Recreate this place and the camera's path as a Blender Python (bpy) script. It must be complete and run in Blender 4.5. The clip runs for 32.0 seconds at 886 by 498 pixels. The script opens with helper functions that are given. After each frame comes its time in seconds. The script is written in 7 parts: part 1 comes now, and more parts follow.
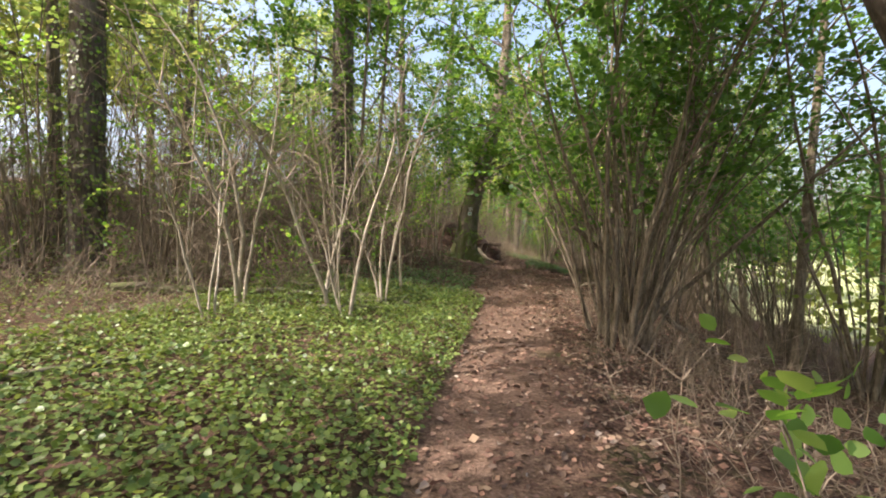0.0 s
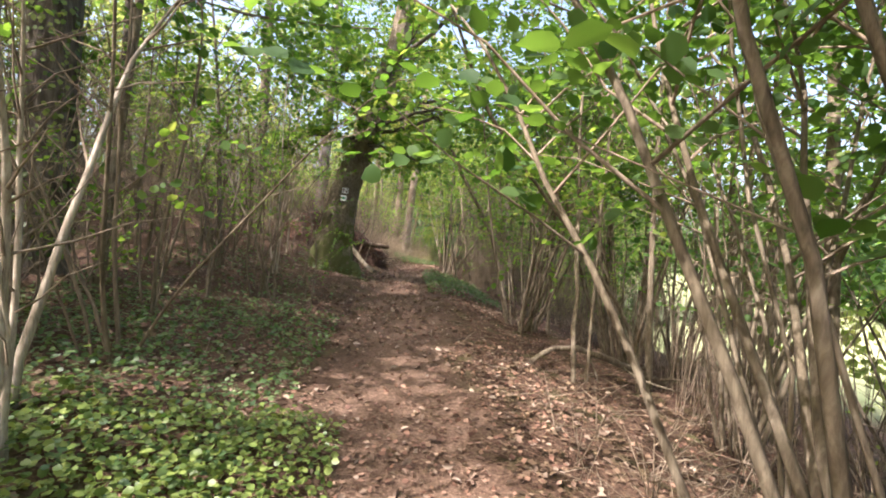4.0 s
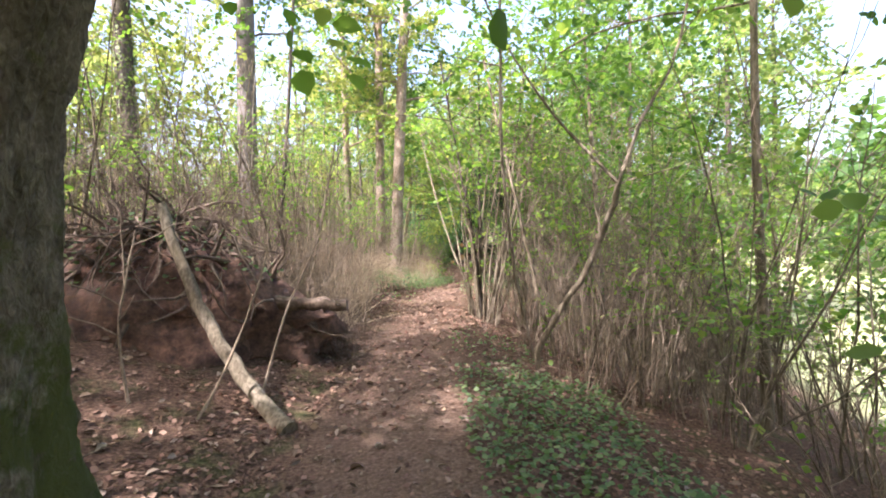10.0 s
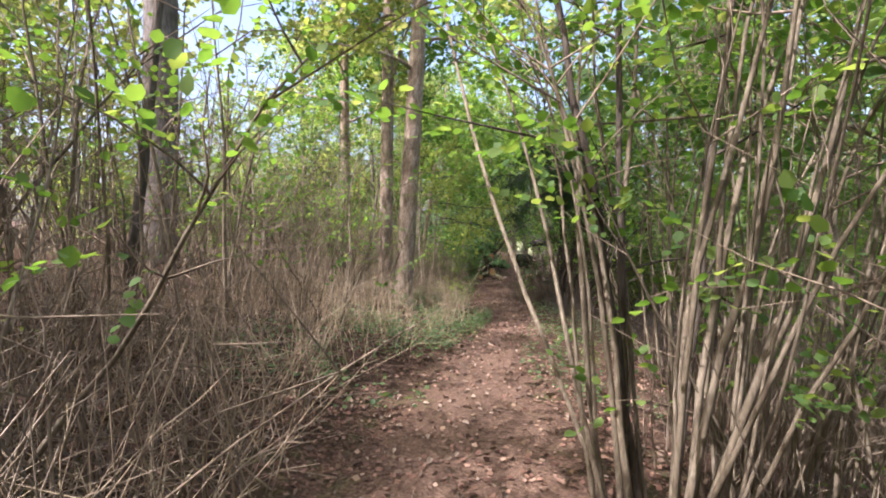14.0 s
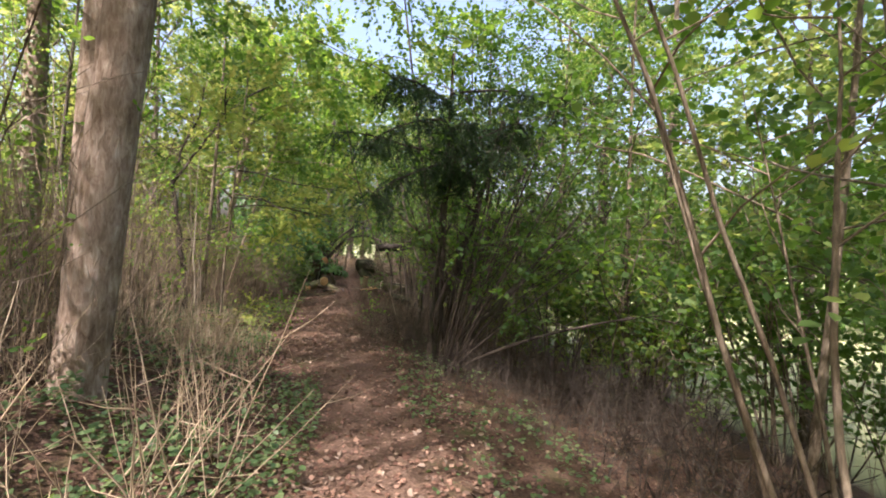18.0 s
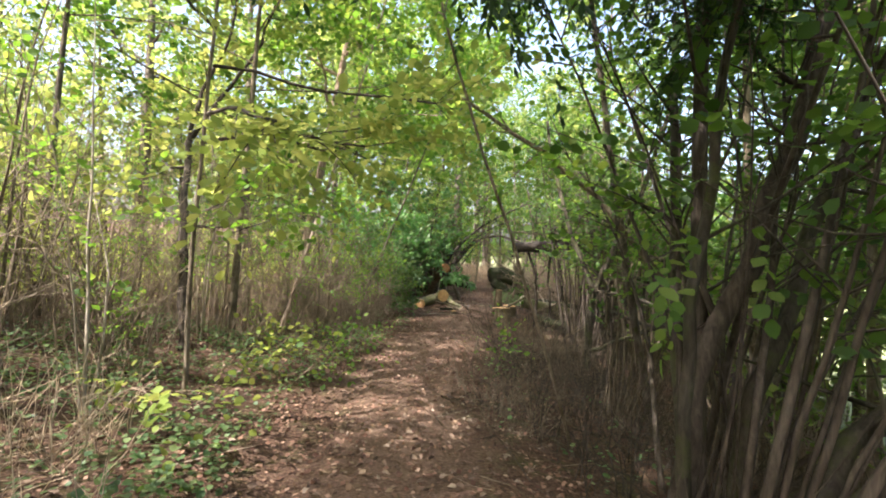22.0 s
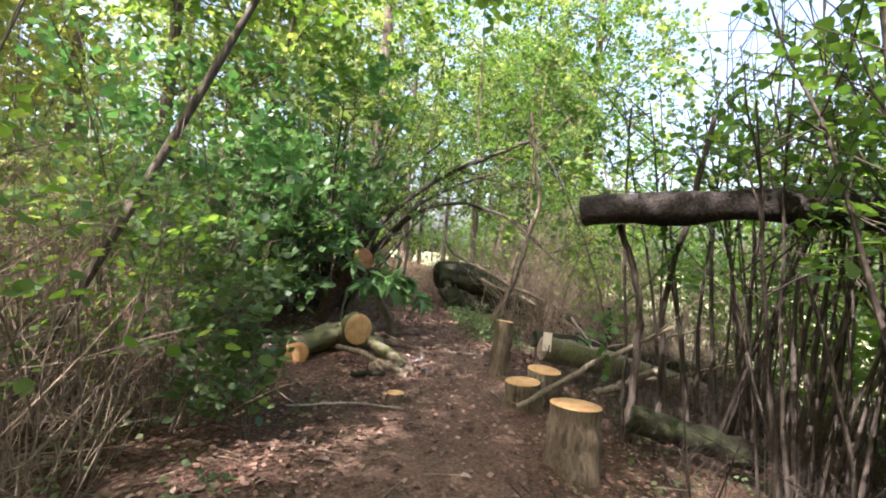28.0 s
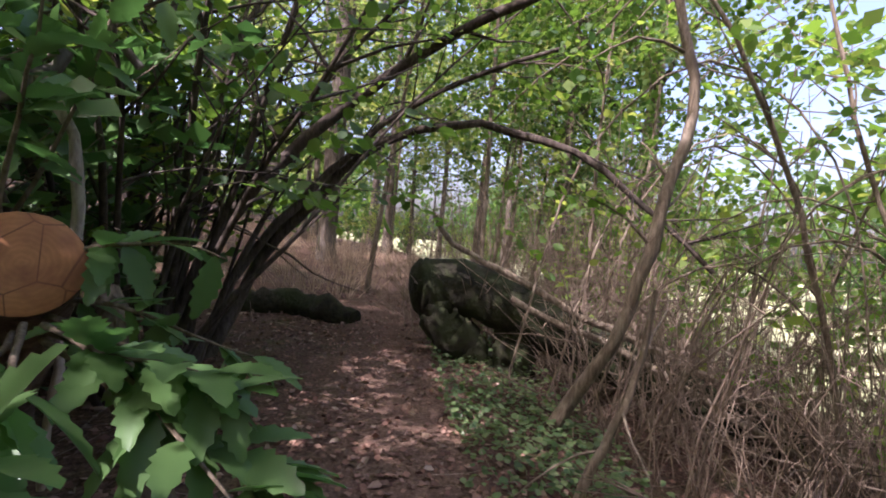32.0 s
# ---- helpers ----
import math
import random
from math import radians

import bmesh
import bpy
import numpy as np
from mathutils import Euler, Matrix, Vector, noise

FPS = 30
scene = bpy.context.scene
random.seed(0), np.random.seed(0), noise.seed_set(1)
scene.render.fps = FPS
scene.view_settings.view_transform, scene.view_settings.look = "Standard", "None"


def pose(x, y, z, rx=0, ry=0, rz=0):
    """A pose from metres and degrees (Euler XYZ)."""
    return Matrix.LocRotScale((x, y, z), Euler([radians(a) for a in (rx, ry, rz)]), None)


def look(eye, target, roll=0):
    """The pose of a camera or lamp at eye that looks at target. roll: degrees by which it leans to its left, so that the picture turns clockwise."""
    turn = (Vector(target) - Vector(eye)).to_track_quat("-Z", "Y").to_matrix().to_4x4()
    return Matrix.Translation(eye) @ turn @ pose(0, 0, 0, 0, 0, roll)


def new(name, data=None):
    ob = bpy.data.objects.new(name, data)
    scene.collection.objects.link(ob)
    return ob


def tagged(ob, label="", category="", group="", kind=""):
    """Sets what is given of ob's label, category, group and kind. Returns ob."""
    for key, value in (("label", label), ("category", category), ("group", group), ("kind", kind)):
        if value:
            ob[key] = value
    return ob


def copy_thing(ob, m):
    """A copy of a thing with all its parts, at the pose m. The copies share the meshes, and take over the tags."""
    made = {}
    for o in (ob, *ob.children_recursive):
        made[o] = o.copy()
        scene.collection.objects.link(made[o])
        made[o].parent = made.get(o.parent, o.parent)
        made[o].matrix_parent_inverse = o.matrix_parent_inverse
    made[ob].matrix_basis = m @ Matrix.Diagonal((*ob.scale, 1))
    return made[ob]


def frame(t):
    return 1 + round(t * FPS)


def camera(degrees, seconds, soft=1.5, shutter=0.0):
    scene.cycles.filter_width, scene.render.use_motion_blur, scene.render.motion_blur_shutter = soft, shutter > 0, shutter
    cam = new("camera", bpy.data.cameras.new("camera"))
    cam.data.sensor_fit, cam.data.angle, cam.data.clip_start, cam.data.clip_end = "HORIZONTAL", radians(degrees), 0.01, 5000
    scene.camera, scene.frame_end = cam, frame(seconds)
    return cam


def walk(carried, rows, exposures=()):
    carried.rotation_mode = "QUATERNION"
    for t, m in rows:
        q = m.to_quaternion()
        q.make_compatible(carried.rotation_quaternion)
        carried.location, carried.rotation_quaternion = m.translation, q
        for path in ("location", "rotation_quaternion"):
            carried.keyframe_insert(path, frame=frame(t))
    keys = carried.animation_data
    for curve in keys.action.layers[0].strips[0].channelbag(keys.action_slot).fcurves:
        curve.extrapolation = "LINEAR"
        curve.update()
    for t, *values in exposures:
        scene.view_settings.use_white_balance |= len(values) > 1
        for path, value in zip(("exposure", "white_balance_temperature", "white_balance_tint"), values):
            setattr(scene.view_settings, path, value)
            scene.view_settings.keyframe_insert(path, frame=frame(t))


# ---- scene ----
cam = camera(86.8, 32.0, soft=1.9)
LIGHT = [(0.0, 1.5, 6200, 18), (1.0, 1.55, 6200, 18), (3.0, 1.75, 6100, 20), (6.0, 2.5, 5950, 22), (10.0, 2.4, 5750, 24), (12.0, 1.95, 5700, 24), (13.0, 1.8, 5650, 24), (16.0, 1.65, 5950, 25), (20.0, 1.7, 6100, 24), (22.0, 2.25, 6050, 17), (25.0, 2.2, 6000, 14), (29.0, 2.25, 5750, 27), (30.0, 2.25, 5700, 30), (32.0, 1.65, 5700, 38)]
PATH = [
    (0.0, pose(0.000, 0.000, 1.450, 90.00, 0.00, 0.00)),
    (0.5, pose(-0.152, 0.738, 1.493, 90.40, -0.80, -4.60)),
    (1.0, pose(-0.049, 1.524, 1.499, 89.00, -0.10, -8.50)),
    (1.5, pose(-0.049, 2.268, 1.553, 89.60, 0.80, -10.20)),
    (2.0, pose(0.038, 3.016, 1.629, 90.80, -2.20, -13.70)),
    (2.5, pose(0.152, 3.770, 1.689, 90.60, -4.50, -13.30)),
    (3.0, pose(0.282, 4.590, 1.743, 88.80, -4.80, -13.90)),
    (3.5, pose(0.499, 5.327, 1.846, 89.10, -4.70, -14.60)),
    (5.5, pose(0.928, 8.404, 1.766, 90.70, 0.00, -10.70)),
    (6.0, pose(1.141, 9.197, 1.888, 91.20, 0.49, -11.90)),
    (6.5, pose(1.196, 9.956, 1.984, 90.10, 0.78, -12.30)),
    (7.0, pose(1.334, 10.750, 2.068, 88.10, 1.31, -9.90)),
    (7.5, pose(1.423, 11.491, 2.102, 87.60, 2.21, -9.60)),
    (8.0, pose(1.578, 12.244, 2.198, 87.60, 1.99, -11.40)),
    (8.5, pose(1.741, 12.970, 2.282, 88.30, 1.19, -11.70)),
    (9.0, pose(1.856, 13.781, 2.329, 87.30, 1.17, -12.90)),
    (9.5, pose(2.096, 14.518, 2.351, 87.30, 1.05, -14.60)),
    (10.0, pose(2.270, 15.306, 2.398, 87.90, 2.05, -15.00)),
    (10.5, pose(2.465, 16.001, 2.419, 86.80, 0.13, -16.10)),
    (11.0, pose(2.622, 16.766, 2.453, 87.60, -0.24, -14.30)),
    (11.5, pose(2.753, 17.461, 2.487, 87.30, 0.55, -14.70)),
    (12.0, pose(2.952, 18.243, 2.521, 88.60, -1.93, -13.20)),
    (12.5, pose(3.112, 18.958, 2.493, 87.90, 0.48, -12.70)),
    (13.0, pose(3.308, 19.728, 2.453, 88.50, 0.67, -13.50)),
    (13.5, pose(3.416, 20.503, 2.463, 88.90, 1.08, -12.00)),
    (15.5, pose(4.162, 23.512, 2.470, 88.20, 0.00, -16.70)),
    (16.0, pose(4.366, 24.369, 2.417, 88.80, 1.10, -20.00)),
    (16.5, pose(4.542, 25.046, 2.421, 88.61, 1.12, -23.70)),
    (17.0, pose(4.772, 25.814, 2.421, 89.92, 0.89, -25.90)),
    (17.5, pose(5.047, 26.461, 2.425, 88.65, -1.18, -30.10)),
    (18.0, pose(5.459, 27.202, 2.425, 89.47, -3.11, -32.40)),
    (18.5, pose(5.749, 27.899, 2.402, 90.87, -2.99, -33.20)),
    (19.0, pose(6.135, 28.647, 2.324, 92.67, -4.01, -32.60)),
    (19.5, pose(6.450, 29.336, 2.274, 93.26, -2.03, -31.70)),
    (20.0, pose(6.872, 30.020, 2.198, 93.24, -1.11, -29.20)),
    (20.5, pose(7.236, 30.694, 2.097, 93.11, -2.67, -24.00)),
    (21.0, pose(7.608, 31.393, 2.047, 90.11, -2.23, -22.00)),
    (21.5, pose(7.913, 32.139, 1.996, 88.00, -3.05, -18.20)),
    (22.0, pose(8.200, 32.918, 1.944, 90.30, -2.14, -15.30)),
    (22.5, pose(8.446, 33.736, 1.891, 92.50, -1.07, -14.60)),
    (23.0, pose(8.592, 34.583, 1.838, 92.60, -2.03, -15.60)),
    (23.5, pose(8.733, 35.324, 1.789, 94.70, -1.40, -16.70)),
    (24.0, pose(8.872, 36.147, 1.711, 92.50, -0.64, -18.70)),
    (24.5, pose(9.048, 36.824, 1.637, 90.60, -1.00, -19.90)),
    (25.0, pose(9.229, 37.607, 1.560, 90.80, -1.10, -19.90)),
    (25.5, pose(9.395, 38.341, 1.511, 87.71, -0.76, -21.20)),
    (27.5, pose(10.183, 41.508, 1.667, 89.62, -3.02, -25.60)),
    (28.0, pose(10.473, 42.205, 1.592, 90.13, -5.26, -27.60)),
    (28.5, pose(10.788, 42.894, 1.542, 89.94, -6.21, -29.10)),
    (29.0, pose(11.127, 43.575, 1.519, 89.04, -4.91, -29.30)),
    (29.5, pose(11.484, 44.225, 1.496, 89.85, -4.08, -30.10)),
    (30.0, pose(11.866, 44.866, 1.473, 88.17, -4.80, -32.90)),
    (30.5, pose(12.212, 45.455, 1.512, 88.80, -5.40, -32.10)),
    (31.0, pose(12.575, 46.065, 1.510, 89.48, -4.25, -31.80)),
    (31.5, pose(13.028, 46.760, 1.587, 89.45, -4.97, -30.50)),
    (32.0, pose(13.368, 47.442, 1.563, 88.73, -5.65, -27.80)),
]
walk(cam, PATH, exposures=LIGHT)

# ---------------------------------------------------------------- light
SUN_TO = Vector((-0.72, -0.30, 0.95)).normalized()
world = bpy.data.worlds.new("sky")
scene.world = world
world.use_nodes = True
wn = world.node_tree.nodes
sky = wn.new("ShaderNodeTexSky")
sky.sky_type = "NISHITA"
sky.sun_disc = False
sky.sun_elevation = math.asin(SUN_TO.z)
sky.sun_rotation = math.atan2(SUN_TO.x, SUN_TO.y)
sky.air_density = 1.3
sky.dust_density = 7.0
sky.ozone_density = 0.5
wn["Background"].inputs["Strength"].default_value = 0.15
world.node_tree.links.new(sky.outputs[0], wn["Background"].inputs["Color"])
sun = new("sun", bpy.data.lights.new("sun", "SUN"))
sun.data.energy = 3.8
sun.data.angle = radians(0.6)
sun.data.color = (1.0, 0.93, 0.82)
sun.matrix_world = look(SUN_TO * 60, (0, 0, 0))


# ---------------------------------------------------------------- materials
def material(name):
    m = bpy.data.materials.new(name)
    m.use_nodes = True
    nt = m.node_tree
    return m, nt, nt.nodes["Principled BSDF"], nt.nodes["Material Output"]


def node(nt, kind, **values):
    n = nt.nodes.new(kind)
    for key, v in values.items():
        n.inputs[key.replace("_", " ")].default_value = v
    return n


def ramp(nt, fac, stops):
    r = nt.nodes.new("ShaderNodeValToRGB")
    el = r.color_ramp.elements
    while len(el) < len(stops):
        el.new(0.5)
    for e, (p, c) in zip(el, stops):
        e.position, e.color = p, (*c, 1)
    nt.links.new(fac, r.inputs[0])
    return r.outputs[0]


def mixed(nt, fac, a, b):
    m = nt.nodes.new("ShaderNodeMix")
    m.data_type = "RGBA"
    nt.links.new(fac, m.inputs[0])
    nt.links.new(a, m.inputs[6])
    if isinstance(b, tuple):
        m.inputs[7].default_value = (*b, 1)
    else:
        nt.links.new(b, m.inputs[7])
    return m.outputs[2]


def bumped(nt, bsdf, height, strength, distance):
    b = nt.nodes.new("ShaderNodeBump")
    b.inputs["Strength"].default_value = strength
    b.inputs["Distance"].default_value = distance
    nt.links.new(height, b.inputs["Height"])
    nt.links.new(b.outputs[0], bsdf.inputs["Normal"])


def bark_material(name, dark, mid, light, grain=(26, 26, 5), moss=0.0, moss_colour=(0.07, 0.10, 0.02), rough=0.9, relief=0.03, moss_low=0.0):
    m, nt, bsdf, _ = material(name)
    tc = nt.nodes.new("ShaderNodeTexCoord")
    mp = nt.nodes.new("ShaderNodeMapping")
    mp.inputs["Scale"].default_value = grain
    nt.links.new(tc.outputs["Object"], mp.inputs[0])
    fine = node(nt, "ShaderNodeTexNoise", Scale=1.0, Detail=6.0, Roughness=0.65, Distortion=0.6)
    nt.links.new(mp.outputs[0], fine.inputs["Vector"])
    wide = node(nt, "ShaderNodeTexNoise", Scale=2.3, Detail=3.0)
    nt.links.new(tc.outputs["Object"], wide.inputs["Vector"])
    col = ramp(nt, fine.outputs[0], [(0.3, dark), (0.5, mid), (0.72, light)])
    blot = ramp(nt, wide.outputs[0], [(0.35, (0.62, 0.6, 0.55)), (0.65, (1.0, 1.0, 1.0))])
    mul = nt.nodes.new("ShaderNodeMix")
    mul.data_type, mul.blend_type = "RGBA", "MULTIPLY"
    mul.inputs[0].default_value = 1.0
    nt.links.new(col, mul.inputs[6])
    nt.links.new(blot, mul.inputs[7])
    out = mul.outputs[2]
    if moss:
        mn = node(nt, "ShaderNodeTexNoise", Scale=3.4, Detail=7.0, Roughness=0.7)
        nt.links.new(tc.outputs["Object"], mn.inputs["Vector"])
        level = mn.outputs[0]
        if moss_low:
            # moss climbs from the foot of the trunk
            sep = nt.nodes.new("ShaderNodeSeparateXYZ")
            nt.links.new(tc.outputs["Object"], sep.inputs[0])
            up = nt.nodes.new("ShaderNodeMapRange")
            up.inputs[1].default_value, up.inputs[2].default_value = moss_low, moss_low + 1.6
            up.inputs[3].default_value, up.inputs[4].default_value = 0.16, -0.1
            nt.links.new(sep.outputs[2], up.inputs[0])
            more = nt.nodes.new("ShaderNodeMath")
            nt.links.new(level, more.inputs[0])
            nt.links.new(up.outputs[0], more.inputs[1])
            level = more.outputs[0]
        mask = ramp(nt, level, [(0.62 - moss * 0.3, (0, 0, 0)), (0.74 - moss * 0.3, (1, 1, 1))])
        out = mixed(nt, mask, out, moss_colour)
    nt.links.new(out, bsdf.inputs["Base Color"])
    bsdf.inputs["Roughness"].default_value = rough
    bsdf.inputs["Specular IOR Level"].default_value = 0.2
    bumped(nt, bsdf, fine.outputs[0], 0.8, relief)
    return m


def leaf_material(name, stops, through_stops, share=0.45, rough=0.55, gloss=0.16):
    m, nt, bsdf, out = material(name)
    geo = nt.nodes.new("ShaderNodeNewGeometry")
    nt.links.new(ramp(nt, geo.outputs["Random Per Island"], stops), bsdf.inputs["Base Color"])
    bsdf.inputs["Roughness"].default_value = rough
    bsdf.inputs["Specular IOR Level"].default_value = gloss
    if share:
        tr = nt.nodes.new("ShaderNodeBsdfTranslucent")
        nt.links.new(ramp(nt, geo.outputs["Random Per Island"], through_stops), tr.inputs[0])
        mx = nt.nodes.new("ShaderNodeMixShader")
        mx.inputs[0].default_value = share
        nt.links.new(bsdf.outputs[0], mx.inputs[1])
        nt.links.new(tr.outputs[0], mx.inputs[2])
        nt.links.new(mx.outputs[0], out.inputs[0])
    return m


M = {}
M["hazel_bark"] = bark_material("hazel_bark", (0.08, 0.062, 0.041), (0.18, 0.146, 0.1), (0.31, 0.26, 0.185), (30, 30, 7), relief=0.006)
M["pale_bark"] = bark_material("pale_bark", (0.22, 0.18, 0.13), (0.40, 0.34, 0.26), (0.55, 0.49, 0.39), (40, 40, 9), relief=0.004)
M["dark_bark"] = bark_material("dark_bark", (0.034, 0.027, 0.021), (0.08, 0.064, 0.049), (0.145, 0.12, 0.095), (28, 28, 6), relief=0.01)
M["dark_log"] = bark_material("dark_log", (0.022, 0.018, 0.015), (0.05, 0.042, 0.035), (0.1, 0.085, 0.07), (30, 30, 30), relief=0.05)
M["twig"] = bark_material("twig", (0.13, 0.10, 0.07), (0.24, 0.185, 0.13), (0.38, 0.30, 0.22), (30, 30, 10), relief=0.002)
M["dry_stalk"] = bark_material("dry_stalk", (0.26, 0.195, 0.125), (0.43, 0.335, 0.22), (0.6, 0.49, 0.34), (20, 20, 8), relief=0.002)
M["mossy_bark"] = bark_material("mossy_bark", (0.1, 0.08, 0.055), (0.25, 0.2, 0.14), (0.44, 0.37, 0.27), (38, 38, 20), moss=0.32, moss_colour=(0.105, 0.112, 0.036), relief=0.07, moss_low=1.5)
M["tree_bark"] = bark_material("tree_bark", (0.06, 0.05, 0.04), (0.14, 0.115, 0.09), (0.25, 0.215, 0.17), (16, 16, 3), moss=0.12, relief=0.05)
M["pine_bark"] = bark_material("pine_bark", (0.17, 0.115, 0.075), (0.34, 0.26, 0.19), (0.54, 0.46, 0.37), (22, 22, 7), relief=0.04)
M["white_wood"] = bark_material("white_wood", (0.11, 0.09, 0.08), (0.21, 0.18, 0.165), (0.34, 0.305, 0.285), (24, 24, 5), relief=0.01)
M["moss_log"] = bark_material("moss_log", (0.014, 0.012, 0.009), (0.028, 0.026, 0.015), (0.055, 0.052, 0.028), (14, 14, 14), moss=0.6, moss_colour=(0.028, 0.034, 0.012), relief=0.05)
M["log_bark"] = bark_material("log_bark", (0.07, 0.058, 0.042), (0.16, 0.135, 0.095), (0.27, 0.23, 0.165), (18, 18, 18), moss=0.6, moss_colour=(0.115, 0.12, 0.045), relief=0.04)
M["stump_bark"] = bark_material("stump_bark", (0.085, 0.065, 0.042), (0.19, 0.15, 0.1), (0.31, 0.255, 0.175), (30, 30, 5), relief=0.02)
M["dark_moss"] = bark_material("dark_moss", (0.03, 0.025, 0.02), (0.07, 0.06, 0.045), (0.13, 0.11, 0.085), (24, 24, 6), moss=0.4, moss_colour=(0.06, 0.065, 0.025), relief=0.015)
M["root"] = bark_material("root", (0.07, 0.05, 0.035), (0.15, 0.11, 0.08), (0.27, 0.2, 0.15), (20, 20, 20), relief=0.02)


def cut_wood(name, pale, deep):
    m, nt, bsdf, _ = material(name)
    tc = nt.nodes.new("ShaderNodeTexCoord")
    ring = node(nt, "ShaderNodeTexWave", Scale=16.0, Distortion=5.0, Detail=4.0, Detail_Scale=2.5)
    ring.wave_type, ring.rings_direction = "RINGS", "Z"
    nt.links.new(tc.outputs["Object"], ring.inputs["Vector"])
    spot = node(nt, "ShaderNodeTexNoise", Scale=9.0, Detail=5.0)
    nt.links.new(tc.outputs["Object"], spot.inputs["Vector"])
    a = ramp(nt, ring.outputs[0], [(0.0, tuple(c * 0.86 for c in pale)), (1.0, pale)])
    crack = node(nt, "ShaderNodeTexVoronoi", Scale=5.0)
    crack.feature = "DISTANCE_TO_EDGE"
    nt.links.new(tc.outputs["Object"], crack.inputs["Vector"])
    a = mixed(nt, ramp(nt, crack.outputs["Distance"], [(0.004, (0.75, 0.75, 0.75)), (0.016, (0, 0, 0))]), a, tuple(c * 0.3 for c in deep))
    nt.links.new(mixed(nt, ramp(nt, spot.outputs[0], [(0.42, (0, 0, 0)), (0.68, (0.85, 0.85, 0.85))]), a, deep), bsdf.inputs["Base Color"])
    bsdf.inputs["Roughness"].default_value = 0.75
    bumped(nt, bsdf, spot.outputs[0], 0.4, 0.01)
    return m


M["cut_face"] = cut_wood("cut_face", (0.66, 0.39, 0.15), (0.46, 0.24, 0.085))
M["cut_face_red"] = cut_wood("cut_face_red", (0.44, 0.19, 0.06), (0.24, 0.09, 0.035))
M["cut_face_dark"] = cut_wood("cut_face_dark", (0.13, 0.1, 0.075), (0.07, 0.055, 0.04))
M["cut_face_grey"] = cut_wood("cut_face_grey", (0.36, 0.29, 0.21), (0.22, 0.17, 0.12))

G1, G2, G3 = (0.055, 0.105, 0.03), (0.095, 0.16, 0.045), (0.16, 0.225, 0.06)
T1, T2, T3 = (0.15, 0.3, 0.025), (0.27, 0.45, 0.04), (0.46, 0.52, 0.08)
M["hazel_leaf"] = leaf_material("hazel_leaf", [(0, G1), (0.5, G2), (1, G3)], [(0, T1), (0.6, T2), (1, T3)], 0.5)
M["canopy_leaf"] = leaf_material("canopy_leaf", [(0, (0.06, 0.1, 0.035)), (0.6, (0.1, 0.155, 0.05)), (1, (0.17, 0.21, 0.07))], [(0, (0.21, 0.33, 0.06)), (0.6, (0.36, 0.47, 0.09)), (1, (0.56, 0.57, 0.16))], 0.5)
M["yellow_leaf"] = leaf_material("yellow_leaf", [(0, (0.12, 0.18, 0.03)), (0.6, (0.2, 0.27, 0.05)), (1, (0.33, 0.34, 0.07))], [(0, (0.33, 0.42, 0.07)), (1, (0.58, 0.56, 0.14))], 0.5)
# darker copy of hazel_leaf: the canopy's shade is put into the colour
M["shaded_leaf"] = leaf_material("shaded_leaf", [(0, (0.03, 0.065, 0.022)), (1, (0.07, 0.12, 0.035))], [(0, (0.11, 0.24, 0.02)), (1, (0.24, 0.4, 0.045))], 0.4)
M["dark_leaf"] = leaf_material("dark_leaf", [(0, (0.018, 0.04, 0.018)), (1, (0.045, 0.075, 0.03))], [(0, (0.05, 0.11, 0.03)), (1, (0.1, 0.18, 0.04))], 0.25)
M["ivy_leaf"] = leaf_material("ivy_leaf", [(0, (0.05, 0.09, 0.02)), (0.5, (0.12, 0.17, 0.035)), (1, (0.2, 0.25, 0.06))], [(0, (0.16, 0.25, 0.03)), (1, (0.38, 0.42, 0.07))], 0.25, 0.45, 0.4)
M["herb_leaf"] = leaf_material("herb_leaf", [(0, (0.04, 0.075, 0.03)), (0.5, (0.075, 0.125, 0.045)), (1, (0.14, 0.185, 0.075))], [(0, (0.12, 0.25, 0.03)), (1, (0.28, 0.4, 0.07))], 0.3, 0.45, 0.35)
M["laurel_leaf"] = leaf_material("laurel_leaf", [(0, (0.05, 0.11, 0.034)), (1, (0.11, 0.2, 0.058))], [(0, (0.08, 0.24, 0.05)), (1, (0.16, 0.36, 0.07))], 0.3, 0.38, 0.45)
M["dead_leaf"] = leaf_material("dead_leaf", [(0, (0.09, 0.045, 0.03)), (0.4, (0.16, 0.085, 0.055)), (0.75, (0.23, 0.135, 0.09)), (0.95, (0.27, 0.17, 0.115)), (1, (0.38, 0.27, 0.19))], None, 0.0, 0.75, 0.25)
M["pale_leaf"] = leaf_material("pale_leaf", [(0, (0.1, 0.064, 0.044)), (0.6, (0.18, 0.125, 0.088)), (1, (0.33, 0.26, 0.195))], None, 0.0, 0.8, 0.2)
M["brown_leaf"] = leaf_material("brown_leaf", [(0, (0.07, 0.045, 0.028)), (0.6, (0.15, 0.095, 0.06)), (1, (0.27, 0.19, 0.12))], None, 0.0, 0.8, 0.2)


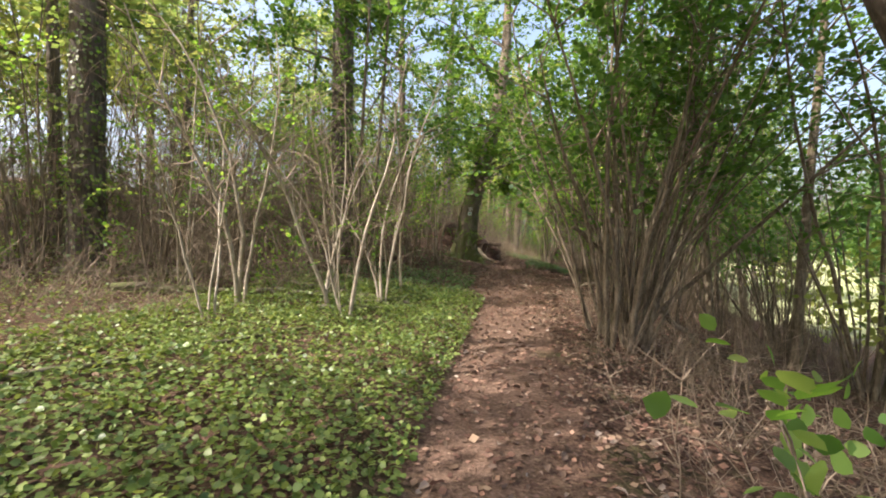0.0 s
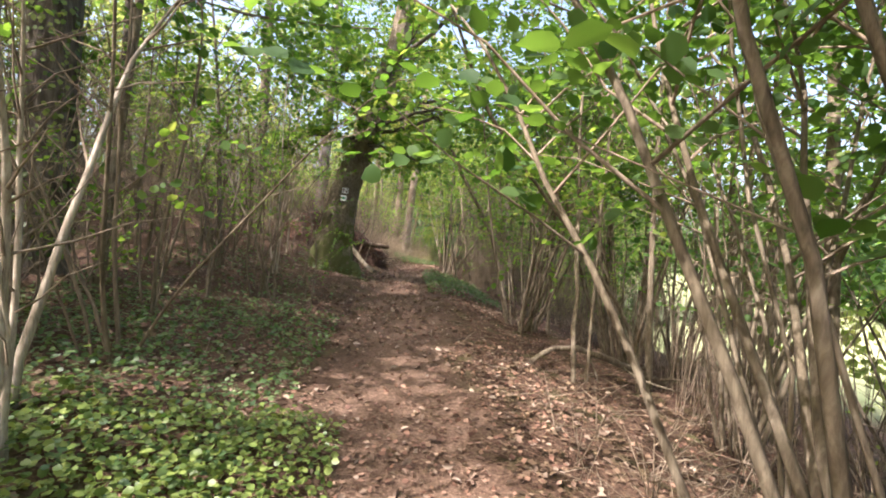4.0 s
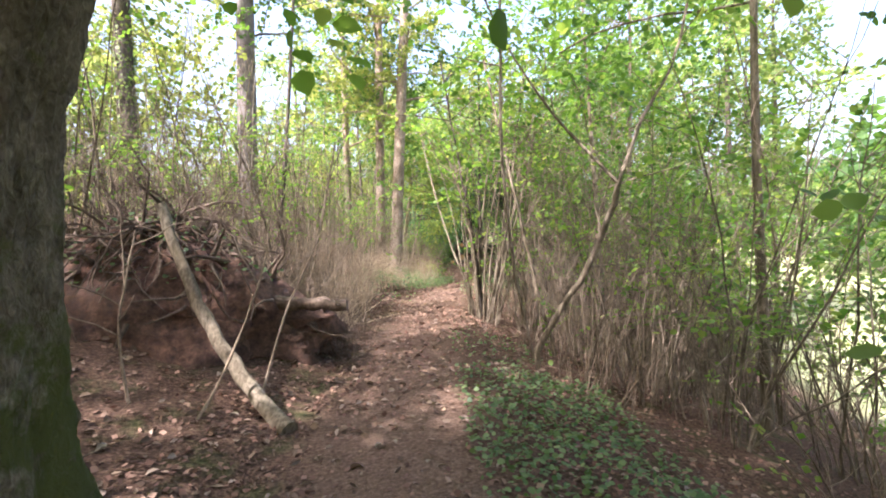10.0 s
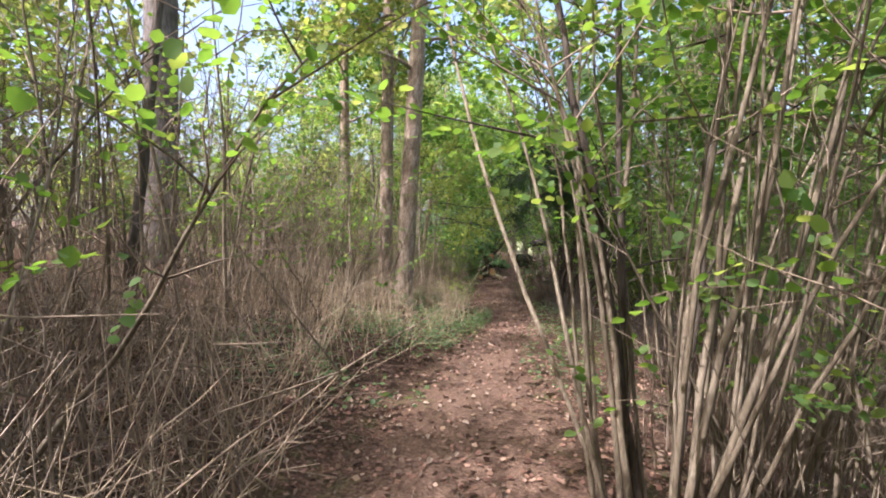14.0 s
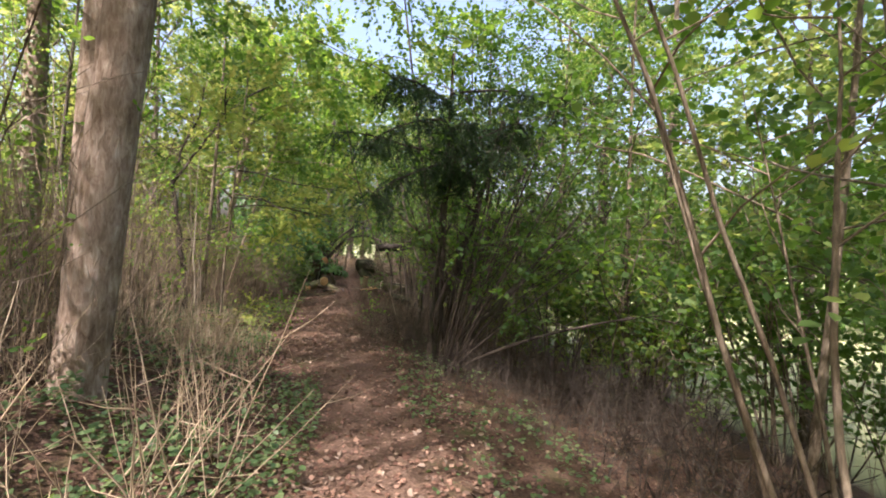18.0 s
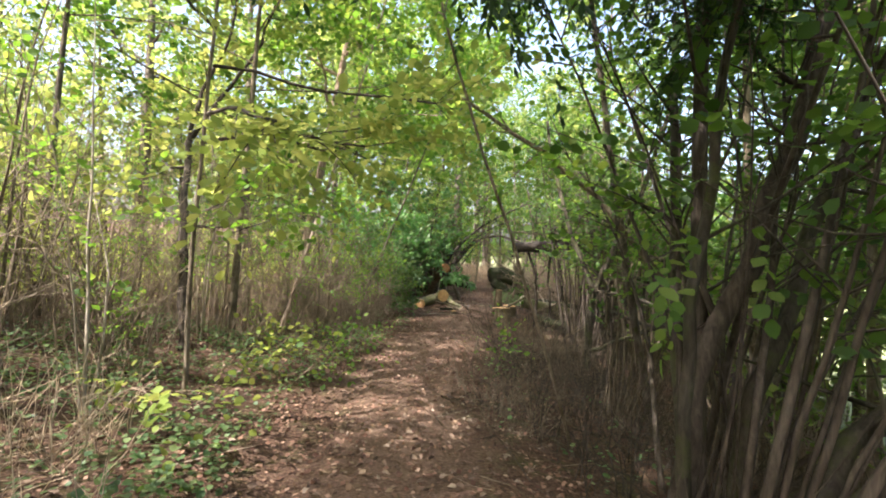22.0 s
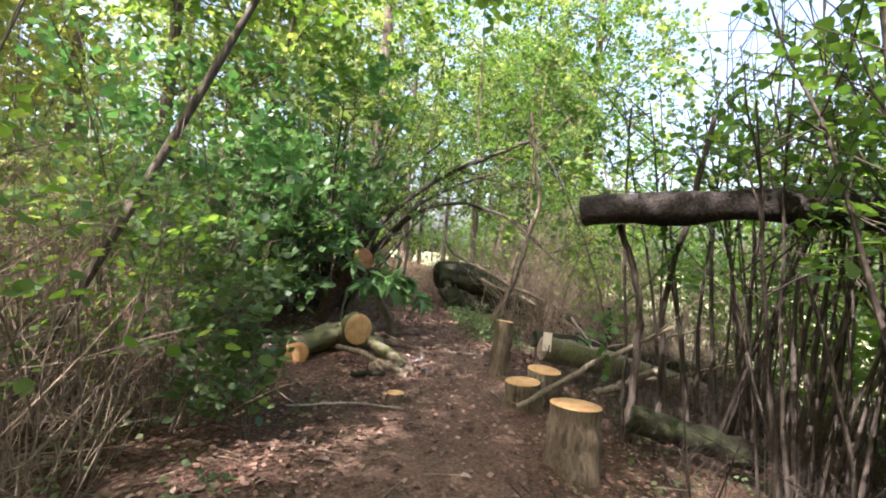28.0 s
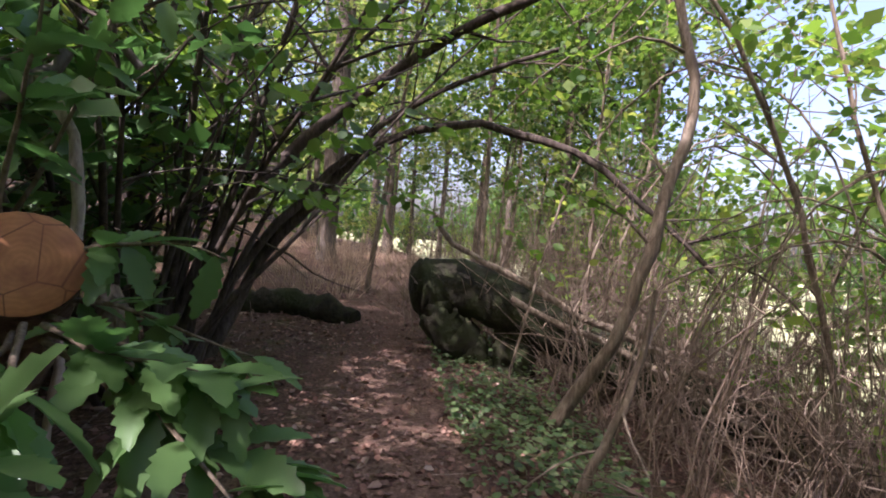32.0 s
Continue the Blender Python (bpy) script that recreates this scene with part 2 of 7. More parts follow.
def ground_material():
    m, nt, bsdf, _ = material("forest_floor")
    tc = nt.nodes.new("ShaderNodeTexCoord")
    def noise_at(scale, detail=6.0):
        n = node(nt, "ShaderNodeTexNoise", Scale=scale, Detail=detail, Roughness=0.65)
        nt.links.new(tc.outputs["Object"], n.inputs["Vector"])
        return n.outputs[0]
    def mask(name):
        a = nt.nodes.new("ShaderNodeAttribute")
        a.attribute_name = name
        return a.outputs["Fac"]
    fine, wide, huge = noise_at(34.0), noise_at(2.6), noise_at(0.35, 3.0)
    litter = ramp(nt, fine, [(0.3, (0.03, 0.018, 0.012)), (0.5, (0.09, 0.053, 0.034)), (0.7, (0.2, 0.125, 0.082))])
    soil = ramp(nt, fine, [(0.3, (0.06, 0.036, 0.024)), (0.5, (0.135, 0.084, 0.056)), (0.72, (0.225, 0.155, 0.108))])
    moss = ramp(nt, fine, [(0.3, (0.03, 0.045, 0.012)), (0.7, (0.09, 0.11, 0.03))])
    meadow = ramp(nt, huge, [(0.3, (0.22, 0.25, 0.11)), (0.6, (0.33, 0.35, 0.17)), (0.8, (0.42, 0.41, 0.24))])
    c = mixed(nt, ramp(nt, wide, [(0.52, (0, 0, 0)), (0.72, (0.75, 0.75, 0.75))]), litter, moss)
    c = mixed(nt, mask("path"), c, soil)
    c = mixed(nt, mask("meadow"), c, meadow)
    nt.links.new(c, bsdf.inputs["Base Color"])
    bsdf.inputs["Roughness"].default_value = 0.95
    bsdf.inputs["Specular IOR Level"].default_value = 0.15
    bumped(nt, bsdf, fine, 0.9, 0.03)
    return m


def plain(name, colour, rough=0.6):
    m, nt, bsdf, _ = material(name)
    tc = nt.nodes.new("ShaderNodeTexCoord")
    n = node(nt, "ShaderNodeTexNoise", Scale=40.0, Detail=4.0)
    nt.links.new(tc.outputs["Object"], n.inputs["Vector"])
    nt.links.new(ramp(nt, n.outputs[0], [(0.3, tuple(c * 0.85 for c in colour)), (0.7, colour)]), bsdf.inputs["Base Color"])
    bsdf.inputs["Roughness"].default_value = rough
    return m


M["cut_wood_pale"] = plain("cut_wood_pale", (0.75, 0.66, 0.5), 0.8)
M["sign_white"] = plain("sign_white", (0.78, 0.77, 0.74))
M["sign_red"] = plain("sign_red", (0.16, 0.035, 0.05))
M["sign_green"] = plain("sign_green", (0.02, 0.24, 0.12))
M["ground"] = ground_material()


# ---------------------------------------------------------------- the lie of the land
PATH_Y = [-12, 0, 3, 7.6, 13.6, 18.5, 23, 27.7, 31.2, 35, 39.5, 41.4, 45.4, 47.3, 51.5, 56, 70]
PATH_X = [0, 0.08, 0.27, 1.0, 1.95, 2.75, 3.85, 5.6, 7.3, 8.65, 9.5, 10.2, 12.3, 13.5, 15.1, 17.0, 22]
RISE_Y = [-12, 0, 4.6, 8.4, 12.5, 16.5, 20.5, 23.5, 28, 31.2, 35, 39, 42.5, 44.9, 47.4, 51.5, 56, 70]
RISE_Z = [-0.3, 0, 0.25, 0.36, 0.6, 0.86, 0.92, 0.84, 0.8, 0.55, 0.27, -0.02, -0.06, 0.0, 0.1, 0.2, 0.35, 0.8]


def path_x(y):
    return np.interp(y, PATH_Y, PATH_X)


def aside(x, y):
    """Metres to the right of the path's middle."""
    slope = path_x(np.add(y, 0.5)) - path_x(np.subtract(y, 0.5))
    return (x - path_x(y)) / np.sqrt(1 + slope * slope)


def ground_z(x, y):
    x, y = np.asarray(x, float), np.asarray(y, float)
    u = aside(x, y)
    kl = np.interp(y, [-5, 6, 12, 16, 19, 24, 30, 36, 42, 45, 50, 56, 70], [0.06, 0.08, 0.14, 0.2, 0.3, 0.33, 0.3, 0.22, 0.14, -0.06, -0.06, 0.12, 0.2])
    kr = np.interp(y, [-5, 6, 14, 19, 24, 28, 34, 40, 60], [0.18, 0.2, 0.22, 0.28, 0.36, 0.3, 0.24, 0.22, 0.2])
    dl, dr = np.maximum(0, -u - 0.9), np.maximum(0, u - 0.8)
    z = np.interp(y, RISE_Y, RISE_Z)
    z = z + kl * (np.minimum(dl, 8) + 0.3 * np.clip(dl - 8, 0, 40)) - kr * np.minimum(dr, 9)
    z = z + np.interp(u, [-2.2, -0.75, -0.5], [0.14, 0.1, 0.0]) * np.interp(y, [9, 12], [1, 0])
    rough = np.interp(np.abs(u), [0.4, 1.2], [0.25, 1.0])
    z = z + rough * (0.035 * np.sin(3.1 * x + 1.3 * y) * np.sin(2.3 * y - 1.1 * x) + 0.02 * np.sin(7.3 * x + 2.0) * np.sin(6.1 * y))
    return z


def gz(x, y):
    return float(ground_z(x, y))


# ---------------------------------------------------------------- mesh tools
class Buf:
    """Gathers vertices, quads and triangles for one mesh."""

    def __init__(self):
        self.v, self.q, self.t, self.n = [], [], [], 0

    def add(self, v, quads=None, tris=None):
        if quads is not None and len(quads):
            self.q.append(np.asarray(quads) + self.n)
        if tris is not None and len(tris):
            self.t.append(np.asarray(tris) + self.n)
        self.v.append(np.asarray(v, float))
        self.n += len(v)

    def mesh(self, name, mat, smooth=True):
        me = bpy.data.meshes.new(name)
        v = np.concatenate(self.v)
        q = np.concatenate(self.q) if self.q else np.zeros((0, 4), int)
        t = np.concatenate(self.t) if self.t else np.zeros((0, 3), int)
        me.vertices.add(len(v))
        me.vertices.foreach_set("co", v.astype(np.float32).ravel())
        loops = np.concatenate([q.ravel(), t.ravel()]).astype(np.int32)
        me.loops.add(len(loops))
        me.loops.foreach_set("vertex_index", loops)
        starts = np.concatenate([np.arange(len(q)) * 4, len(q) * 4 + np.arange(len(t)) * 3]).astype(np.int32)
        me.polygons.add(len(starts))
        me.polygons.foreach_set("loop_start", starts)
        me.polygons.foreach_set("use_smooth", np.full(len(starts), smooth))
        me.update(calc_edges=True)
        me.validate()
        me.materials.append(mat)
        return me


def unit(a):
    a = np.asarray(a, float)
    return a / np.maximum(np.linalg.norm(a, axis=-1, keepdims=True), 1e-9)


def tube(buf, pts, radii, sides=5, lumps=None, caps=False):
    """A tapered tube along pts. lumps: a random generator, for an uneven skin."""
    pts = np.asarray(pts, float)
    n = len(pts)
    radii = np.broadcast_to(np.asarray(radii, float), (n,))
    tan = np.gradient(pts, axis=0)
    tan = unit(tan)
    ref = np.array([0.0, 1.0, 0.0]) if abs(tan[:, 2]).mean() > 0.75 else np.array([0.0, 0.0, 1.0])
    side = unit(np.cross(tan, ref))
    up = np.cross(side, tan)
    a = np.arange(sides) * 2 * math.pi / sides
    rr = radii[:, None] * np.ones((n, sides))
    if lumps is not None:
        win = np.ones((n, 1))
        win[0] = win[-1] = 0.15
        win[1] = win[-2] = 0.4
        rr = rr * (1 + win * (lumps.normal(0, 0.06, (n, sides)) + lumps.normal(0, 0.06, (1, sides))))
    v = pts[:, None, :] + rr[:, :, None] * (np.cos(a)[None, :, None] * side[:, None, :] + np.sin(a)[None, :, None] * up[:, None, :])
    i, j = np.meshgrid(np.arange(n - 1), np.arange(sides), indexing="ij")
    k = (j + 1) % sides
    quads = np.stack([i * sides + j, i * sides + k, (i + 1) * sides + k, (i + 1) * sides + j], -1).reshape(-1, 4)
    buf.add(v.reshape(-1, 3), quads)
    if caps:
        for ring, flip in ((0, True), (n - 1, False)):
            c = np.concatenate([v[ring], pts[ring][None]])
            tri = [(s, (s + 1) % sides, sides) if not flip else ((s + 1) % sides, s, sides) for s in range(sides)]
            buf.add(c, tris=tri)


def wander(rng, p, d, length, n, bend=0.12, lift=0.0):
    """A crooked line from p along d. lift bends it up (or down) along its way."""
    pts = [np.asarray(p, float)]
    d = unit(d)
    step = length / (n - 1)
    for _ in range(n - 1):
        d = unit(d + rng.normal(0, bend, 3) + np.array([0, 0, lift]))
        pts.append(pts[-1] + d * step)
    return np.array(pts)


LEAF = np.array([(0, 0, 0), (0.28, 0.40, 0.05), (0.68, 0.36, 0.03), (1, 0, -0.08), (0.68, -0.36, 0.03), (0.28, -0.40, 0.05)])
LEAF_Q = np.array([(0, 3, 2, 1), (0, 5, 4, 3)])
LANCE = np.array([(0, 0, 0), (0.3, 0.15, 0.04), (0.65, 0.16, 0.0), (1, 0, -0.16), (0.65, -0.16, 0.0), (0.3, -0.15, 0.04)])
ROUND = np.array([(0, 0, 0), (0.14, 0.24, 0.04), (0.46, 0.43, 0.04), (0.8, 0.27, 0.0), (1, 0, -0.1), (0.8, -0.27, 0.0), (0.46, -0.43, 0.04), (0.14, -0.24, 0.04), (0.5, 0, -0.02)])
ROUND_Q = np.array([(0, 8, 2, 1), (8, 4, 3, 2), (0, 7, 6, 8), (8, 6, 5, 4)])
CURLED = LEAF * (1.0, 0.62, 2.6)
DIAMOND = np.array([(0, 0, 0), (0.5, 0.42, 0.06), (1, 0, 0), (0.5, -0.42, 0.06)])
DIAMOND_Q = np.array([(0, 3, 2, 1)])


def leaves(buf, at, along, normal, size, shape=LEAF, quads=LEAF_Q):
    """One leaf at each place: along is the way of its midrib."""
    at = np.asarray(at, float)
    x = unit(along)
    y = unit(np.cross(normal, x))
    z = np.cross(x, y)
    s = np.asarray(size, float).reshape(-1, 1, 1)
    v = at[:, None, :] + s * (shape[None, :, 0:1] * x[:, None, :] + shape[None, :, 1:2] * y[:, None, :] + shape[None, :, 2:3] * z[:, None, :])
    k = len(shape)
    q = quads[None] + (np.arange(len(at)) * k)[:, None, None]
    buf.add(v.reshape(-1, 3), q.reshape(-1, quads.shape[1]))


def sprays(buf, rng, starts, dirs, count, length, size, shape=LEAF, quads=LEAF_Q, flat=0.45, hang=0.15):
    """Flat sprays of leaves, set left and right of short twigs."""
    starts, dirs = np.asarray(starts, float), unit(dirs)
    m = len(starts)
    if not m:
        return
    s = np.tile((np.arange(count) + 0.5) / count, (m, 1)) * length * rng.uniform(0.7, 1.25, (m, 1))
    pos = starts[:, None, :] + dirs[:, None, :] * s[:, :, None]
    pos = pos - np.array([0, 0, 1.0]) * (hang * s[:, :, None] ** 2 / max(length, 0.01))
    nrm = unit(np.array([0, 0, 1.0]) + rng.normal(0, flat * 0.5, (m, 1, 3)) + rng.normal(0, flat, (m, count, 3)))
    across = unit(np.cross(nrm, np.broadcast_to(dirs[:, None, :], nrm.shape)))
    sign = np.where(np.arange(count) % 2 == 0, 1.0, -1.0)[None, :, None]
    way = unit(0.75 * dirs[:, None, :] + sign * across * rng.uniform(0.5, 1.2, (m, count, 1)) + rng.normal(0, 0.2, (m, count, 3)))
    way[:, -1, :] = dirs
    sz = size * rng.uniform(0.6, 1.2, (m, count))
    leaves(buf, pos.reshape(-1, 3), way.reshape(-1, 3), nrm.reshape(-1, 3), sz.ravel(), shape, quads)


def part(name, me, parent, label=""):
    ob = new(name, me)
    ob.parent = parent
    return tagged(ob, label)


def thing(name, label, category, group="", at=(0, 0, 0)):
    ob = new(name)
    ob.location = at
    ob.empty_display_size = 0.2
    return tagged(ob, label, category, group)


# ---------------------------------------------------------------- ground
def build_ground():
    ys = np.concatenate([[-400, -200, -100, -60, -40, -28, -20, -15], np.arange(-12, 62, 0.22), [64, 68, 74, 82, 95, 120, 160, 240, 400]])
    us = np.concatenate([[-400, -200, -110, -70, -48, -36, -28, -22, -18, -15, -12.5], np.arange(-10.5, -4, 0.5), np.arange(-4, 4, 0.16), np.arange(4, 12, 0.5), [13, 15, 18, 22, 28, 38, 55, 80, 120, 200, 400]])
    Y, U = np.meshgrid(ys, us, indexing="ij")
    X = path_x(Y) + U
    Z = ground_z(X, Y)
    n, m = Y.shape
    i, j = np.meshgrid(np.arange(n - 1), np.arange(m - 1), indexing="ij")
    q = np.stack([i * m + j, i * m + j + 1, (i + 1) * m + j + 1, (i + 1) * m + j], -1).reshape(-1, 4)
    b = Buf()
    b.add(np.stack([X, Y, Z], -1).reshape(-1, 3), q)
    me = b.mesh("ground", M["ground"])
    width = np.interp(Y, [-5, 5, 10, 20, 24, 28, 34, 40, 46, 60], [0.55, 0.6, 0.7, 0.6, 0.75, 0.5, 0.5, 0.85, 0.75, 0.5])
    edge = width + 0.12 * np.sin(2.1 * Y) + 0.08 * np.sin(5.3 * Y + 1.0)
    for name, f in (("path", np.clip(1 - (np.abs(aside(X, Y)) - edge + 0.25) / 0.4, 0, 1)), ("meadow", np.clip((U - 9.5) / 2.0, 0, 1))):
        at = me.attributes.new(name, "FLOAT", "POINT")
        at.data.foreach_set("value", f.astype(np.float32).ravel())
    tagged(new("ground", me), "reddish brown forest floor with a trodden footpath and a meadow", "ground", kind="structure")


build_ground()


def spread(rng, n, y0, y1, u0, u1):
    """n places on the ground between the given lengths and widths of the path."""
    y = rng.uniform(y0, y1, n)
    u = rng.uniform(u0, u1, n)
    x = path_x(y) + u
    return np.stack([x, y, ground_z(x, y)], -1)


def floor_leaves(name, label, mat, seed, zones, size, lift, shape=LEAF, quads=LEAF_Q, tilt=0.35, category="leaves", bare=-0.45):
    rng = np.random.default_rng(seed)
    b = Buf()
    for n, y0, y1, u0, u1 in zones:
        p = spread(rng, n, y0, y1, u0, u1)
        keep = np.sin(1.7 * p[:, 0] + seed) * np.sin(1.3 * p[:, 1] + 2 * seed) + rng.normal(0, 0.5, n) > bare
        p = p[keep]
        k = len(p)
        p[:, 2] += rng.uniform(lift[0], lift[1], k)
        a = rng.uniform(0, 2 * math.pi, k)
        way = np.stack([np.cos(a), np.sin(a), rng.normal(0, 0.15, k)], -1)
        nrm = np.array([0, 0, 1.0]) + rng.normal(0, tilt, (k, 3))
        leaves(b, p, way, nrm, size * rng.uniform(0.55, 1.3, k), shape, quads)
    return tagged(new(name, b.mesh(name, mat)), label, category, kind="stuff")


floor_leaves("fallen_leaves", "fallen red-brown leaves littering the path and its edges", M["dead_leaf"], 3,
             [(34000, -1, 56, -1.6, 1.6), (17000, 8, 52, -4.5, -1.2), (11000, 3, 30, 1.0, 4.0), (14000, 40, 54, -5, 3.5)], 0.048, (0.004, 0.022), DIAMOND, DIAMOND_Q, 0.45)
floor_leaves("leaf_mould", "dark brown decayed leaves on the forest floor", M["brown_leaf"], 4,
             [(9000, -1, 56, -6, -1.0), (8000, -1, 56, 1.0, 6), (5000, -1, 12, 0.7, 4), (4000, -1, 56, -1.2, 1.2)], 0.06, (0.002, 0.02), DIAMOND, DIAMOND_Q, 0.4)


floor_leaves("fallen_leaves", "large pale dry leaves lying on the forest floor", M["pale_leaf"], 5,
             [(5200, 8, 26, -3.4, 2.6), (3200, 38, 54, -4.5, 2.6), (2000, 26, 38, -3.0, 1.6), (1400, -1, 8, -0.7, 2.4)], 0.07, (0.006, 0.03), CURLED, LEAF_Q, tilt=0.6)


# ---------------------------------------------------------------- plants
def stem_line(rng, base, lean, turn, length, n=9, bend=0.05, arch=-0.035):
    d = (math.sin(lean) * math.cos(turn), math.sin(lean) * math.sin(turn), math.cos(lean))
    return wander(rng, base, d, length, n, bend, arch)


def hazel(seed, stems=14, height=5.5, lean=0.32, foot=0.22, radius=0.028, leafy=1.0, low=0.42, twigs=6, leaf=0.085, split=True,
          bark="hazel_bark", leaf_mat="hazel_leaf", name="hazel_shrub", label="many-stemmed hazel shrub with thin brown stems and green leaves",
          turn_range=(0, 2 * math.pi), sway=0.5, group="hazel shrubs along the path", per=9, spray_len=0.55, bend=0.055):
    """A shrub of many stems from one foot; leaves in sprays on its upper twigs."""
    rng = np.random.default_rng(seed)
    root = thing(name, label, "shrub", group)
    tw, lf, all_stems = Buf(), Buf(), Buf()
    starts, dirs = [], []
    for k in range(stems):
        a = rng.uniform(*turn_range)
        r = foot * math.sqrt(rng.uniform(0, 1))
        ln = lean * rng.uniform(0.15, 1.25)
        L = height * rng.uniform(0.6, 1.1)
        line = stem_line(rng, (r * math.cos(a), r * math.sin(a), -0.12), ln, a + rng.normal(0, sway), L, 10, bend, -0.03)
        r0 = radius * rng.uniform(0.5, 1.5)
        b = Buf() if split else all_stems
        tube(b, line, np.linspace(r0, r0 * 0.22, 10), 5 if split else 3)
        if split:
            part("stem", b.mesh("stem", M[bark]), root)
        for _ in range(twigs):
            f = rng.uniform(low, 1.0)
            i = min(int(f * 9), 8)
            p = line[i] + (line[i + 1] - line[i]) * (f * 9 - i)
            ang = rng.uniform(0, 2 * math.pi)
            d = unit(np.array([math.cos(ang), math.sin(ang), rng.uniform(-0.1, 0.7)]) + 0.5 * unit(line[i + 1] - line[i]))
            t = wander(rng, p, d, rng.uniform(0.5, 1.3) * height / 5.5, 4, 0.16, -0.02)
            tube(tw, t, np.linspace(r0 * 0.35, 0.003, 4), 3)
            if rng.uniform() < leafy:
                for w in (1, 2, 3):
                    starts.append(t[w])
                    dirs.append(unit(t[w] - t[w - 1]) + rng.normal(0, 0.45, 3))
    if not split:
        tagged(part("stem_growth", all_stems.mesh("stem_growth", M[bark]), root), kind="stuff")
    if tw.v:
        tagged(part("twig_growth", tw.mesh("twig_growth", M["twig" if bark != "dark_bark" else "dark_bark"]), root), kind="stuff")
    if starts:
        if split:
            sprays(lf, rng, starts, dirs, per, spray_len, leaf)
        else:
            sprays(lf, rng, starts, dirs, per - 1, spray_len, leaf * 1.08, DIAMOND, DIAMOND_Q, 0.55)
        tagged(part("foliage", lf.mesh("foliage", M[leaf_mat]), root), kind="stuff")
    return root


def brush(seed, stems=34, height=2.0, foot=0.55, lean=0.3, mat="twig", name="brushwood", label="dry leafless brushwood of thin brown shoots", group="brushwood beside the path", twig=2, singles=4):
    rng = np.random.default_rng(seed)
    root = thing(name, label, "brushwood", group)
    b = Buf()
    for k in range(stems):
        a = rng.uniform(0, 2 * math.pi)
        r = foot * math.sqrt(rng.uniform())
        line = stem_line(rng, (r * math.cos(a), r * math.sin(a), -0.08), lean * abs(rng.normal(0, 0.8)), rng.uniform(0, 6.28), height * rng.uniform(0.45, 1.15), 5, 0.09, 0.0)
        r0 = rng.uniform(0.004, 0.011)
        if k < singles:
            one = Buf()
            tube(one, line, np.linspace(r0 + 0.004, 0.002, 5), 4)
            part("shoot", one.mesh("shoot", M[mat]), root)
        else:
            tube(b, line, np.linspace(r0, 0.002, 5), 3)
        for _ in range(twig):
            i = rng.integers(1, 4)
            t = wander(rng, line[i], rng.normal(0, 1, 3) * (1, 1, 0.5) + (0, 0, 0.6), rng.uniform(0.2, 0.7), 3, 0.2)
            tube(b, t, (r0 * 0.55, r0 * 0.4, 0.0015), 3)
    tagged(part("shoot_growth", b.mesh("shoot_growth", M[mat]), root), kind="stuff")
    return root


def crown_sprays(rng, buf, tips, dirs, per, length, size, fine=False):
    if fine:
        sprays(buf, rng, tips, dirs, per, length, size, LEAF, LEAF_Q, 0.5, 0.2)
    else:
        sprays(buf, rng, tips, dirs, per, length, size, DIAMOND, DIAMOND_Q, 0.6, 0.2)


def tree(seed, height=14, radius=0.2, limbs=13, first=0.3, reach=3.2, per=9, size=0.13, bark="tree_bark", leaf_mat="canopy_leaf", lean=(0, 0), name="forest_tree",
         label="tall slender forest tree with green crown", group="trees of the wood", flare=1.5, subs=7, sides=9, spray_len=0.9, fine=False):
    rng = np.random.default_rng(seed)
    root = thing(name, label, "tree", group)
    n = 14
    f = np.linspace(0, 1, n)
    line = np.stack([lean[0] * f * height + 0.12 * np.sin(3 * f + seed), lean[1] * f * height + 0.12 * np.sin(2.4 * f + 2 * seed), f * height - 0.2], -1)
    line[:, 0] -= line[0, 0]
    line[:, 1] -= line[0, 1]
    rad = radius * (1 - 0.75 * f) * (1 + (flare - 1) * np.exp(-f * height / 0.35))
    tb = Buf()
    tube(tb, line, rad, sides, rng)
    part("trunk", tb.mesh("trunk", M[bark]), root)
    cb = Buf()
    tips, ways = [], []
    for k in range(limbs):
        lb = Buf()
        g = first + (1 - first) * (k + rng.uniform(0, 0.8)) / limbs
        i = min(int(g * (n - 1)), n - 2)
        p = line[i] + (line[i + 1] - line[i]) * (g * (n - 1) - i)
        a = k * 2.4 + rng.uniform(-0.4, 0.4)
        L = reach * (1.1 - 0.6 * g) * rng.uniform(0.7, 1.2)
        d = (math.cos(a), math.sin(a), rng.uniform(0.15, 0.8))
        limb = wander(rng, p, d, L, 6, 0.13, -0.01)
        r0 = radius * (1 - 0.75 * g) * 0.42
        tube(lb, limb, np.linspace(r0, 0.012, 6), 5)
        for s in range(subs):
            w = rng.integers(2, 6)
            sub = wander(rng, limb[w], unit(limb[w] - limb[w - 1]) * 0.6 + rng.normal(0, 0.6, 3), L * rng.uniform(0.25, 0.5), 4, 0.15)
            tube(lb, sub, np.linspace(r0 * 0.3, 0.004, 4), 3)
            for w in (1, 2, 3):
                for _ in range(2):
                    tips.append(sub[w])
                    ways.append(unit(sub[w] - sub[w - 1]) + rng.normal(0, 0.7, 3) * (1, 1, 0.5))
        part("limb", lb.mesh("limb", M[bark]), root)
    crown_sprays(rng, cb, tips, ways, per, spray_len, size, fine)
    tagged(part("crown", cb.mesh("crown", M[leaf_mat]), root), kind="stuff")
    return root


def put(ob, x, y, turn=0.0, scale=1.0, sink=0.03, tilt=0.0, tall=1.0):
    """Stand a thing on the ground."""
    ob.matrix_basis = stand(x, y, turn, scale, sink, tilt, tall)
    return ob


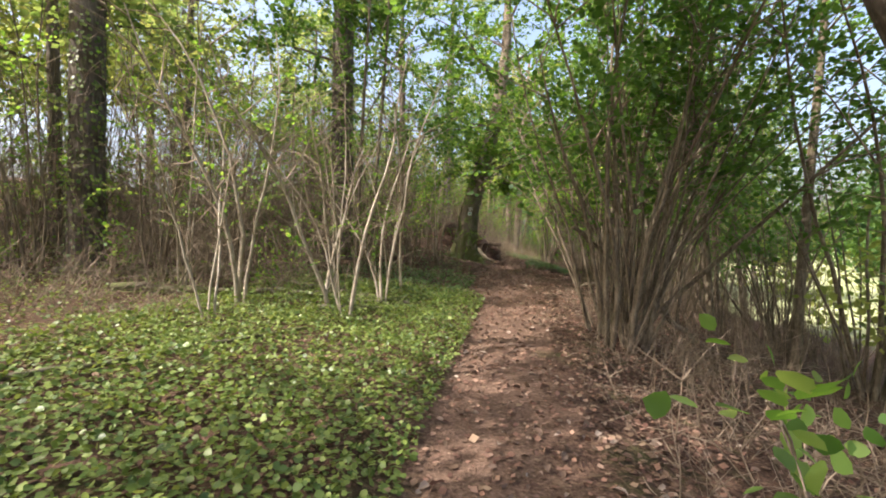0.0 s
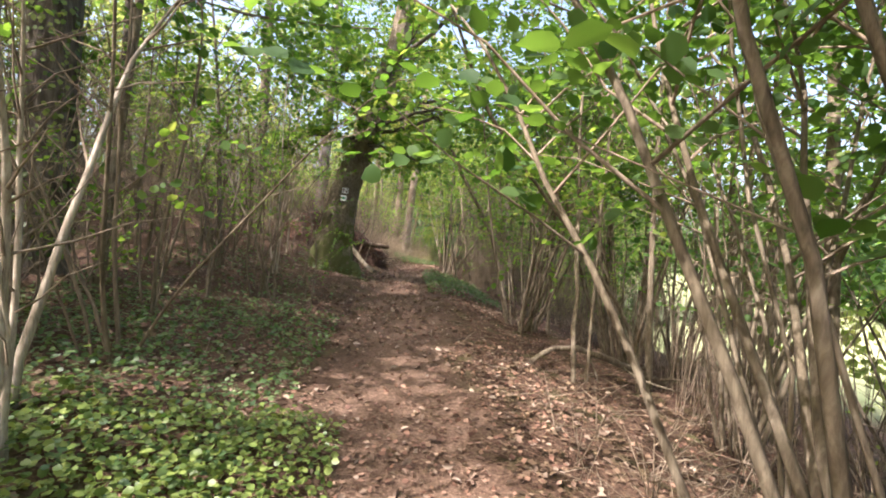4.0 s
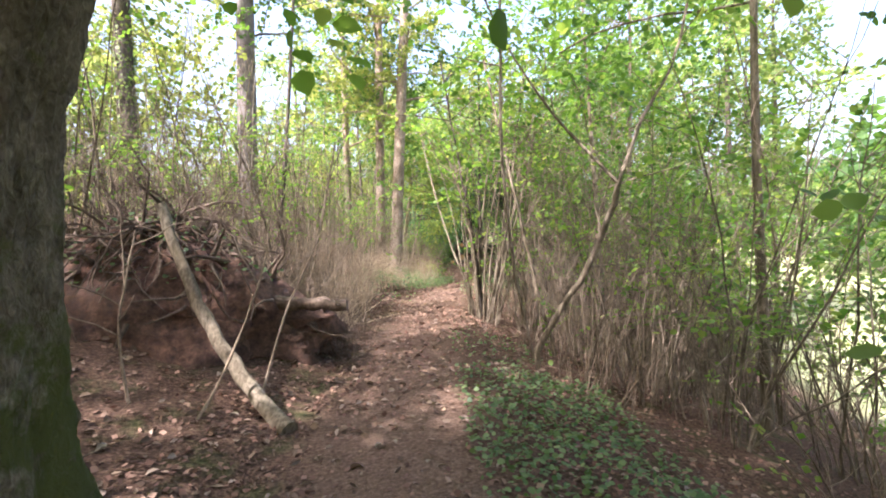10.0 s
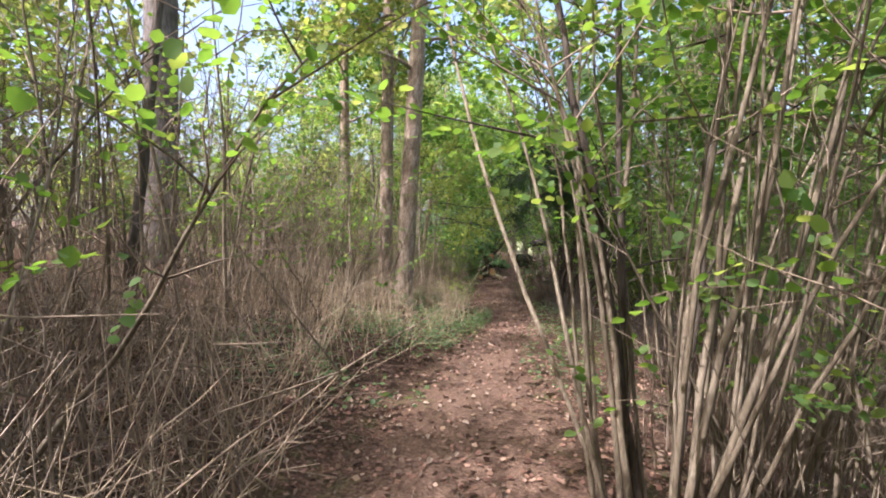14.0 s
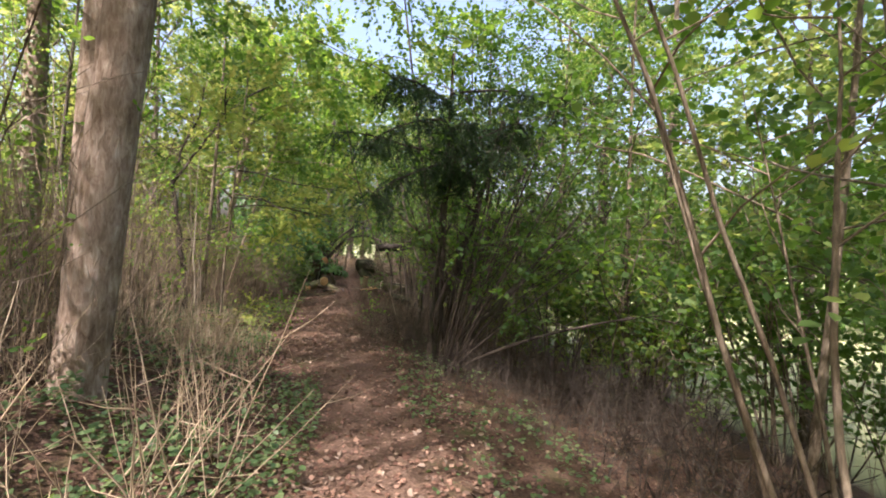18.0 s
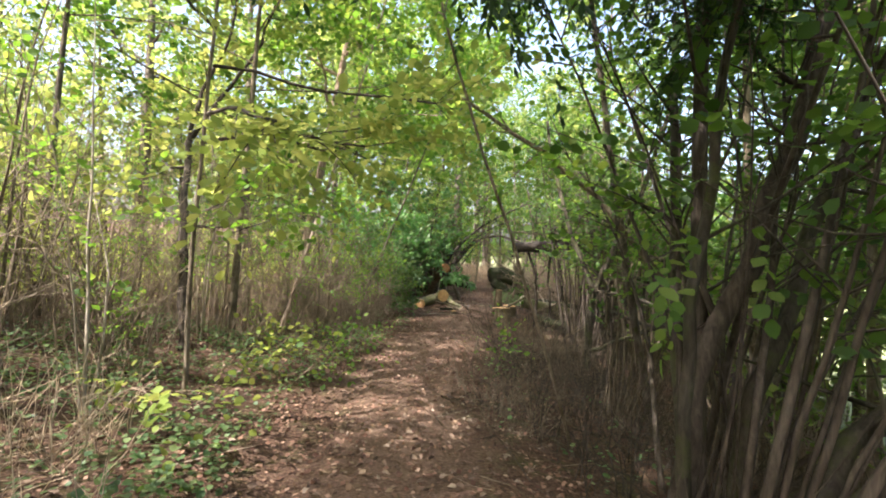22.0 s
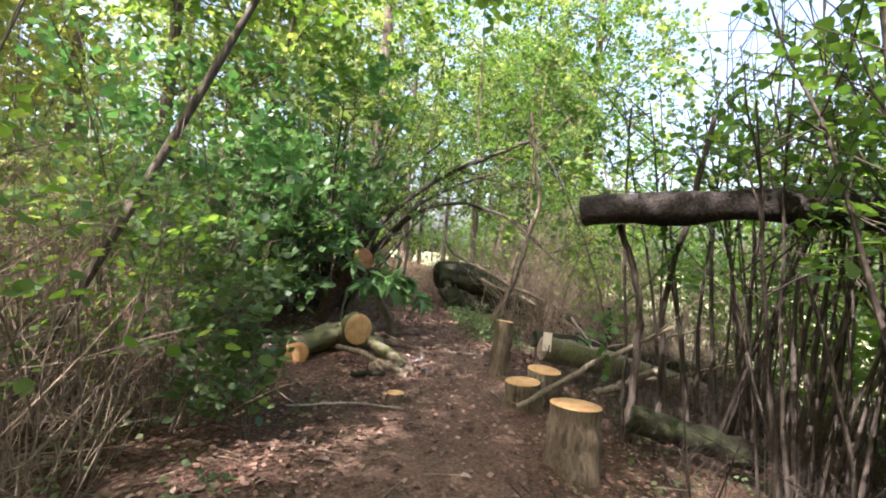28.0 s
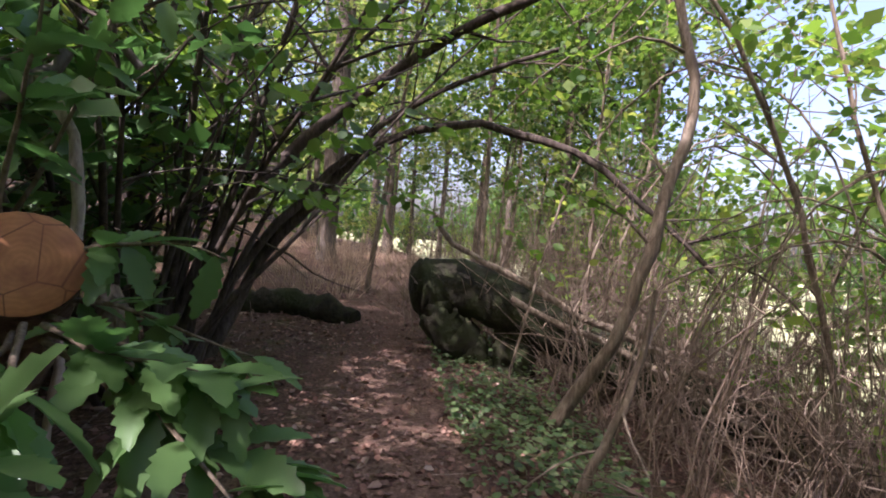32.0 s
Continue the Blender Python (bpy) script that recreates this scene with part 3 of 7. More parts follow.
def stand(x, y, turn=0.0, scale=1.0, sink=0.03, tilt=0.0, tall=1.0):
    return Matrix.LocRotScale((x, y, gz(x, y) - sink), Euler((radians(tilt), 0, turn)), (scale, scale, scale * tall))


def plant_out(kinds, seed, spots, scale=(0.8, 1.2), tilt=3.0):
    """Stand copies of the kinds at the spots; the first of each kind is the original."""
    rng = np.random.default_rng(seed)
    fresh = list(kinds)
    for k, (x, y) in enumerate(spots):
        m = stand(x, y, rng.uniform(0, 6.28), rng.uniform(*scale), 0.03, rng.normal(0, tilt), rng.uniform(0.9, 1.1))
        src = kinds[int(rng.integers(len(kinds)))] if not fresh else fresh[-1]
        if fresh:
            fresh.pop().matrix_basis = m
        else:
            copy_thing(src, m)


KEEP_CLEAR = []


def spots(seed, n, y0, y1, u0, u1, gap, tries=30):
    """Random places at least gap apart, away from the kept-clear circles."""
    rng = np.random.default_rng(seed)
    got = []
    for _ in range(n * tries):
        if len(got) >= n:
            break
        y, u = rng.uniform(y0, y1), rng.uniform(u0, u1)
        x = float(path_x(y)) + u
        if any((x - a) ** 2 + (y - b) ** 2 < gap * gap for a, b in got):
            continue
        if any((x - a) ** 2 + (y - b) ** 2 < r * r for a, b, r in KEEP_CLEAR):
            continue
        got.append((x, y))
    return got


# ---------------------------------------------------------------- planting
KEEP_CLEAR += [(1.0, 17.4, 1.1), (1.2, 20.3, 1.8), (1.5, 19.3, 1.4), (5.0, 32.3, 0.6), (2.25, 6.4, 0.9), (12.3, 48.2, 2.0), (14.0, 46.3, 1.9), (15.5, 46.8, 1.9), (17.0, 46.8, 1.6),
               (13.5, 45.2, 1.2), (16.0, 52.3, 1.3), (-2.75, 12.7, 0.7), (-6.4, 8.4, 0.8), (10.4, 34.9, 1.2), (5.1, 23.4, 0.8), (1.2, 15.0, 1.0), (11.0, 47.5, 1.2), (15.8, 44.8, 1.4),
               (13.3, 51.9, 0.9), (12.6, 50.2, 0.8), (17.0, 51.0, 1.2), (4.2, 12.0, 0.7), (4.0, 13.9, 0.7),
               (-1.4, 2.0, 2.4), (-1.4, 5.5, 2.2), (2.0, 1.5, 2.0), (2.2, 4.2, 1.6), (10.2, 30.6, 3.0), (10.6, 33.2, 2.2), (12.6, 32.0, 2.4), (12.0, 34.0, 1.3), (-5.5, 4.6, 2.6), (-3.5, 5.6, 1.6), (11.8, 39.6, 2.8), (13.2, 41.8, 2.4), (14.6, 40.0, 2.0), (15.2, 47.0, 2.6), (17.0, 49.6, 2.2), (14.6, 43.6, 1.8), (2.5, 9.2, 1.0), (10.6, 37.6, 1.0), (8.1, 27.7, 1.2), (6.3, 40.8, 0.9), (5.2, 25.0, 0.6), (14.5, 48.5, 1.5), (15.4, 50.2, 1.3), (16.2, 44.0, 0.8)]

# tall trees of the wood, on both sides and beyond the end of the walk
TREES = [tree(11, 15, 0.19, 14, 0.25, 3.8, 8, 0.21), tree(12, 13, 0.15, 12, 0.3, 3.6, 8, 0.2), tree(13, 17, 0.24, 15, 0.32, 4.2, 8, 0.22), tree(14, 12, 0.12, 12, 0.22, 3.2, 8, 0.2)]
plant_out(TREES, 21, spots(31, 12, -10, 24, -20, -9.5, 2.6) + spots(67, 8, 50, 68, -20, -8.5, 2.6) + spots(68, 6, 24, 42, -25, -16, 2.6) + spots(32, 14, 66, 84, -12, 14, 2.8) + [(9.6, 53.4), (11.4, 56.0), (7.6, 56.5)] + spots(86, 9, 27, 41, 9.5, 14, 2.2) + spots(79, 5, 55, 64, 3.2, 9.0, 2.5), (0.8, 1.15), 2.0)

# young broad-leaved trees whose crowns meet over the path
YOUNG_LABEL = "young broad-leaved tree with thin trunk and spreading green crown"
YOUNG = [tree(15, 8.5, 0.055, 11, 0.36, 3.0, 7, 0.11, "hazel_bark", "shaded_leaf", name="young_tree", label=YOUNG_LABEL, group="young trees by the path", subs=5, sides=7, spray_len=0.6, fine=True, flare=1.2),
         tree(16, 7.5, 0.045, 10, 0.38, 3.2, 7, 0.105, "hazel_bark", "shaded_leaf", name="young_tree", label=YOUNG_LABEL, group="young trees by the path", subs=5, sides=7, spray_len=0.6, fine=True, flare=1.2),
         tree(17, 9.5, 0.07, 12, 0.38, 3.3, 7, 0.115, "hazel_bark", "shaded_leaf", name="young_tree", label=YOUNG_LABEL, group="young trees by the path", subs=5, sides=7, spray_len=0.6, fine=True, flare=1.2)]
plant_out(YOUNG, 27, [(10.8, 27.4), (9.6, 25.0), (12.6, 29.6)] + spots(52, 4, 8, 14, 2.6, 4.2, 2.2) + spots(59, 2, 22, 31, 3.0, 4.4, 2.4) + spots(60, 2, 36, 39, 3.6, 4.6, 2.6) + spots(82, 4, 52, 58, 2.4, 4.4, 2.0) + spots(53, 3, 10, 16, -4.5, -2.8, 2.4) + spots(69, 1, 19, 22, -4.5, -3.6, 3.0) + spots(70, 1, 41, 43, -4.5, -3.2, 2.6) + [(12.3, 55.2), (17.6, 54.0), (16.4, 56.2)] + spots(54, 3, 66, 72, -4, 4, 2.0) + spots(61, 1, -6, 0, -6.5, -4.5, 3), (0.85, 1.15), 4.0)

# taller trees on the slope whose crowns close the sky over the path's edge
COVER_LABEL = "tree on the slope with a dense crown in shaded green"
COVER = [tree(18, 10.5, 0.075, 15, 0.5, 3.2, 8, 0.105, "hazel_bark", "shaded_leaf", name="slope_tree", label=COVER_LABEL, group="trees on the slope", subs=7, sides=7, spray_len=0.7, flare=1.2),
         tree(19, 9.5, 0.065, 14, 0.5, 3.0, 8, 0.1, "hazel_bark", "shaded_leaf", name="slope_tree", label=COVER_LABEL, group="trees on the slope", subs=7, sides=7, spray_len=0.7, flare=1.2)]
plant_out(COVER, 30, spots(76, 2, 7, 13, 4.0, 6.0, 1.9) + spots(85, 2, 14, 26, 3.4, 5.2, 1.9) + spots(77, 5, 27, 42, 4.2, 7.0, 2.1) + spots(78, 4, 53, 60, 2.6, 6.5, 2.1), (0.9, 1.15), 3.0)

# hazels with single stems
HAZELS = [hazel(41, 13, 5.6, low=0.5), hazel(42, 16, 5.0, 0.4, low=0.55, leaf_mat="shaded_leaf"), hazel(43, 10, 6.2, 0.28, radius=0.034, low=0.5), hazel(44, 18, 4.6, 0.42, radius=0.022, low=0.55, leaf_mat="shaded_leaf")]
plant_out(HAZELS, 22, spots(34, 5, 9, 14, 3.4, 5.5, 1.7) + [(5.2, 3.4), (5.6, 6.2)] + spots(62, 8, 36, 46, 3.2, 5.8, 1.7), (0.85, 1.15))

SAPLINGS = [hazel(51, 4, 5.5, 0.18, 0.12, 0.02, 0.3, 0.3, 9, 0.075, True, "stump_bark", name="sapling", label="slender bare-stemmed sapling with few pale green leaves", group="saplings of the wood"),
            hazel(52, 3, 4.5, 0.25, 0.1, 0.018, 0.12, 0.25, 10, 0.07, True, "pale_bark", name="sapling", label="slender grey sapling with crooked bare twigs", group="saplings of the wood"),
            hazel(53, 6, 4.0, 0.35, 0.15, 0.014, 0.15, 0.25, 8, 0.07, True, "stump_bark", name="sapling", label="thin bushy sapling with bare brown twigs", group="saplings of the wood")]
plant_out(SAPLINGS, 23, spots(37, 40, 8, 30, -9, -2.2, 1.2) + spots(63, 12, 1, 9, -9, -4.5, 1.2) + spots(38, 20, 30, 46, -7, -2.6, 1.2), (0.75, 1.2))

# bare undergrowth between the saplings
THICKET_LABEL = "thicket of thin bare brown saplings with few leaves"
BARE = [hazel(54, 9, 4.6, 0.2, 0.5, 0.016, 0.1, 0.2, 9, 0.075, False, "stump_bark", name="bare_thicket", label=THICKET_LABEL, group="bare thickets of the wood", bend=0.09),
        hazel(55, 12, 3.6, 0.24, 0.6, 0.012, 0.05, 0.15, 9, 0.075, False, "hazel_bark", name="bare_thicket", label=THICKET_LABEL, group="bare thickets of the wood", bend=0.11),
        hazel(56, 10, 2.4, 0.32, 0.6, 0.011, 0.12, 0.1, 10, 0.075, False, "twig", name="bare_thicket", label=THICKET_LABEL, group="bare thickets of the wood", bend=0.13)]
plant_out(BARE, 33, spots(90, 34, 7, 21, -9, -3.0, 0.9) + spots(91, 16, 21, 33, -7, -2.8, 1.0) + spots(92, 18, 0, 9, -10, -4.8, 1.0) + spots(93, 18, 36, 50, -9, -3.4, 1.0) + [(7.4, 42.4), (6.9, 43.4), (7.9, 43.6), (6.4, 41.8), (5.8, 39.6)] + spots(94, 14, 17, 26, 3.4, 6.5, 1.0), (0.75, 1.2), 3.0)

UNDER = [hazel(61, 8, 2.6, 0.6, 0.3, 0.012, 1.0, 0.25, 7, 0.11, False, leaf_mat="yellow_leaf", name="understory_shrub", label="low leafy shrub of the undergrowth", group="undergrowth", per=6),
         hazel(62, 10, 3.4, 0.5, 0.3, 0.014, 1.0, 0.3, 6, 0.12, False, leaf_mat="canopy_leaf", name="understory_shrub", label="low leafy shrub of the undergrowth", group="undergrowth", per=6),
         hazel(63, 12, 7.2, 0.35, 0.4, 0.02, 1.0, 0.4, 9, 0.16, False, leaf_mat="canopy_leaf", name="understory_shrub", label="tall leafy shrub behind the path", group="undergrowth", per=6),
         hazel(64, 12, 7.6, 0.3, 0.4, 0.02, 1.0, 0.42, 9, 0.16, False, leaf_mat="yellow_leaf", name="understory_shrub", label="tall leafy shrub behind the path", group="undergrowth", per=6),
         hazel(65, 13, 6.6, 0.32, 0.4, 0.022, 1.0, 0.18, 9, 0.15, False, leaf_mat="shaded_leaf", name="understory_shrub", label="tall dark green shrub on the slope", group="undergrowth on the slope", per=6),
         hazel(66, 11, 5.2, 0.4, 0.4, 0.02, 1.0, 0.15, 9, 0.15, False, leaf_mat="hazel_leaf", name="understory_shrub", label="tall dark green shrub on the slope", group="undergrowth on the slope", per=6)]
plant_out(UNDER[2:4], 28, spots(56, 40, -6, 66, -22, -10, 1.9), (0.85, 1.25))
plant_out(UNDER[4:], 29, spots(84, 9, 27, 42, 7.0, 10, 1.6) + spots(64, 3, 14, 27, 7.0, 9.5, 2.0) + spots(65, 13, 29, 62, 6.0, 9.5, 1.6) + [(19.5, 45.0), (20.3, 46.8), (20.6, 49.0), (20.0, 51.2), (20.8, 53.2)], (0.85, 1.25))
plant_out(UNDER[:2], 24, spots(39, 10, -2, 60, -14, -8.5, 1.6) + spots(97, 12, 40, 56, -12, -6, 1.4) + spots(40, 12, -2, 58, 5, 8.5, 1.7) + spots(45, 8, 68, 76, -8, 10, 2.0), (0.8, 1.2))

BRUSH = [brush(71), brush(72, 40, 2.4, 0.6, 0.25), brush(73, 28, 1.5, 0.5, 0.5), brush(74, 44, 2.8, 0.6, 0.18)]
plant_out(BRUSH, 25, spots(46, 30, 19.5, 26, 1.9, 5.5, 0.75) + spots(73, 10, 26, 32, 4.0, 6.5, 0.9) + spots(66, 14, 8, 16, 3.6, 6.0, 0.9) + spots(47, 22, 19, 44, -7, -3.0, 1.2) + spots(48, 40, -1, 19, -10, -4.6, 1.1) + spots(49, 40, 37, 58, 2.5, 6.5, 0.85) + spots(80, 26, 38, 50, -9, -3.0, 1.1), (0.8, 1.2), 5.0)
plant_out([brush(78, 40, 2.0, 0.55, 0.4), brush(79, 36, 1.6, 0.5, 0.6)], 35, spots(75, 16, 1, 9, 2.2, 6.0, 0.8), (0.4, 0.65), 5.0)
plant_out(BRUSH[1:4:2], 36, spots(95, 30, 6, 50, -16, -9, 1.5) + spots(96, 10, 34, 44, -9, -4, 1.3), (0.9, 1.4), 5.0)
DRY = [brush(75, 42, 1.5, 0.7, 0.75, "dry_stalk", "dry_stalks", "dry tan stalks of dead grass and bramble", "dry stalks on the bank", 1),
       brush(76, 42, 1.7, 0.7, 0.6, "dry_stalk", "dry_stalks", "dry tan stalks of dead grass and bramble", "dry stalks on the bank", 1),
       brush(77, 46, 1.5, 0.7, 0.9, "dry_stalk", "bramble_thicket", "tangle of dead brown bramble shoots", "dry stalks on the bank", 2)]
plant_out(DRY, 26, spots(50, 52, 21.5, 37, -5, -1.4, 0.65) + spots(51, 26, 55, 64, -5, 5, 1.0), (0.7, 1.1), 4.0)



def far_woods():
    """The edge of a wood across the meadow, as many small crowns."""
    rng = np.random.default_rng(44)
    b = Buf()
    for k in range(150):
        if k < 100:
            y = rng.uniform(-40, 120)
            x = float(path_x(y)) + rng.uniform(32, 46)
        else:
            x = rng.uniform(-40, 75)
            y = rng.uniform(92, 110)
        g, h, w = gz(x, y), rng.uniform(8, 14), rng.uniform(2.0, 3.4)
        n = 260
        d = unit(rng.normal(0, 1, (n, 3))) * rng.uniform(0.55, 1.0, (n, 1)) ** 0.5
        p = np.array([x, y, g + h * 0.5]) + d * (w, w, h * 0.52) * (1 + 0.25 * np.sin(5 * d[:, :1] + k) * np.sin(4 * d[:, 2:] + 2 * k))
        leaves(b, p, rng.normal(0, 1, (n, 3)), d + rng.normal(0, 0.5, (n, 3)), rng.uniform(0.5, 1.1, n), DIAMOND, DIAMOND_Q)
        tube(b, [(x, y, g - 0.3), (x, y, g + h * 0.7)], (0.22, 0.1), 5)
    tagged(new("far_woods", b.mesh("far_woods", M["shaded_leaf"])), "dark green edge of a wood beyond the meadow", "woods", kind="stuff")


far_woods()
floor_leaves("ivy", "green ivy and bramble leaves covering the ground", M["ivy_leaf"], 7,
             [(46000, -1.5, 9.5, -4.2, -0.45), (15000, -1, 10, -10, -4.2)], 0.044, (0.015, 0.14), tilt=0.6, bare=-1.1)
floor_leaves("ivy", "patches of dark green ivy on the forest floor", M["herb_leaf"], 8,
             [(6500, 8.5, 13, -4.2, -0.9), (700, 13, 17, -4.2, -1.6), (3200, 15.5, 20.0, 0.5, 2.2), (500, 18.0, 22, 0.45, 1.6), (1800, 28, 33.5, -2.4, -0.5), (400, 29, 34, 0.5, 1.6), (5000, 35, 44, -5.5, -1.3), (2600, 48.5, 53, 0.45, 1.7), (700, 44, 48, 1.8, 4)], 0.046, (0.015, 0.11), tilt=0.55, bare=-0.9)


# ---------------------------------------------------------------- single things
def smooth_line(pts, n):
    """A rounded line through the given points."""
    pts = np.asarray(pts, float)
    d = np.concatenate([[0], np.cumsum(np.linalg.norm(np.diff(pts, axis=0), axis=1))])
    s = np.linspace(0, d[-1], n)
    q = np.stack([np.interp(s, d, pts[:, k]) for k in range(3)], -1)
    for _ in range(2):
        q[1:-1] = 0.25 * q[:-2] + 0.5 * q[1:-1] + 0.25 * q[2:]
    return q


def limb_mesh(name, pts, r0, r1, bark, seed=0, n=14, sides=8, crook=0.3, caps=True):
    rng = np.random.default_rng(seed)
    q = smooth_line(pts, n)
    k = rng.normal(0, crook * max(r0, r1), q.shape)
    k[0] = k[-1] = 0
    q = q + k
    b = Buf()
    wide = 1 + rng.normal(0, 0.04, n)
    wide[0] = wide[-1] = 1
    tube(b, q, np.linspace(r0, r1, n) * wide, sides, rng, caps)
    return b.mesh(name, M[bark]), q


def face_mesh(name, radius, mat, seed=0, sides=26, dome=0.004):
    """A sawn face, lying in its own xy plane."""
    rng = np.random.default_rng(seed)
    a = np.arange(sides) * 2 * math.pi / sides
    wob = 1 + rng.normal(0, 0.004, sides)
    v = [(0, 0, dome)]
    for f, h in ((0.55, dome * 0.8), (0.97, 0.001), (1.0, -0.004)):
        v += [(radius * f * w * math.cos(t), radius * f * w * math.sin(t), h) for w, t in zip(wob, a)]
    s = sides
    tris = [(0, 1 + k, 1 + (k + 1) % s) for k in range(s)]
    quads = [(1 + o + k, 1 + o + s + k, 1 + o + s + (k + 1) % s, 1 + o + (k + 1) % s) for o in (0, s) for k in range(s)]
    b = Buf()
    b.add(np.array(v), quads, tris)
    return b.mesh(name, mat)


def cut_face(parent, line, radius, mat, label, seed=0):
    """A sawn face in the mouth of a limb, at the first point of its line."""
    centre, outward = line[0], line[0] - line[1]
    ob = part("cut_face", face_mesh("cut_face", radius * 0.985, M[mat], seed), parent, label)
    z = Vector(outward).normalized()
    ob.matrix_basis = Matrix.Translation(Vector(centre) + z * 0.003) @ z.to_track_quat("Z", "Y").to_matrix().to_4x4()
    return ob


def pole(name, label, pts, r0, r1, bark, seed=0, category="branch", group="", twigs=0, leafy=0, leaf="hazel_leaf", sides=8, crook=0.35, n=14, twig_len=0.7, leaf_size=0.09, from_=0.3, per=9, into=None):
    """A crooked stem or fallen branch through the points, with side twigs and leaves."""
    rng = np.random.default_rng(seed + 900)
    root = into or thing(name, label, category, group)
    me, q = limb_mesh("stem", pts, r0, r1, bark, seed, n, sides, crook)
    part("stem", me, root)
    starts, dirs = [], []
    for _ in range(twigs):
        i = int(rng.integers(int(n * from_), n - 1))
        d = rng.normal(0, 1, 3) * (1, 1, 0.6) + unit(q[i + 1] - q[i]) * 0.8
        t = wander(rng, q[i], d, twig_len * rng.uniform(0.6, 1.5), 5, 0.16)
        b = Buf()
        tube(b, t, np.linspace(min(r0, r1) * 0.5 + 0.003, 0.003, 5), 4)
        part("twig", b.mesh("twig", M[bark]), root)
        if rng.uniform() < leafy:
            for w in (1, 2, 3, 4):
                starts.append(t[w])
                dirs.append(unit(t[w] - t[w - 1]) + rng.normal(0, 0.5, 3))
    if starts:
        lf = Buf()
        sprays(lf, rng, starts, dirs, per, 0.5, leaf_size, ROUND, ROUND_Q)
        tagged(part("foliage", lf.mesh("foliage", M[leaf]), root), kind="stuff")
    return root


def crown_on(root, seed, limbs, bark, leaf_mat, size=0.1, per=9, subs=7, r0=0.06, fine=True):
    """Leafy limbs on a trunk: each limb is a start, a way and a length."""
    rng = np.random.default_rng(seed)
    cb, tips, ways = Buf(), [], []
    for p, d, L in limbs:
        lb = Buf()
        limb = wander(rng, p, d, L, 7, 0.12, -0.01)
        tube(lb, limb, np.linspace(r0, 0.012, 7), 6)
        for s in range(subs):
            w = rng.integers(2, 7)
            sub = wander(rng, limb[w], unit(limb[w] - limb[w - 1]) * 0.5 + rng.normal(0, 0.6, 3) * (1, 1, 0.6), L * rng.uniform(0.25, 0.5), 5, 0.15)
            tube(lb, sub, np.linspace(r0 * 0.3, 0.004, 5), 4)
            for w in (1, 2, 3, 4):
                tips += [sub[w]] * 2
                ways += [unit(sub[w] - sub[w - 1]) + rng.normal(0, 0.7, 3) * (1, 1, 0.5) for _ in range(2)]
        part("limb", lb.mesh("limb", M[bark]), root)
    crown_sprays(rng, cb, tips, ways, per, 0.6, size, fine)
    tagged(part("crown", cb.mesh("crown", M[leaf_mat]), root), kind="stuff")


def big_trunk(root, pts, radii, bark, seed, flare=0.0, sides=28, rings=40, furrow=0.0):
    """A thick trunk with swelling roots and a ridged skin."""
    rng = np.random.default_rng(seed)
    q = smooth_line(pts, rings)
    f = np.linspace(0, 1, rings)
    r = np.interp(f, np.linspace(0, 1, len(radii)), radii)
    a = np.arange(sides) * 2 * math.pi / sides
    low = np.exp(-(q[:, 2] - q[0, 2]) / 0.45)[:, None]
    ridge = flare * low * (0.35 * np.sin(5 * a + seed)[None] + 0.25 * np.sin(3 * a + 1.0)[None] + 0.45)
    skin = 0.03 * np.sin(9 * a[None] + 3 * f[:, None]) + rng.normal(0, 0.016, (rings, sides)) + rng.normal(0, 0.02, (1, sides))
    if furrow:
        # bark plates: long ridges that waver and break as they climb
        h = q[:, 2:3]
        wave = np.sin(23 * a[None] + 2.2 * np.sin(2.1 * h + 3 * a[None]) + 1.3 * h) * np.sin(15 * h + 3 * np.sin(7 * a[None] + h))
        wave = wave + 0.8 * np.sin(37 * a[None] + 3 * np.sin(3.3 * h)) * np.sin(24 * h + 5 * np.sin(5 * a[None]))
        skin = skin + furrow * wave
    rr = r[:, None] * (1 + ridge + skin)
    v = np.stack([q[:, 0:1] + rr * np.cos(a), q[:, 1:2] + rr * np.sin(a), np.repeat(q[:, 2:3], sides, 1)], -1)
    i, j = np.meshgrid(np.arange(rings - 1), np.arange(sides), indexing="ij")
    k = (j + 1) % sides
    b = Buf()
    b.add(v.reshape(-1, 3), np.stack([i * sides + j, i * sides + k, (i + 1) * sides + k, (i + 1) * sides + j], -1).reshape(-1, 4))
    part("trunk", b.mesh("trunk", M[bark]), root)
    return q, r


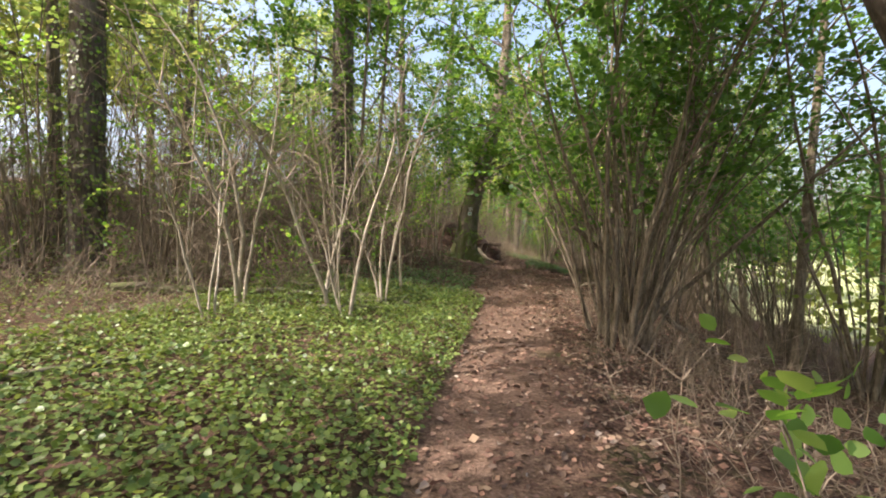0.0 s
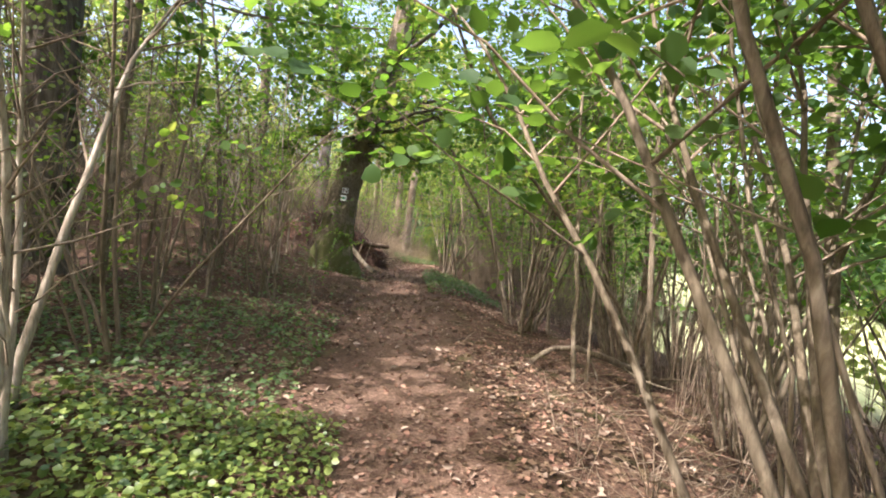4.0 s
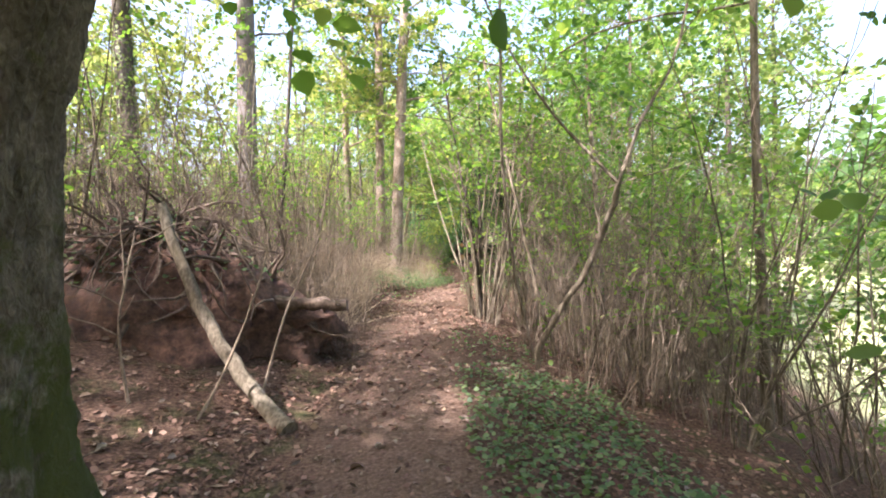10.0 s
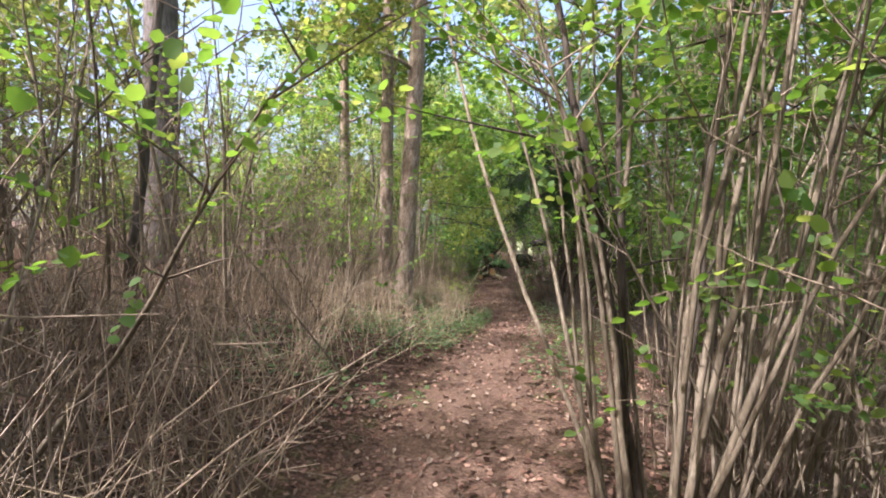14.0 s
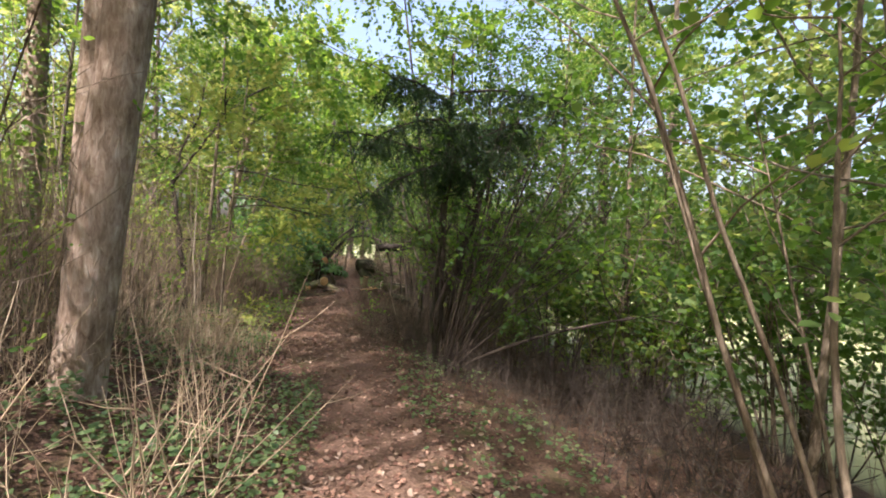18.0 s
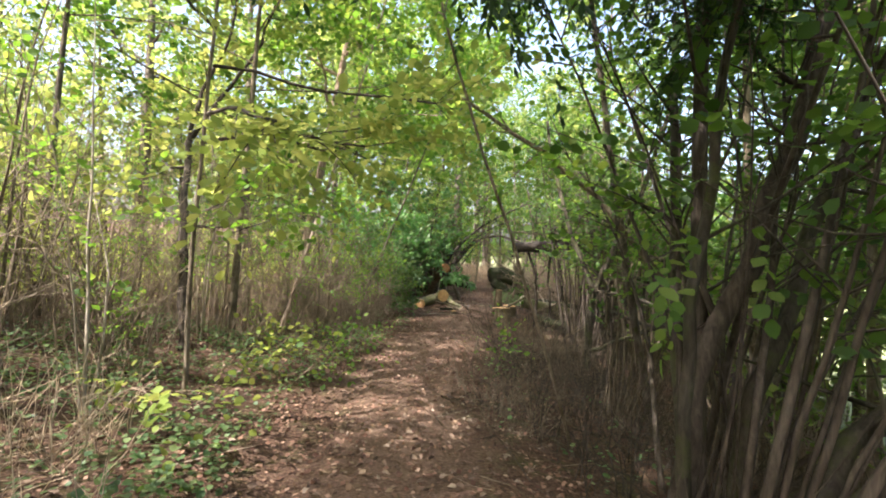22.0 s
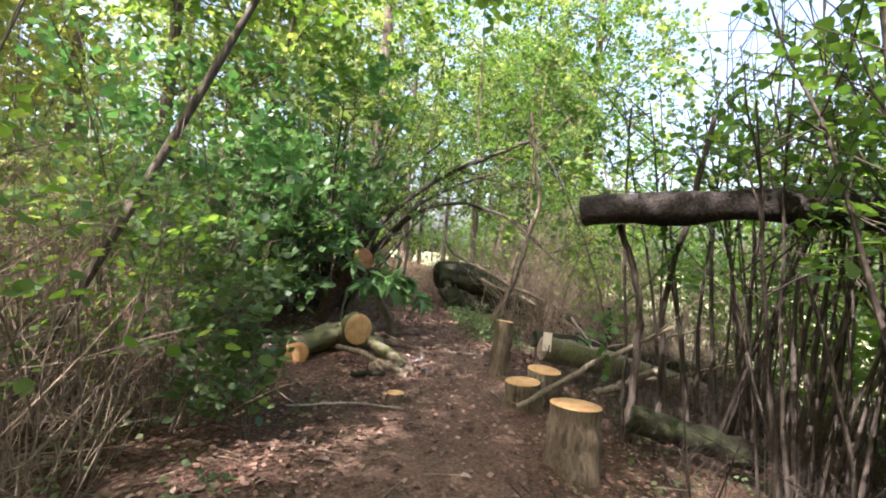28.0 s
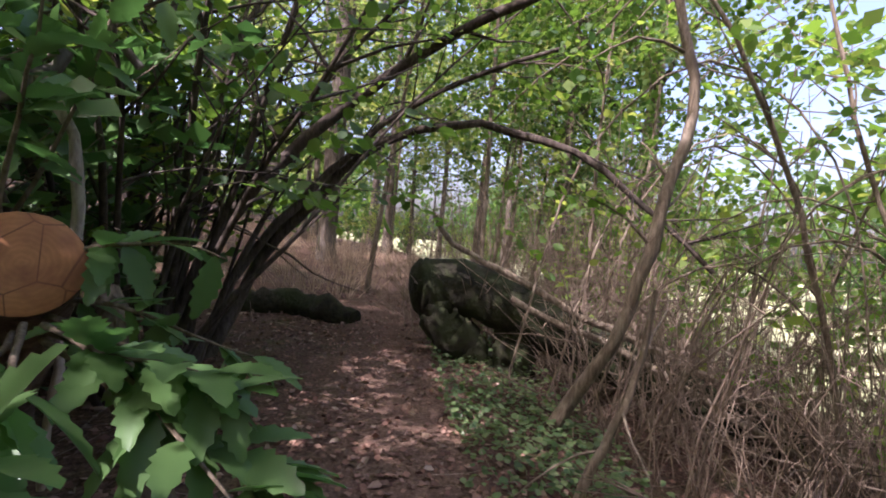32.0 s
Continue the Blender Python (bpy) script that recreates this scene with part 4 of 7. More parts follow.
def waymarked_tree():
    root = thing("waymarked_tree", "leaning mossy broad-leaved tree with thick furrowed trunk beside the path", "tree")
    g = gz(0.88, 17.45)
    big_trunk(root, [(0.74, 17.45, g - 0.25), (0.81, 17.43, 1.6), (1.0, 17.4, 2.9), (1.56, 17.47, 4.85), (2.06, 17.6, 6.6), (2.4, 17.7, 9.0), (2.5, 17.8, 12.0)],
              [0.47, 0.33, 0.285, 0.25, 0.205, 0.15, 0.07], "mossy_bark", 5, 0.8, 96, 150, 0.03)
    for d, r in (((1.0, -0.65), 0.17), ((-0.8, -0.5), 0.13), ((-1.0, 0.1), 0.12), ((1.0, 0.3), 0.13)):
        p = [(0.88 + d[0] * s, 17.45 + d[1] * s, gz(0.88 + d[0] * s, 17.45 + d[1] * s) + h) for s, h in ((0.25, 0.16), (0.5, 0.0), (0.8, -0.06), (1.25, -0.16))]
        me, _ = limb_mesh("surface_root", p, r, 0.03, "mossy_bark", int(r * 1000), 10, 8)
        part("surface_root", me, root)
    limbs = [((1.4, 17.35, 4.1), (0.2, -1.0, 0.05), 1.6), ((1.45, 17.4, 4.2), (-0.9, -0.4, 0.0), 1.6), ((1.5, 17.4, 4.5), (0.7, -0.8, 0.0), 2.6), ((1.5, 17.5, 4.4), (0.9, -0.5, 0.12), 3.2), ((1.5, 17.5, 4.3), (-0.3, -0.9, 0.1), 2.2), ((1.7, 17.5, 5.0), (1.0, 0.2, 0.2), 3.6), ((1.8, 17.5, 5.4), (0.3, -1.0, 0.15), 3.4),
             ((1.9, 17.5, 5.9), (-0.8, 0.2, 0.3), 2.8), ((2.0, 17.6, 6.3), (0.8, -0.8, 0.3), 3.6), ((2.1, 17.6, 6.8), (0.2, 1.0, 0.3), 3.4), ((2.2, 17.6, 7.4), (-0.6, -0.8, 0.4), 3.0),
             ((2.3, 17.7, 8.2), (1.0, 0.1, 0.4), 3.2), ((2.4, 17.7, 9.0), (-0.5, 0.7, 0.5), 2.8), ((2.4, 17.7, 9.8), (0.5, -0.6, 0.6), 2.6), ((2.5, 17.8, 11.0), (0, 0.3, 1.0), 2.0)]
    crown_on(root, 6, limbs, "tree_bark", "hazel_leaf", 0.115, 11, 10, 0.06)


waymarked_tree()


def text_mesh(word, size, mat, depth=0.0012):
    c = bpy.data.curves.new("letter", "FONT")
    c.body, c.size, c.extrude, c.align_x, c.align_y = word, size, depth, "CENTER", "CENTER"
    c.offset = 0.0018
    ob = bpy.data.objects.new("letter", c)
    scene.collection.objects.link(ob)
    me = bpy.data.meshes.new_from_object(ob.evaluated_get(bpy.context.evaluated_depsgraph_get()))
    bpy.data.objects.remove(ob)
    me.materials.clear()
    me.materials.append(mat)
    return me


def slab(w, h, d, mat, name, bend=0.004):
    """A thin plate, slightly bowed, in its xy plane."""
    bm = bmesh.new()
    bmesh.ops.create_grid(bm, x_segments=6, y_segments=3, size=0.5)
    for v in bm.verts:
        v.co = Vector((v.co.x * w, v.co.y * h, -bend * (2 * v.co.x) ** 2))
    top = bm.faces[:]
    r = bmesh.ops.extrude_face_region(bm, geom=top)
    for v in [e for e in r["geom"] if isinstance(e, bmesh.types.BMVert)]:
        v.co.z -= d
    bmesh.ops.recalc_face_normals(bm, faces=bm.faces)
    me = bpy.data.meshes.new(name)
    bm.to_mesh(me)
    bm.free()
    me.materials.append(mat)
    return me


def trail_sign(label, z, x, y, spin):
    root = tagged(new("trail_sign", slab(0.135, 0.125, 0.004, M["sign_white"], "trail_sign")), label, "sign", "trail signs on the tree")
    face = Matrix(((0.93, 0.10, -0.10, 0), (0.12, -0.12, -0.98, 0), (0.08, 0.985, 0.10, 0), (0, 0, 0, 1))).to_quaternion().to_matrix().to_4x4()
    root.matrix_basis = Matrix.Translation((x, y, z)) @ face @ pose(0, 0, 0, 0, 0, spin)
    return root


n_sign = trail_sign("white square trail sign with a dark red letter on the trunk", 2.905, 1.005, 17.04, -6)
letter = part("letter", text_mesh("N", 0.145, M["sign_red"]), n_sign, "dark red letter N")
letter.matrix_basis = pose(0, 0, 0.0015)
g_sign = trail_sign("white square trail sign with a green diamond on the trunk", 2.735, 0.975, 17.04, -10)
bm = bmesh.new()
bmesh.ops.create_circle(bm, cap_ends=True, segments=4, radius=0.047)
bmesh.ops.scale(bm, vec=(1.15, 0.72, 1), verts=bm.verts)
bmesh.ops.translate(bm, vec=(0, 0, 0.002), verts=bm.verts)
me = bpy.data.meshes.new("diamond")
bm.to_mesh(me)
bm.free()
me.materials.append(M["sign_green"])
part("diamond", me, g_sign, "green diamond")


def straight_tree(x, y, r, bark, label, seed, lean=(0, 0), height=15, first=0.35, ivy=False, leaf="canopy_leaf"):
    root = thing("old_tree", label, "tree", "large trees near the path")
    g = gz(x, y)
    big_trunk(root, [(x, y, g - 0.2), (x + lean[0] * 2, y + lean[1] * 2, g + 2), (x + lean[0] * 6, y + lean[1] * 6, g + 6), (x + lean[0] * height, y + lean[1] * height, g + height)],
              [r, r * 0.93, r * 0.75, r * 0.3], bark, seed, 0.25, 18, 26)
    rng = np.random.default_rng(seed)
    limbs = []
    for k in range(11):
        h = height * (first + (0.97 - first) * k / 11)
        a = k * 2.4 + seed
        limbs.append(((x + lean[0] * h, y + lean[1] * h, g + h), (math.cos(a), math.sin(a), rng.uniform(0.1, 0.7)), rng.uniform(2.2, 3.8) * (1.1 - 0.5 * k / 11)))
    crown_on(root, seed, limbs, bark, leaf, 0.15, 9, 6, 0.05, False)
    if ivy:
        n = 1300
        h = rng.uniform(0.1, 5.5, n)
        a = rng.uniform(0, 6.28, n)
        c, s = np.cos(a), np.sin(a)
        p = np.stack([x + lean[0] * h + c * r * 1.05, y + lean[1] * h + s * r * 1.05, g + h], -1)
        b = Buf()
        leaves(b, p, np.stack([c * 0.3, s * 0.3, -np.ones(n)], -1) + rng.normal(0, 0.4, (n, 3)), np.stack([c, s, 0.4 + 0 * c], -1), rng.uniform(0.05, 0.09, n))
        tagged(part("ivy", b.mesh("ivy", M["ivy_leaf"]), root, "climbing green ivy"), kind="stuff")


straight_tree(-6.4, 8.4, 0.29, "tree_bark", "thick ivy-clad tree trunk among saplings", 71, (0.0, 0.01), ivy=True)
straight_tree(-2.8, 12.9, 0.31, "tree_bark", "thick dark brown tree trunk behind bare saplings", 72, (0.01, 0.0), ivy=True)
straight_tree(4.98, 32.5, 0.215, "pine_bark", "tree with pale flaking bark lit by the sun", 73, (0.075, 0.0), 14, 0.4, leaf="yellow_leaf")
straight_tree(4.75, 34.6, 0.19, "pine_bark", "tree with pale flaking bark behind dry stalks", 74, (0.03, 0.0), 14, 0.4, leaf="yellow_leaf")
straight_tree(3.7, 37.9, 0.17, "pine_bark", "tree with pale flaking bark and ivy", 75, (0.01, 0.0), 14, 0.4, ivy=True, leaf="yellow_leaf")
straight_tree(0.2, 31.0, 0.3, "white_wood", "tall tree with pale grey bark in the wood", 76, (0.03, 0.0), 16, 0.4)
straight_tree(-2.6, 30.0, 0.24, "tree_bark", "ivy-clad tree in the wood", 77, (0.0, 0.0), 16, 0.35, ivy=True)
straight_tree(16.6, 60.5, 0.26, "tree_bark", "dark tree trunk beside the far path", 78, (0.0, 0.0), 15, 0.35)
straight_tree(7.6, 46.5, 0.12, "pine_bark", "slim leaning tree in the thicket", 79, (0.16, 0.0), 11, 0.35)

# the great hazel stools beside the path
put(hazel(81, 34, 6.4, 0.22, 0.48, 0.028, 1.0, 0.45, 8, 0.09, leaf_mat="shaded_leaf", label="great many-stemmed hazel stool with close upright stems", bend=0.075, turn_range=(-2.1, 2.1), sway=0.35), 2.3, 6.5)
put(hazel(82, 24, 6.0, 0.46, 0.4, 0.024, 1.0, 0.42, 8, 0.09, leaf_mat="shaded_leaf", label="fanned hazel stool with arching brown stems", bend=0.085, turn_range=(-1.7, 1.7), sway=0.35), 2.55, 7.1)
put(hazel(83, 18, 5.5, 0.4, 0.3, 0.022, 1.0, 0.5, 7, label="fanned hazel stool with slender brown stems", turn_range=(-2.0, 2.0), bend=0.075), 4.1, 13.9)
put(hazel(84, 24, 5.2, 0.26, 0.36, 0.02, 0.35, 0.7, 7, label="thicket of close thin hazel stems", turn_range=(-1.9, 1.9), sway=0.3), 5.1, 23.4)
put(hazel(85, 22, 4.8, 0.2, 0.4, 0.014, 0.1, 0.85, 6, label="thicket of close thin hazel stems", turn_range=(-1.9, 1.9), sway=0.3), 6.15, 24.0)
put(hazel(86, 24, 5.0, 0.26, 0.36, 0.014, 0.2, 0.75, 6, label="thicket of close thin hazel stems", turn_range=(-1.9, 1.9), sway=0.3), 7.1, 24.4)

put(hazel(91, 18, 5.8, 0.3, 0.42, 0.026, 0.6, 0.55, 7, label="fanned hazel stool with slender brown stems"), 8.5, 27.6)

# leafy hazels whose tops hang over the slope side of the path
LEAFY = [hazel(95, 9, 6.4, 0.34, 0.35, 0.024, 1.0, 0.42, 9, 0.1, leaf_mat="shaded_leaf", label="hazel with brown stems and a dense leafy top", per=8),
         hazel(96, 9, 5.8, 0.4, 0.35, 0.022, 1.0, 0.42, 9, 0.1, leaf_mat="shaded_leaf", label="hazel with brown stems and a dense leafy top", per=8)]
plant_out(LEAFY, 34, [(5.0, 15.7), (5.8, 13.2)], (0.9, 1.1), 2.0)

# thin bare stems that close the slope side of the path
for k, (x, y, s) in enumerate([(6.0, 19.0, 0.9), (5.8, 19.9, 0.85), (5.9, 21.2, 0.85), (6.6, 22.2, 0.9), (6.4, 20.6, 1.0), (6.9, 18.2, 1.0), (5.9, 22.9, 0.8)]):
    put(hazel(600 + k, 16, 4.4, 0.34, 0.4, 0.012, 0.2, 0.3, 7, 0.08, True, "hazel_bark", bend=0.08, turn_range=(-1.8, 1.8), sway=0.4, name="hazel_thicket", label="thicket of thin bare brown hazel shoots on the slope", group="hazel thickets on the slope"), x, y, 0.15 * k - 0.4, s)

# trees added, mostly out of view, so their crowns shade the ground below
def added_tree(x, y, lean, height, label, seed, leaf="shaded_leaf", bark="tree_bark", r=0.1, first=0.5, limbs=16, reach=3.2, size=0.16):
    return put(tree(seed, height, r, limbs, first, reach, 9, size, bark, leaf, lean, name="added_tree", label=label, group="leaning trees", subs=7, spray_len=0.7), x, y)


added_tree(4.3, 2.6, (-0.42, 0.06), 10.5, "added leaning tree, out of view, shading the path edge", 701)
added_tree(2.6, -2.2, (-0.3, 0.5), 10.0, "added leaning tree, out of view, shading the path edge", 702)
added_tree(7.5, 43.3, (0.24, 0.06), 10.0, "slim leaning tree with a crown added to shade the felled logs", 703, leaf="hazel_leaf", bark="pine_bark", r=0.045, reach=2.8)
added_tree(9.2, 46.2, (0.38, 0.06), 10.0, "added leaning tree whose crown shades the felled logs", 704, leaf="hazel_leaf", r=0.04, reach=2.4)
added_tree(1.3, 26.7, (0.12, 0.05), 11.0, "added slim tree with a wide crown above the path", 705, r=0.06, first=0.55, reach=4.6)
added_tree(4.2, 36.8, (0.2, 0.0), 10.5, "added slim tree with a wide crown above the path", 706, r=0.06, reach=4.6)
added_tree(-5.6, -2.0, (0.18, 0.25), 10.5, "added leaning tree, out of view, shading the ground by the ivy", 707)
added_tree(-3.6, 16.8, (0.03, 0.02), 11.5, "added slim tree whose wide crown shades the root plate", 711, r=0.08, first=0.55, reach=3.6, size=0.17)
added_tree(-3.6, 3.0, (0.2, 0.07), 9.0, "added slim tree, out of view, shading the hazel stool", 712, r=0.06, first=0.6, reach=1.9)
added_tree(3.4, 43.0, (0.05, 0.02), 11.5, "added slim tree whose wide crown shades the thicket", 713, leaf="hazel_leaf", r=0.07, first=0.5, reach=4.0)
# this one is added to close a gap in the sky
added_tree(13.2, 38.8, (-0.26, -0.05), 11.5, "added slim tree with a wide crown above the path", 714, leaf="hazel_leaf", r=0.06, first=0.5, reach=3.8)
added_tree(11.0, 52.0, (0.1, -0.04), 9.5, "added leaning tree whose crown shades the mossy log", 715, leaf="hazel_leaf", r=0.06, first=0.42, reach=3.2)
maple = thing("young_maple", "slim young tree with broad bright leaves hanging low", "tree")
part("trunk", limb_mesh("trunk", [(6.9, 38.5, gz(6.9, 38.5) - 0.1), (6.95, 38.4, 2.0), (7.1, 38.3, 4.0), (7.2, 38.2, 6.0)], 0.028, 0.014, "hazel_bark", 44)[0], maple)
crown_on(maple, 45, [((7.0, 38.4, 3.0), (0.9, -0.5, 0.1), 1.9), ((7.05, 38.35, 3.3), (0.5, -0.9, 0.05), 2.2), ((7.0, 38.4, 3.2), (0.9, 0.6, 0.1), 2.0), ((7.1, 38.3, 3.8), (1.0, 0.0, 0.15), 2.4), ((7.1, 38.3, 4.2), (-0.6, -0.8, 0.2), 2.0), ((7.1, 38.3, 4.6), (0.2, -1.0, 0.2), 2.2), ((7.2, 38.2, 5.4), (0.8, 0.3, 0.4), 2.0)], "dark_bark", "yellow_leaf", 0.1, 8, 6, 0.02)

for k, p in enumerate([[(6.9, 40.8, 2.1), (7.6, 40.6, 2.35), (8.2, 40.5, 2.45), (8.5, 40.5, 2.3)], [(6.6, 39.9, 2.3), (7.2, 39.8, 2.6), (7.7, 39.8, 2.65), (7.9, 39.8, 2.5)], [(7.2, 41.4, 2.4), (7.8, 41.2, 2.7), (8.5, 41.1, 2.9)]]):
    pole("low_branch", "", p, 0.012, 0.005, "dark_bark", 160 + k, twigs=6, leafy=1, leaf_size=0.115, twig_len=0.5, per=5, into=maple)
fork = pole("slope_tree", "dark tree forking low above the slope", [(13.5, 41.3, gz(13.5, 41.3) - 0.15), (13.75, 41.35, 1.3), (14.2, 41.3, 2.3), (14.65, 41.2, 3.2), (15.2, 41.1, 5.0)], 0.075, 0.045, "dark_moss", 170, "tree", twigs=6, leafy=0.7, twig_len=1.2, leaf_size=0.1)
pole("slope_tree", "", [(13.75, 41.35, 1.25), (13.5, 41.9, 2.4), (13.3, 42.3, 3.6), (13.2, 42.6, 5.0)], 0.055, 0.03, "dark_moss", 171, into=fork, twigs=6, leafy=0.7, twig_len=1.2, leaf_size=0.1)
for k, pts in enumerate([[(13.4, 40.9, 1.3), (14.2, 40.4, 1.2), (15.2, 39.7, 0.6), (16.2, 39.0, -0.2)], [(13.9, 41.0, 1.7), (14.7, 40.3, 1.4), (15.8, 39.5, 0.9)], [(13.2, 40.6, 0.2), (14.0, 40.0, 0.7), (15.0, 39.2, 1.2)], [(13.8, 40.8, 0.9), (14.8, 40.4, 0.5), (15.6, 39.8, -0.3)]]):
    pole("dead_branch", "dark dead branch slanting over the slope", pts, 0.035, 0.02, "dark_moss", 174 + k, "branch", "dead branches on the slope edge", twigs=6, twig_len=0.8)
for k, p in enumerate([[(7.9, 39.4), (8.35, 39.3), (8.75, 39.6)], [(7.5, 40.4), (7.9, 40.2), (8.4, 40.5)], [(8.4, 41.0), (8.7, 40.9), (9.05, 41.2)], [(7.0, 39.2), (7.4, 39.5), (7.9, 39.5)], [(8.2, 42.0), (8.7, 41.9), (9.1, 42.2)], [(6.5, 36.8), (6.9, 36.9), (7.3, 37.2)], [(10.9, 40.2), (11.2, 40.4), (11.5, 40.8)]]):
    h = (0.0, 0.5, 0.38)
    pole("bramble_shoot", "arching bramble shoot with bright green leaves", [(x, y, gz(x, y) + z - 0.03 * (z == 0)) for (x, y), z in zip(p, h)], 0.007, 0.004, "twig", 180 + k, "shrub", "bramble shoots", twigs=6, leafy=1, leaf="yellow_leaf" if k % 2 else "hazel_leaf", leaf_size=0.085, twig_len=0.3, per=4, from_=0.2)

# dead twigs heaped on the slope side and among the first saplings
for k, (x, y, s) in enumerate([(-3.6, 5.4, 0.8), (-4.6, 6.0, 1.0), (-5.4, 5.2, 1.0), (-3.0, 7.6, 0.9), (-4.2, 7.6, 1.1), (-5.6, 7.0, 1.1), (-6.6, 6.0, 1.1), (-2.2, 8.8, 0.9), (-5.0, 3.8, 0.8)]):
    put(brush(720 + k, 34, 0.9, 0.9, 1.25, "twig", "dead_brush", "low heap of dead grey twigs among the saplings", "dead twigs among the saplings", 3, 6), x, y, k * 1.9, s)
for k, (x, y, s) in enumerate([(1.9, 2.2, 0.9), (2.6, 3.0, 1.0), (2.0, 3.9, 0.9), (3.0, 4.2, 1.1), (2.4, 5.2, 1.0), (3.4, 5.6, 1.2), (3.2, 7.6, 1.1), (1.6, 1.2, 0.8), (2.7, 1.4, 1.0), (3.0, 8.8, 1.0)]):
    put(brush(620 + k, 40, 0.8, 0.8, 1.3, "twig", "dead_brush", "low heap of dead brown twigs beside the path", "dead twigs on the slope", 3, 6), x, y, k * 1.9, s)
for k, (x, y, s) in enumerate([(10.4, 37.8, 0.8), (11.2, 38.4, 1.0), (10.9, 39.4, 0.9), (11.9, 39.2, 1.1), (12.6, 38.4, 1.2), (11.6, 40.3, 1.0), (12.5, 40.4, 1.2), (13.3, 39.6, 1.2), (12.9, 41.6, 0.9), (13.5, 41.2, 1.2), (13.9, 42.4, 1.0), (12.2, 37.4, 1.1), (13.4, 38.0, 1.2), (14.4, 40.6, 1.3), (12.2, 41.5, 1.2), (12.6, 42.5, 1.4), (12.7, 42.0, 1.3), (13.1, 40.8, 1.4)]):
    put(brush(640 + k, 40, 1.0, 0.8, 1.0, ("hazel_bark", "dark_bark")[k % 2], "dead_brush", "tangle of dead grey-brown branches on the slope", "dead branches below the path", 3, 6), x, y, k * 1.9, s)
for k, (x, y, s) in enumerate([(12.2, 38.7, 0.9), (14.0, 40.4, 1.0), (13.4, 38.0, 1.0)]):
    put(hazel(660 + k, 9, 4.4, 0.4, 0.3, 0.014, 0.4, 0.5, 6, 0.08, True, "hazel_bark", "shaded_leaf", bend=0.09, turn_range=(-1.2, 1.2), sway=0.3, name="hazel_thicket", label="thicket of thin bare brown hazel shoots on the slope", group="hazel thickets on the slope"), x, y, 0.2, s)

# the brown bramble heaps beyond the root plate
for k, (x, y, s) in enumerate([(2.3, 22.6, 0.9), (1.6, 23.4, 1.2), (2.5, 23.8, 0.8), (1.9, 24.6, 1.1), (2.7, 25.2, 0.85), (1.2, 24.8, 1.2), (2.3, 26.0, 1.0), (0.8, 22.8, 1.2)]):
    put(brush(680 + k, 56, 1.5, 0.8, 0.8, "twig", "bramble_thicket", "heap of dead brown bramble shoots on the bank", "bramble heaps on the bank", 3, 6), x, y, k * 1.9, s)

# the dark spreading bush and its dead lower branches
put(hazel(87, 22, 5.8, 0.76, 0.36, 0.027, 0.4, 0.4, 9, 0.09, bark="dark_bark", leaf_mat="shaded_leaf", turn_range=(-1.9, 1.5), sway=0.25, name="spreading_bush", label="wide dark-stemmed bush with fanned branches", group="dark bushes"), 10.35, 34.9)
put(hazel(89, 5, 5.8, 0.25, 0.4, 0.022, 0.35, 0.65, 7, 0.09, bark="dark_bark", leaf_mat="shaded_leaf", name="spreading_bush", label="upright dark-stemmed bush with small green leaves", group="dark bushes"), 11.2, 35.6)
put(hazel(88, 9, 5.0, 0.6, 0.3, 0.028, 0.45, 0.55, 8, 0.085, bark="dark_bark", name="spreading_bush", label="wide dark-stemmed bush with fanned branches", turn_range=(-1.9, 1.5), sway=0.25, leaf_mat="shaded_leaf", group="dark bushes"), 11.2, 36.2)
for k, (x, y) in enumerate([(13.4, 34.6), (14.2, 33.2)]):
    put(hazel(480 + k, 12, 6.2, 0.38, 0.4, 0.02, 1.0, 0.3, 9, 0.1, False, "dark_bark", "shaded_leaf", name="understory_shrub", label="tall dark green shrub behind the bush", group="undergrowth on the slope", per=7), x, y, k)
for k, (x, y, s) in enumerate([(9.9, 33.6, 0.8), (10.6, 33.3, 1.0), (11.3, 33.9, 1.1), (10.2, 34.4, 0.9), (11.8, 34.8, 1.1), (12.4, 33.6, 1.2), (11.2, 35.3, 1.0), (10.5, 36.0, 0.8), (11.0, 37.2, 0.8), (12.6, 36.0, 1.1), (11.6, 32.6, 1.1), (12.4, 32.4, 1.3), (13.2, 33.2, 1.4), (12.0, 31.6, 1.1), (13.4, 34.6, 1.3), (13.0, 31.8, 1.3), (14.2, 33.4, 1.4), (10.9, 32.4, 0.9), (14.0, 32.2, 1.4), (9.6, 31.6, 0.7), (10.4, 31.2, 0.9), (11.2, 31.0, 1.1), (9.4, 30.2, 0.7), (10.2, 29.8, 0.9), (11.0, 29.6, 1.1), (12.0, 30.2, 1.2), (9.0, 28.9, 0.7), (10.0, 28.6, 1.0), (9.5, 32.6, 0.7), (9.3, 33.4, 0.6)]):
    put(brush(300 + k, 30, 1.1, 0.7, 1.0, "dark_bark", "dead_brush", "heap of dead dark twigs under the bush", "dead brush under the bush", 3), x, y, k * 1.3, s)


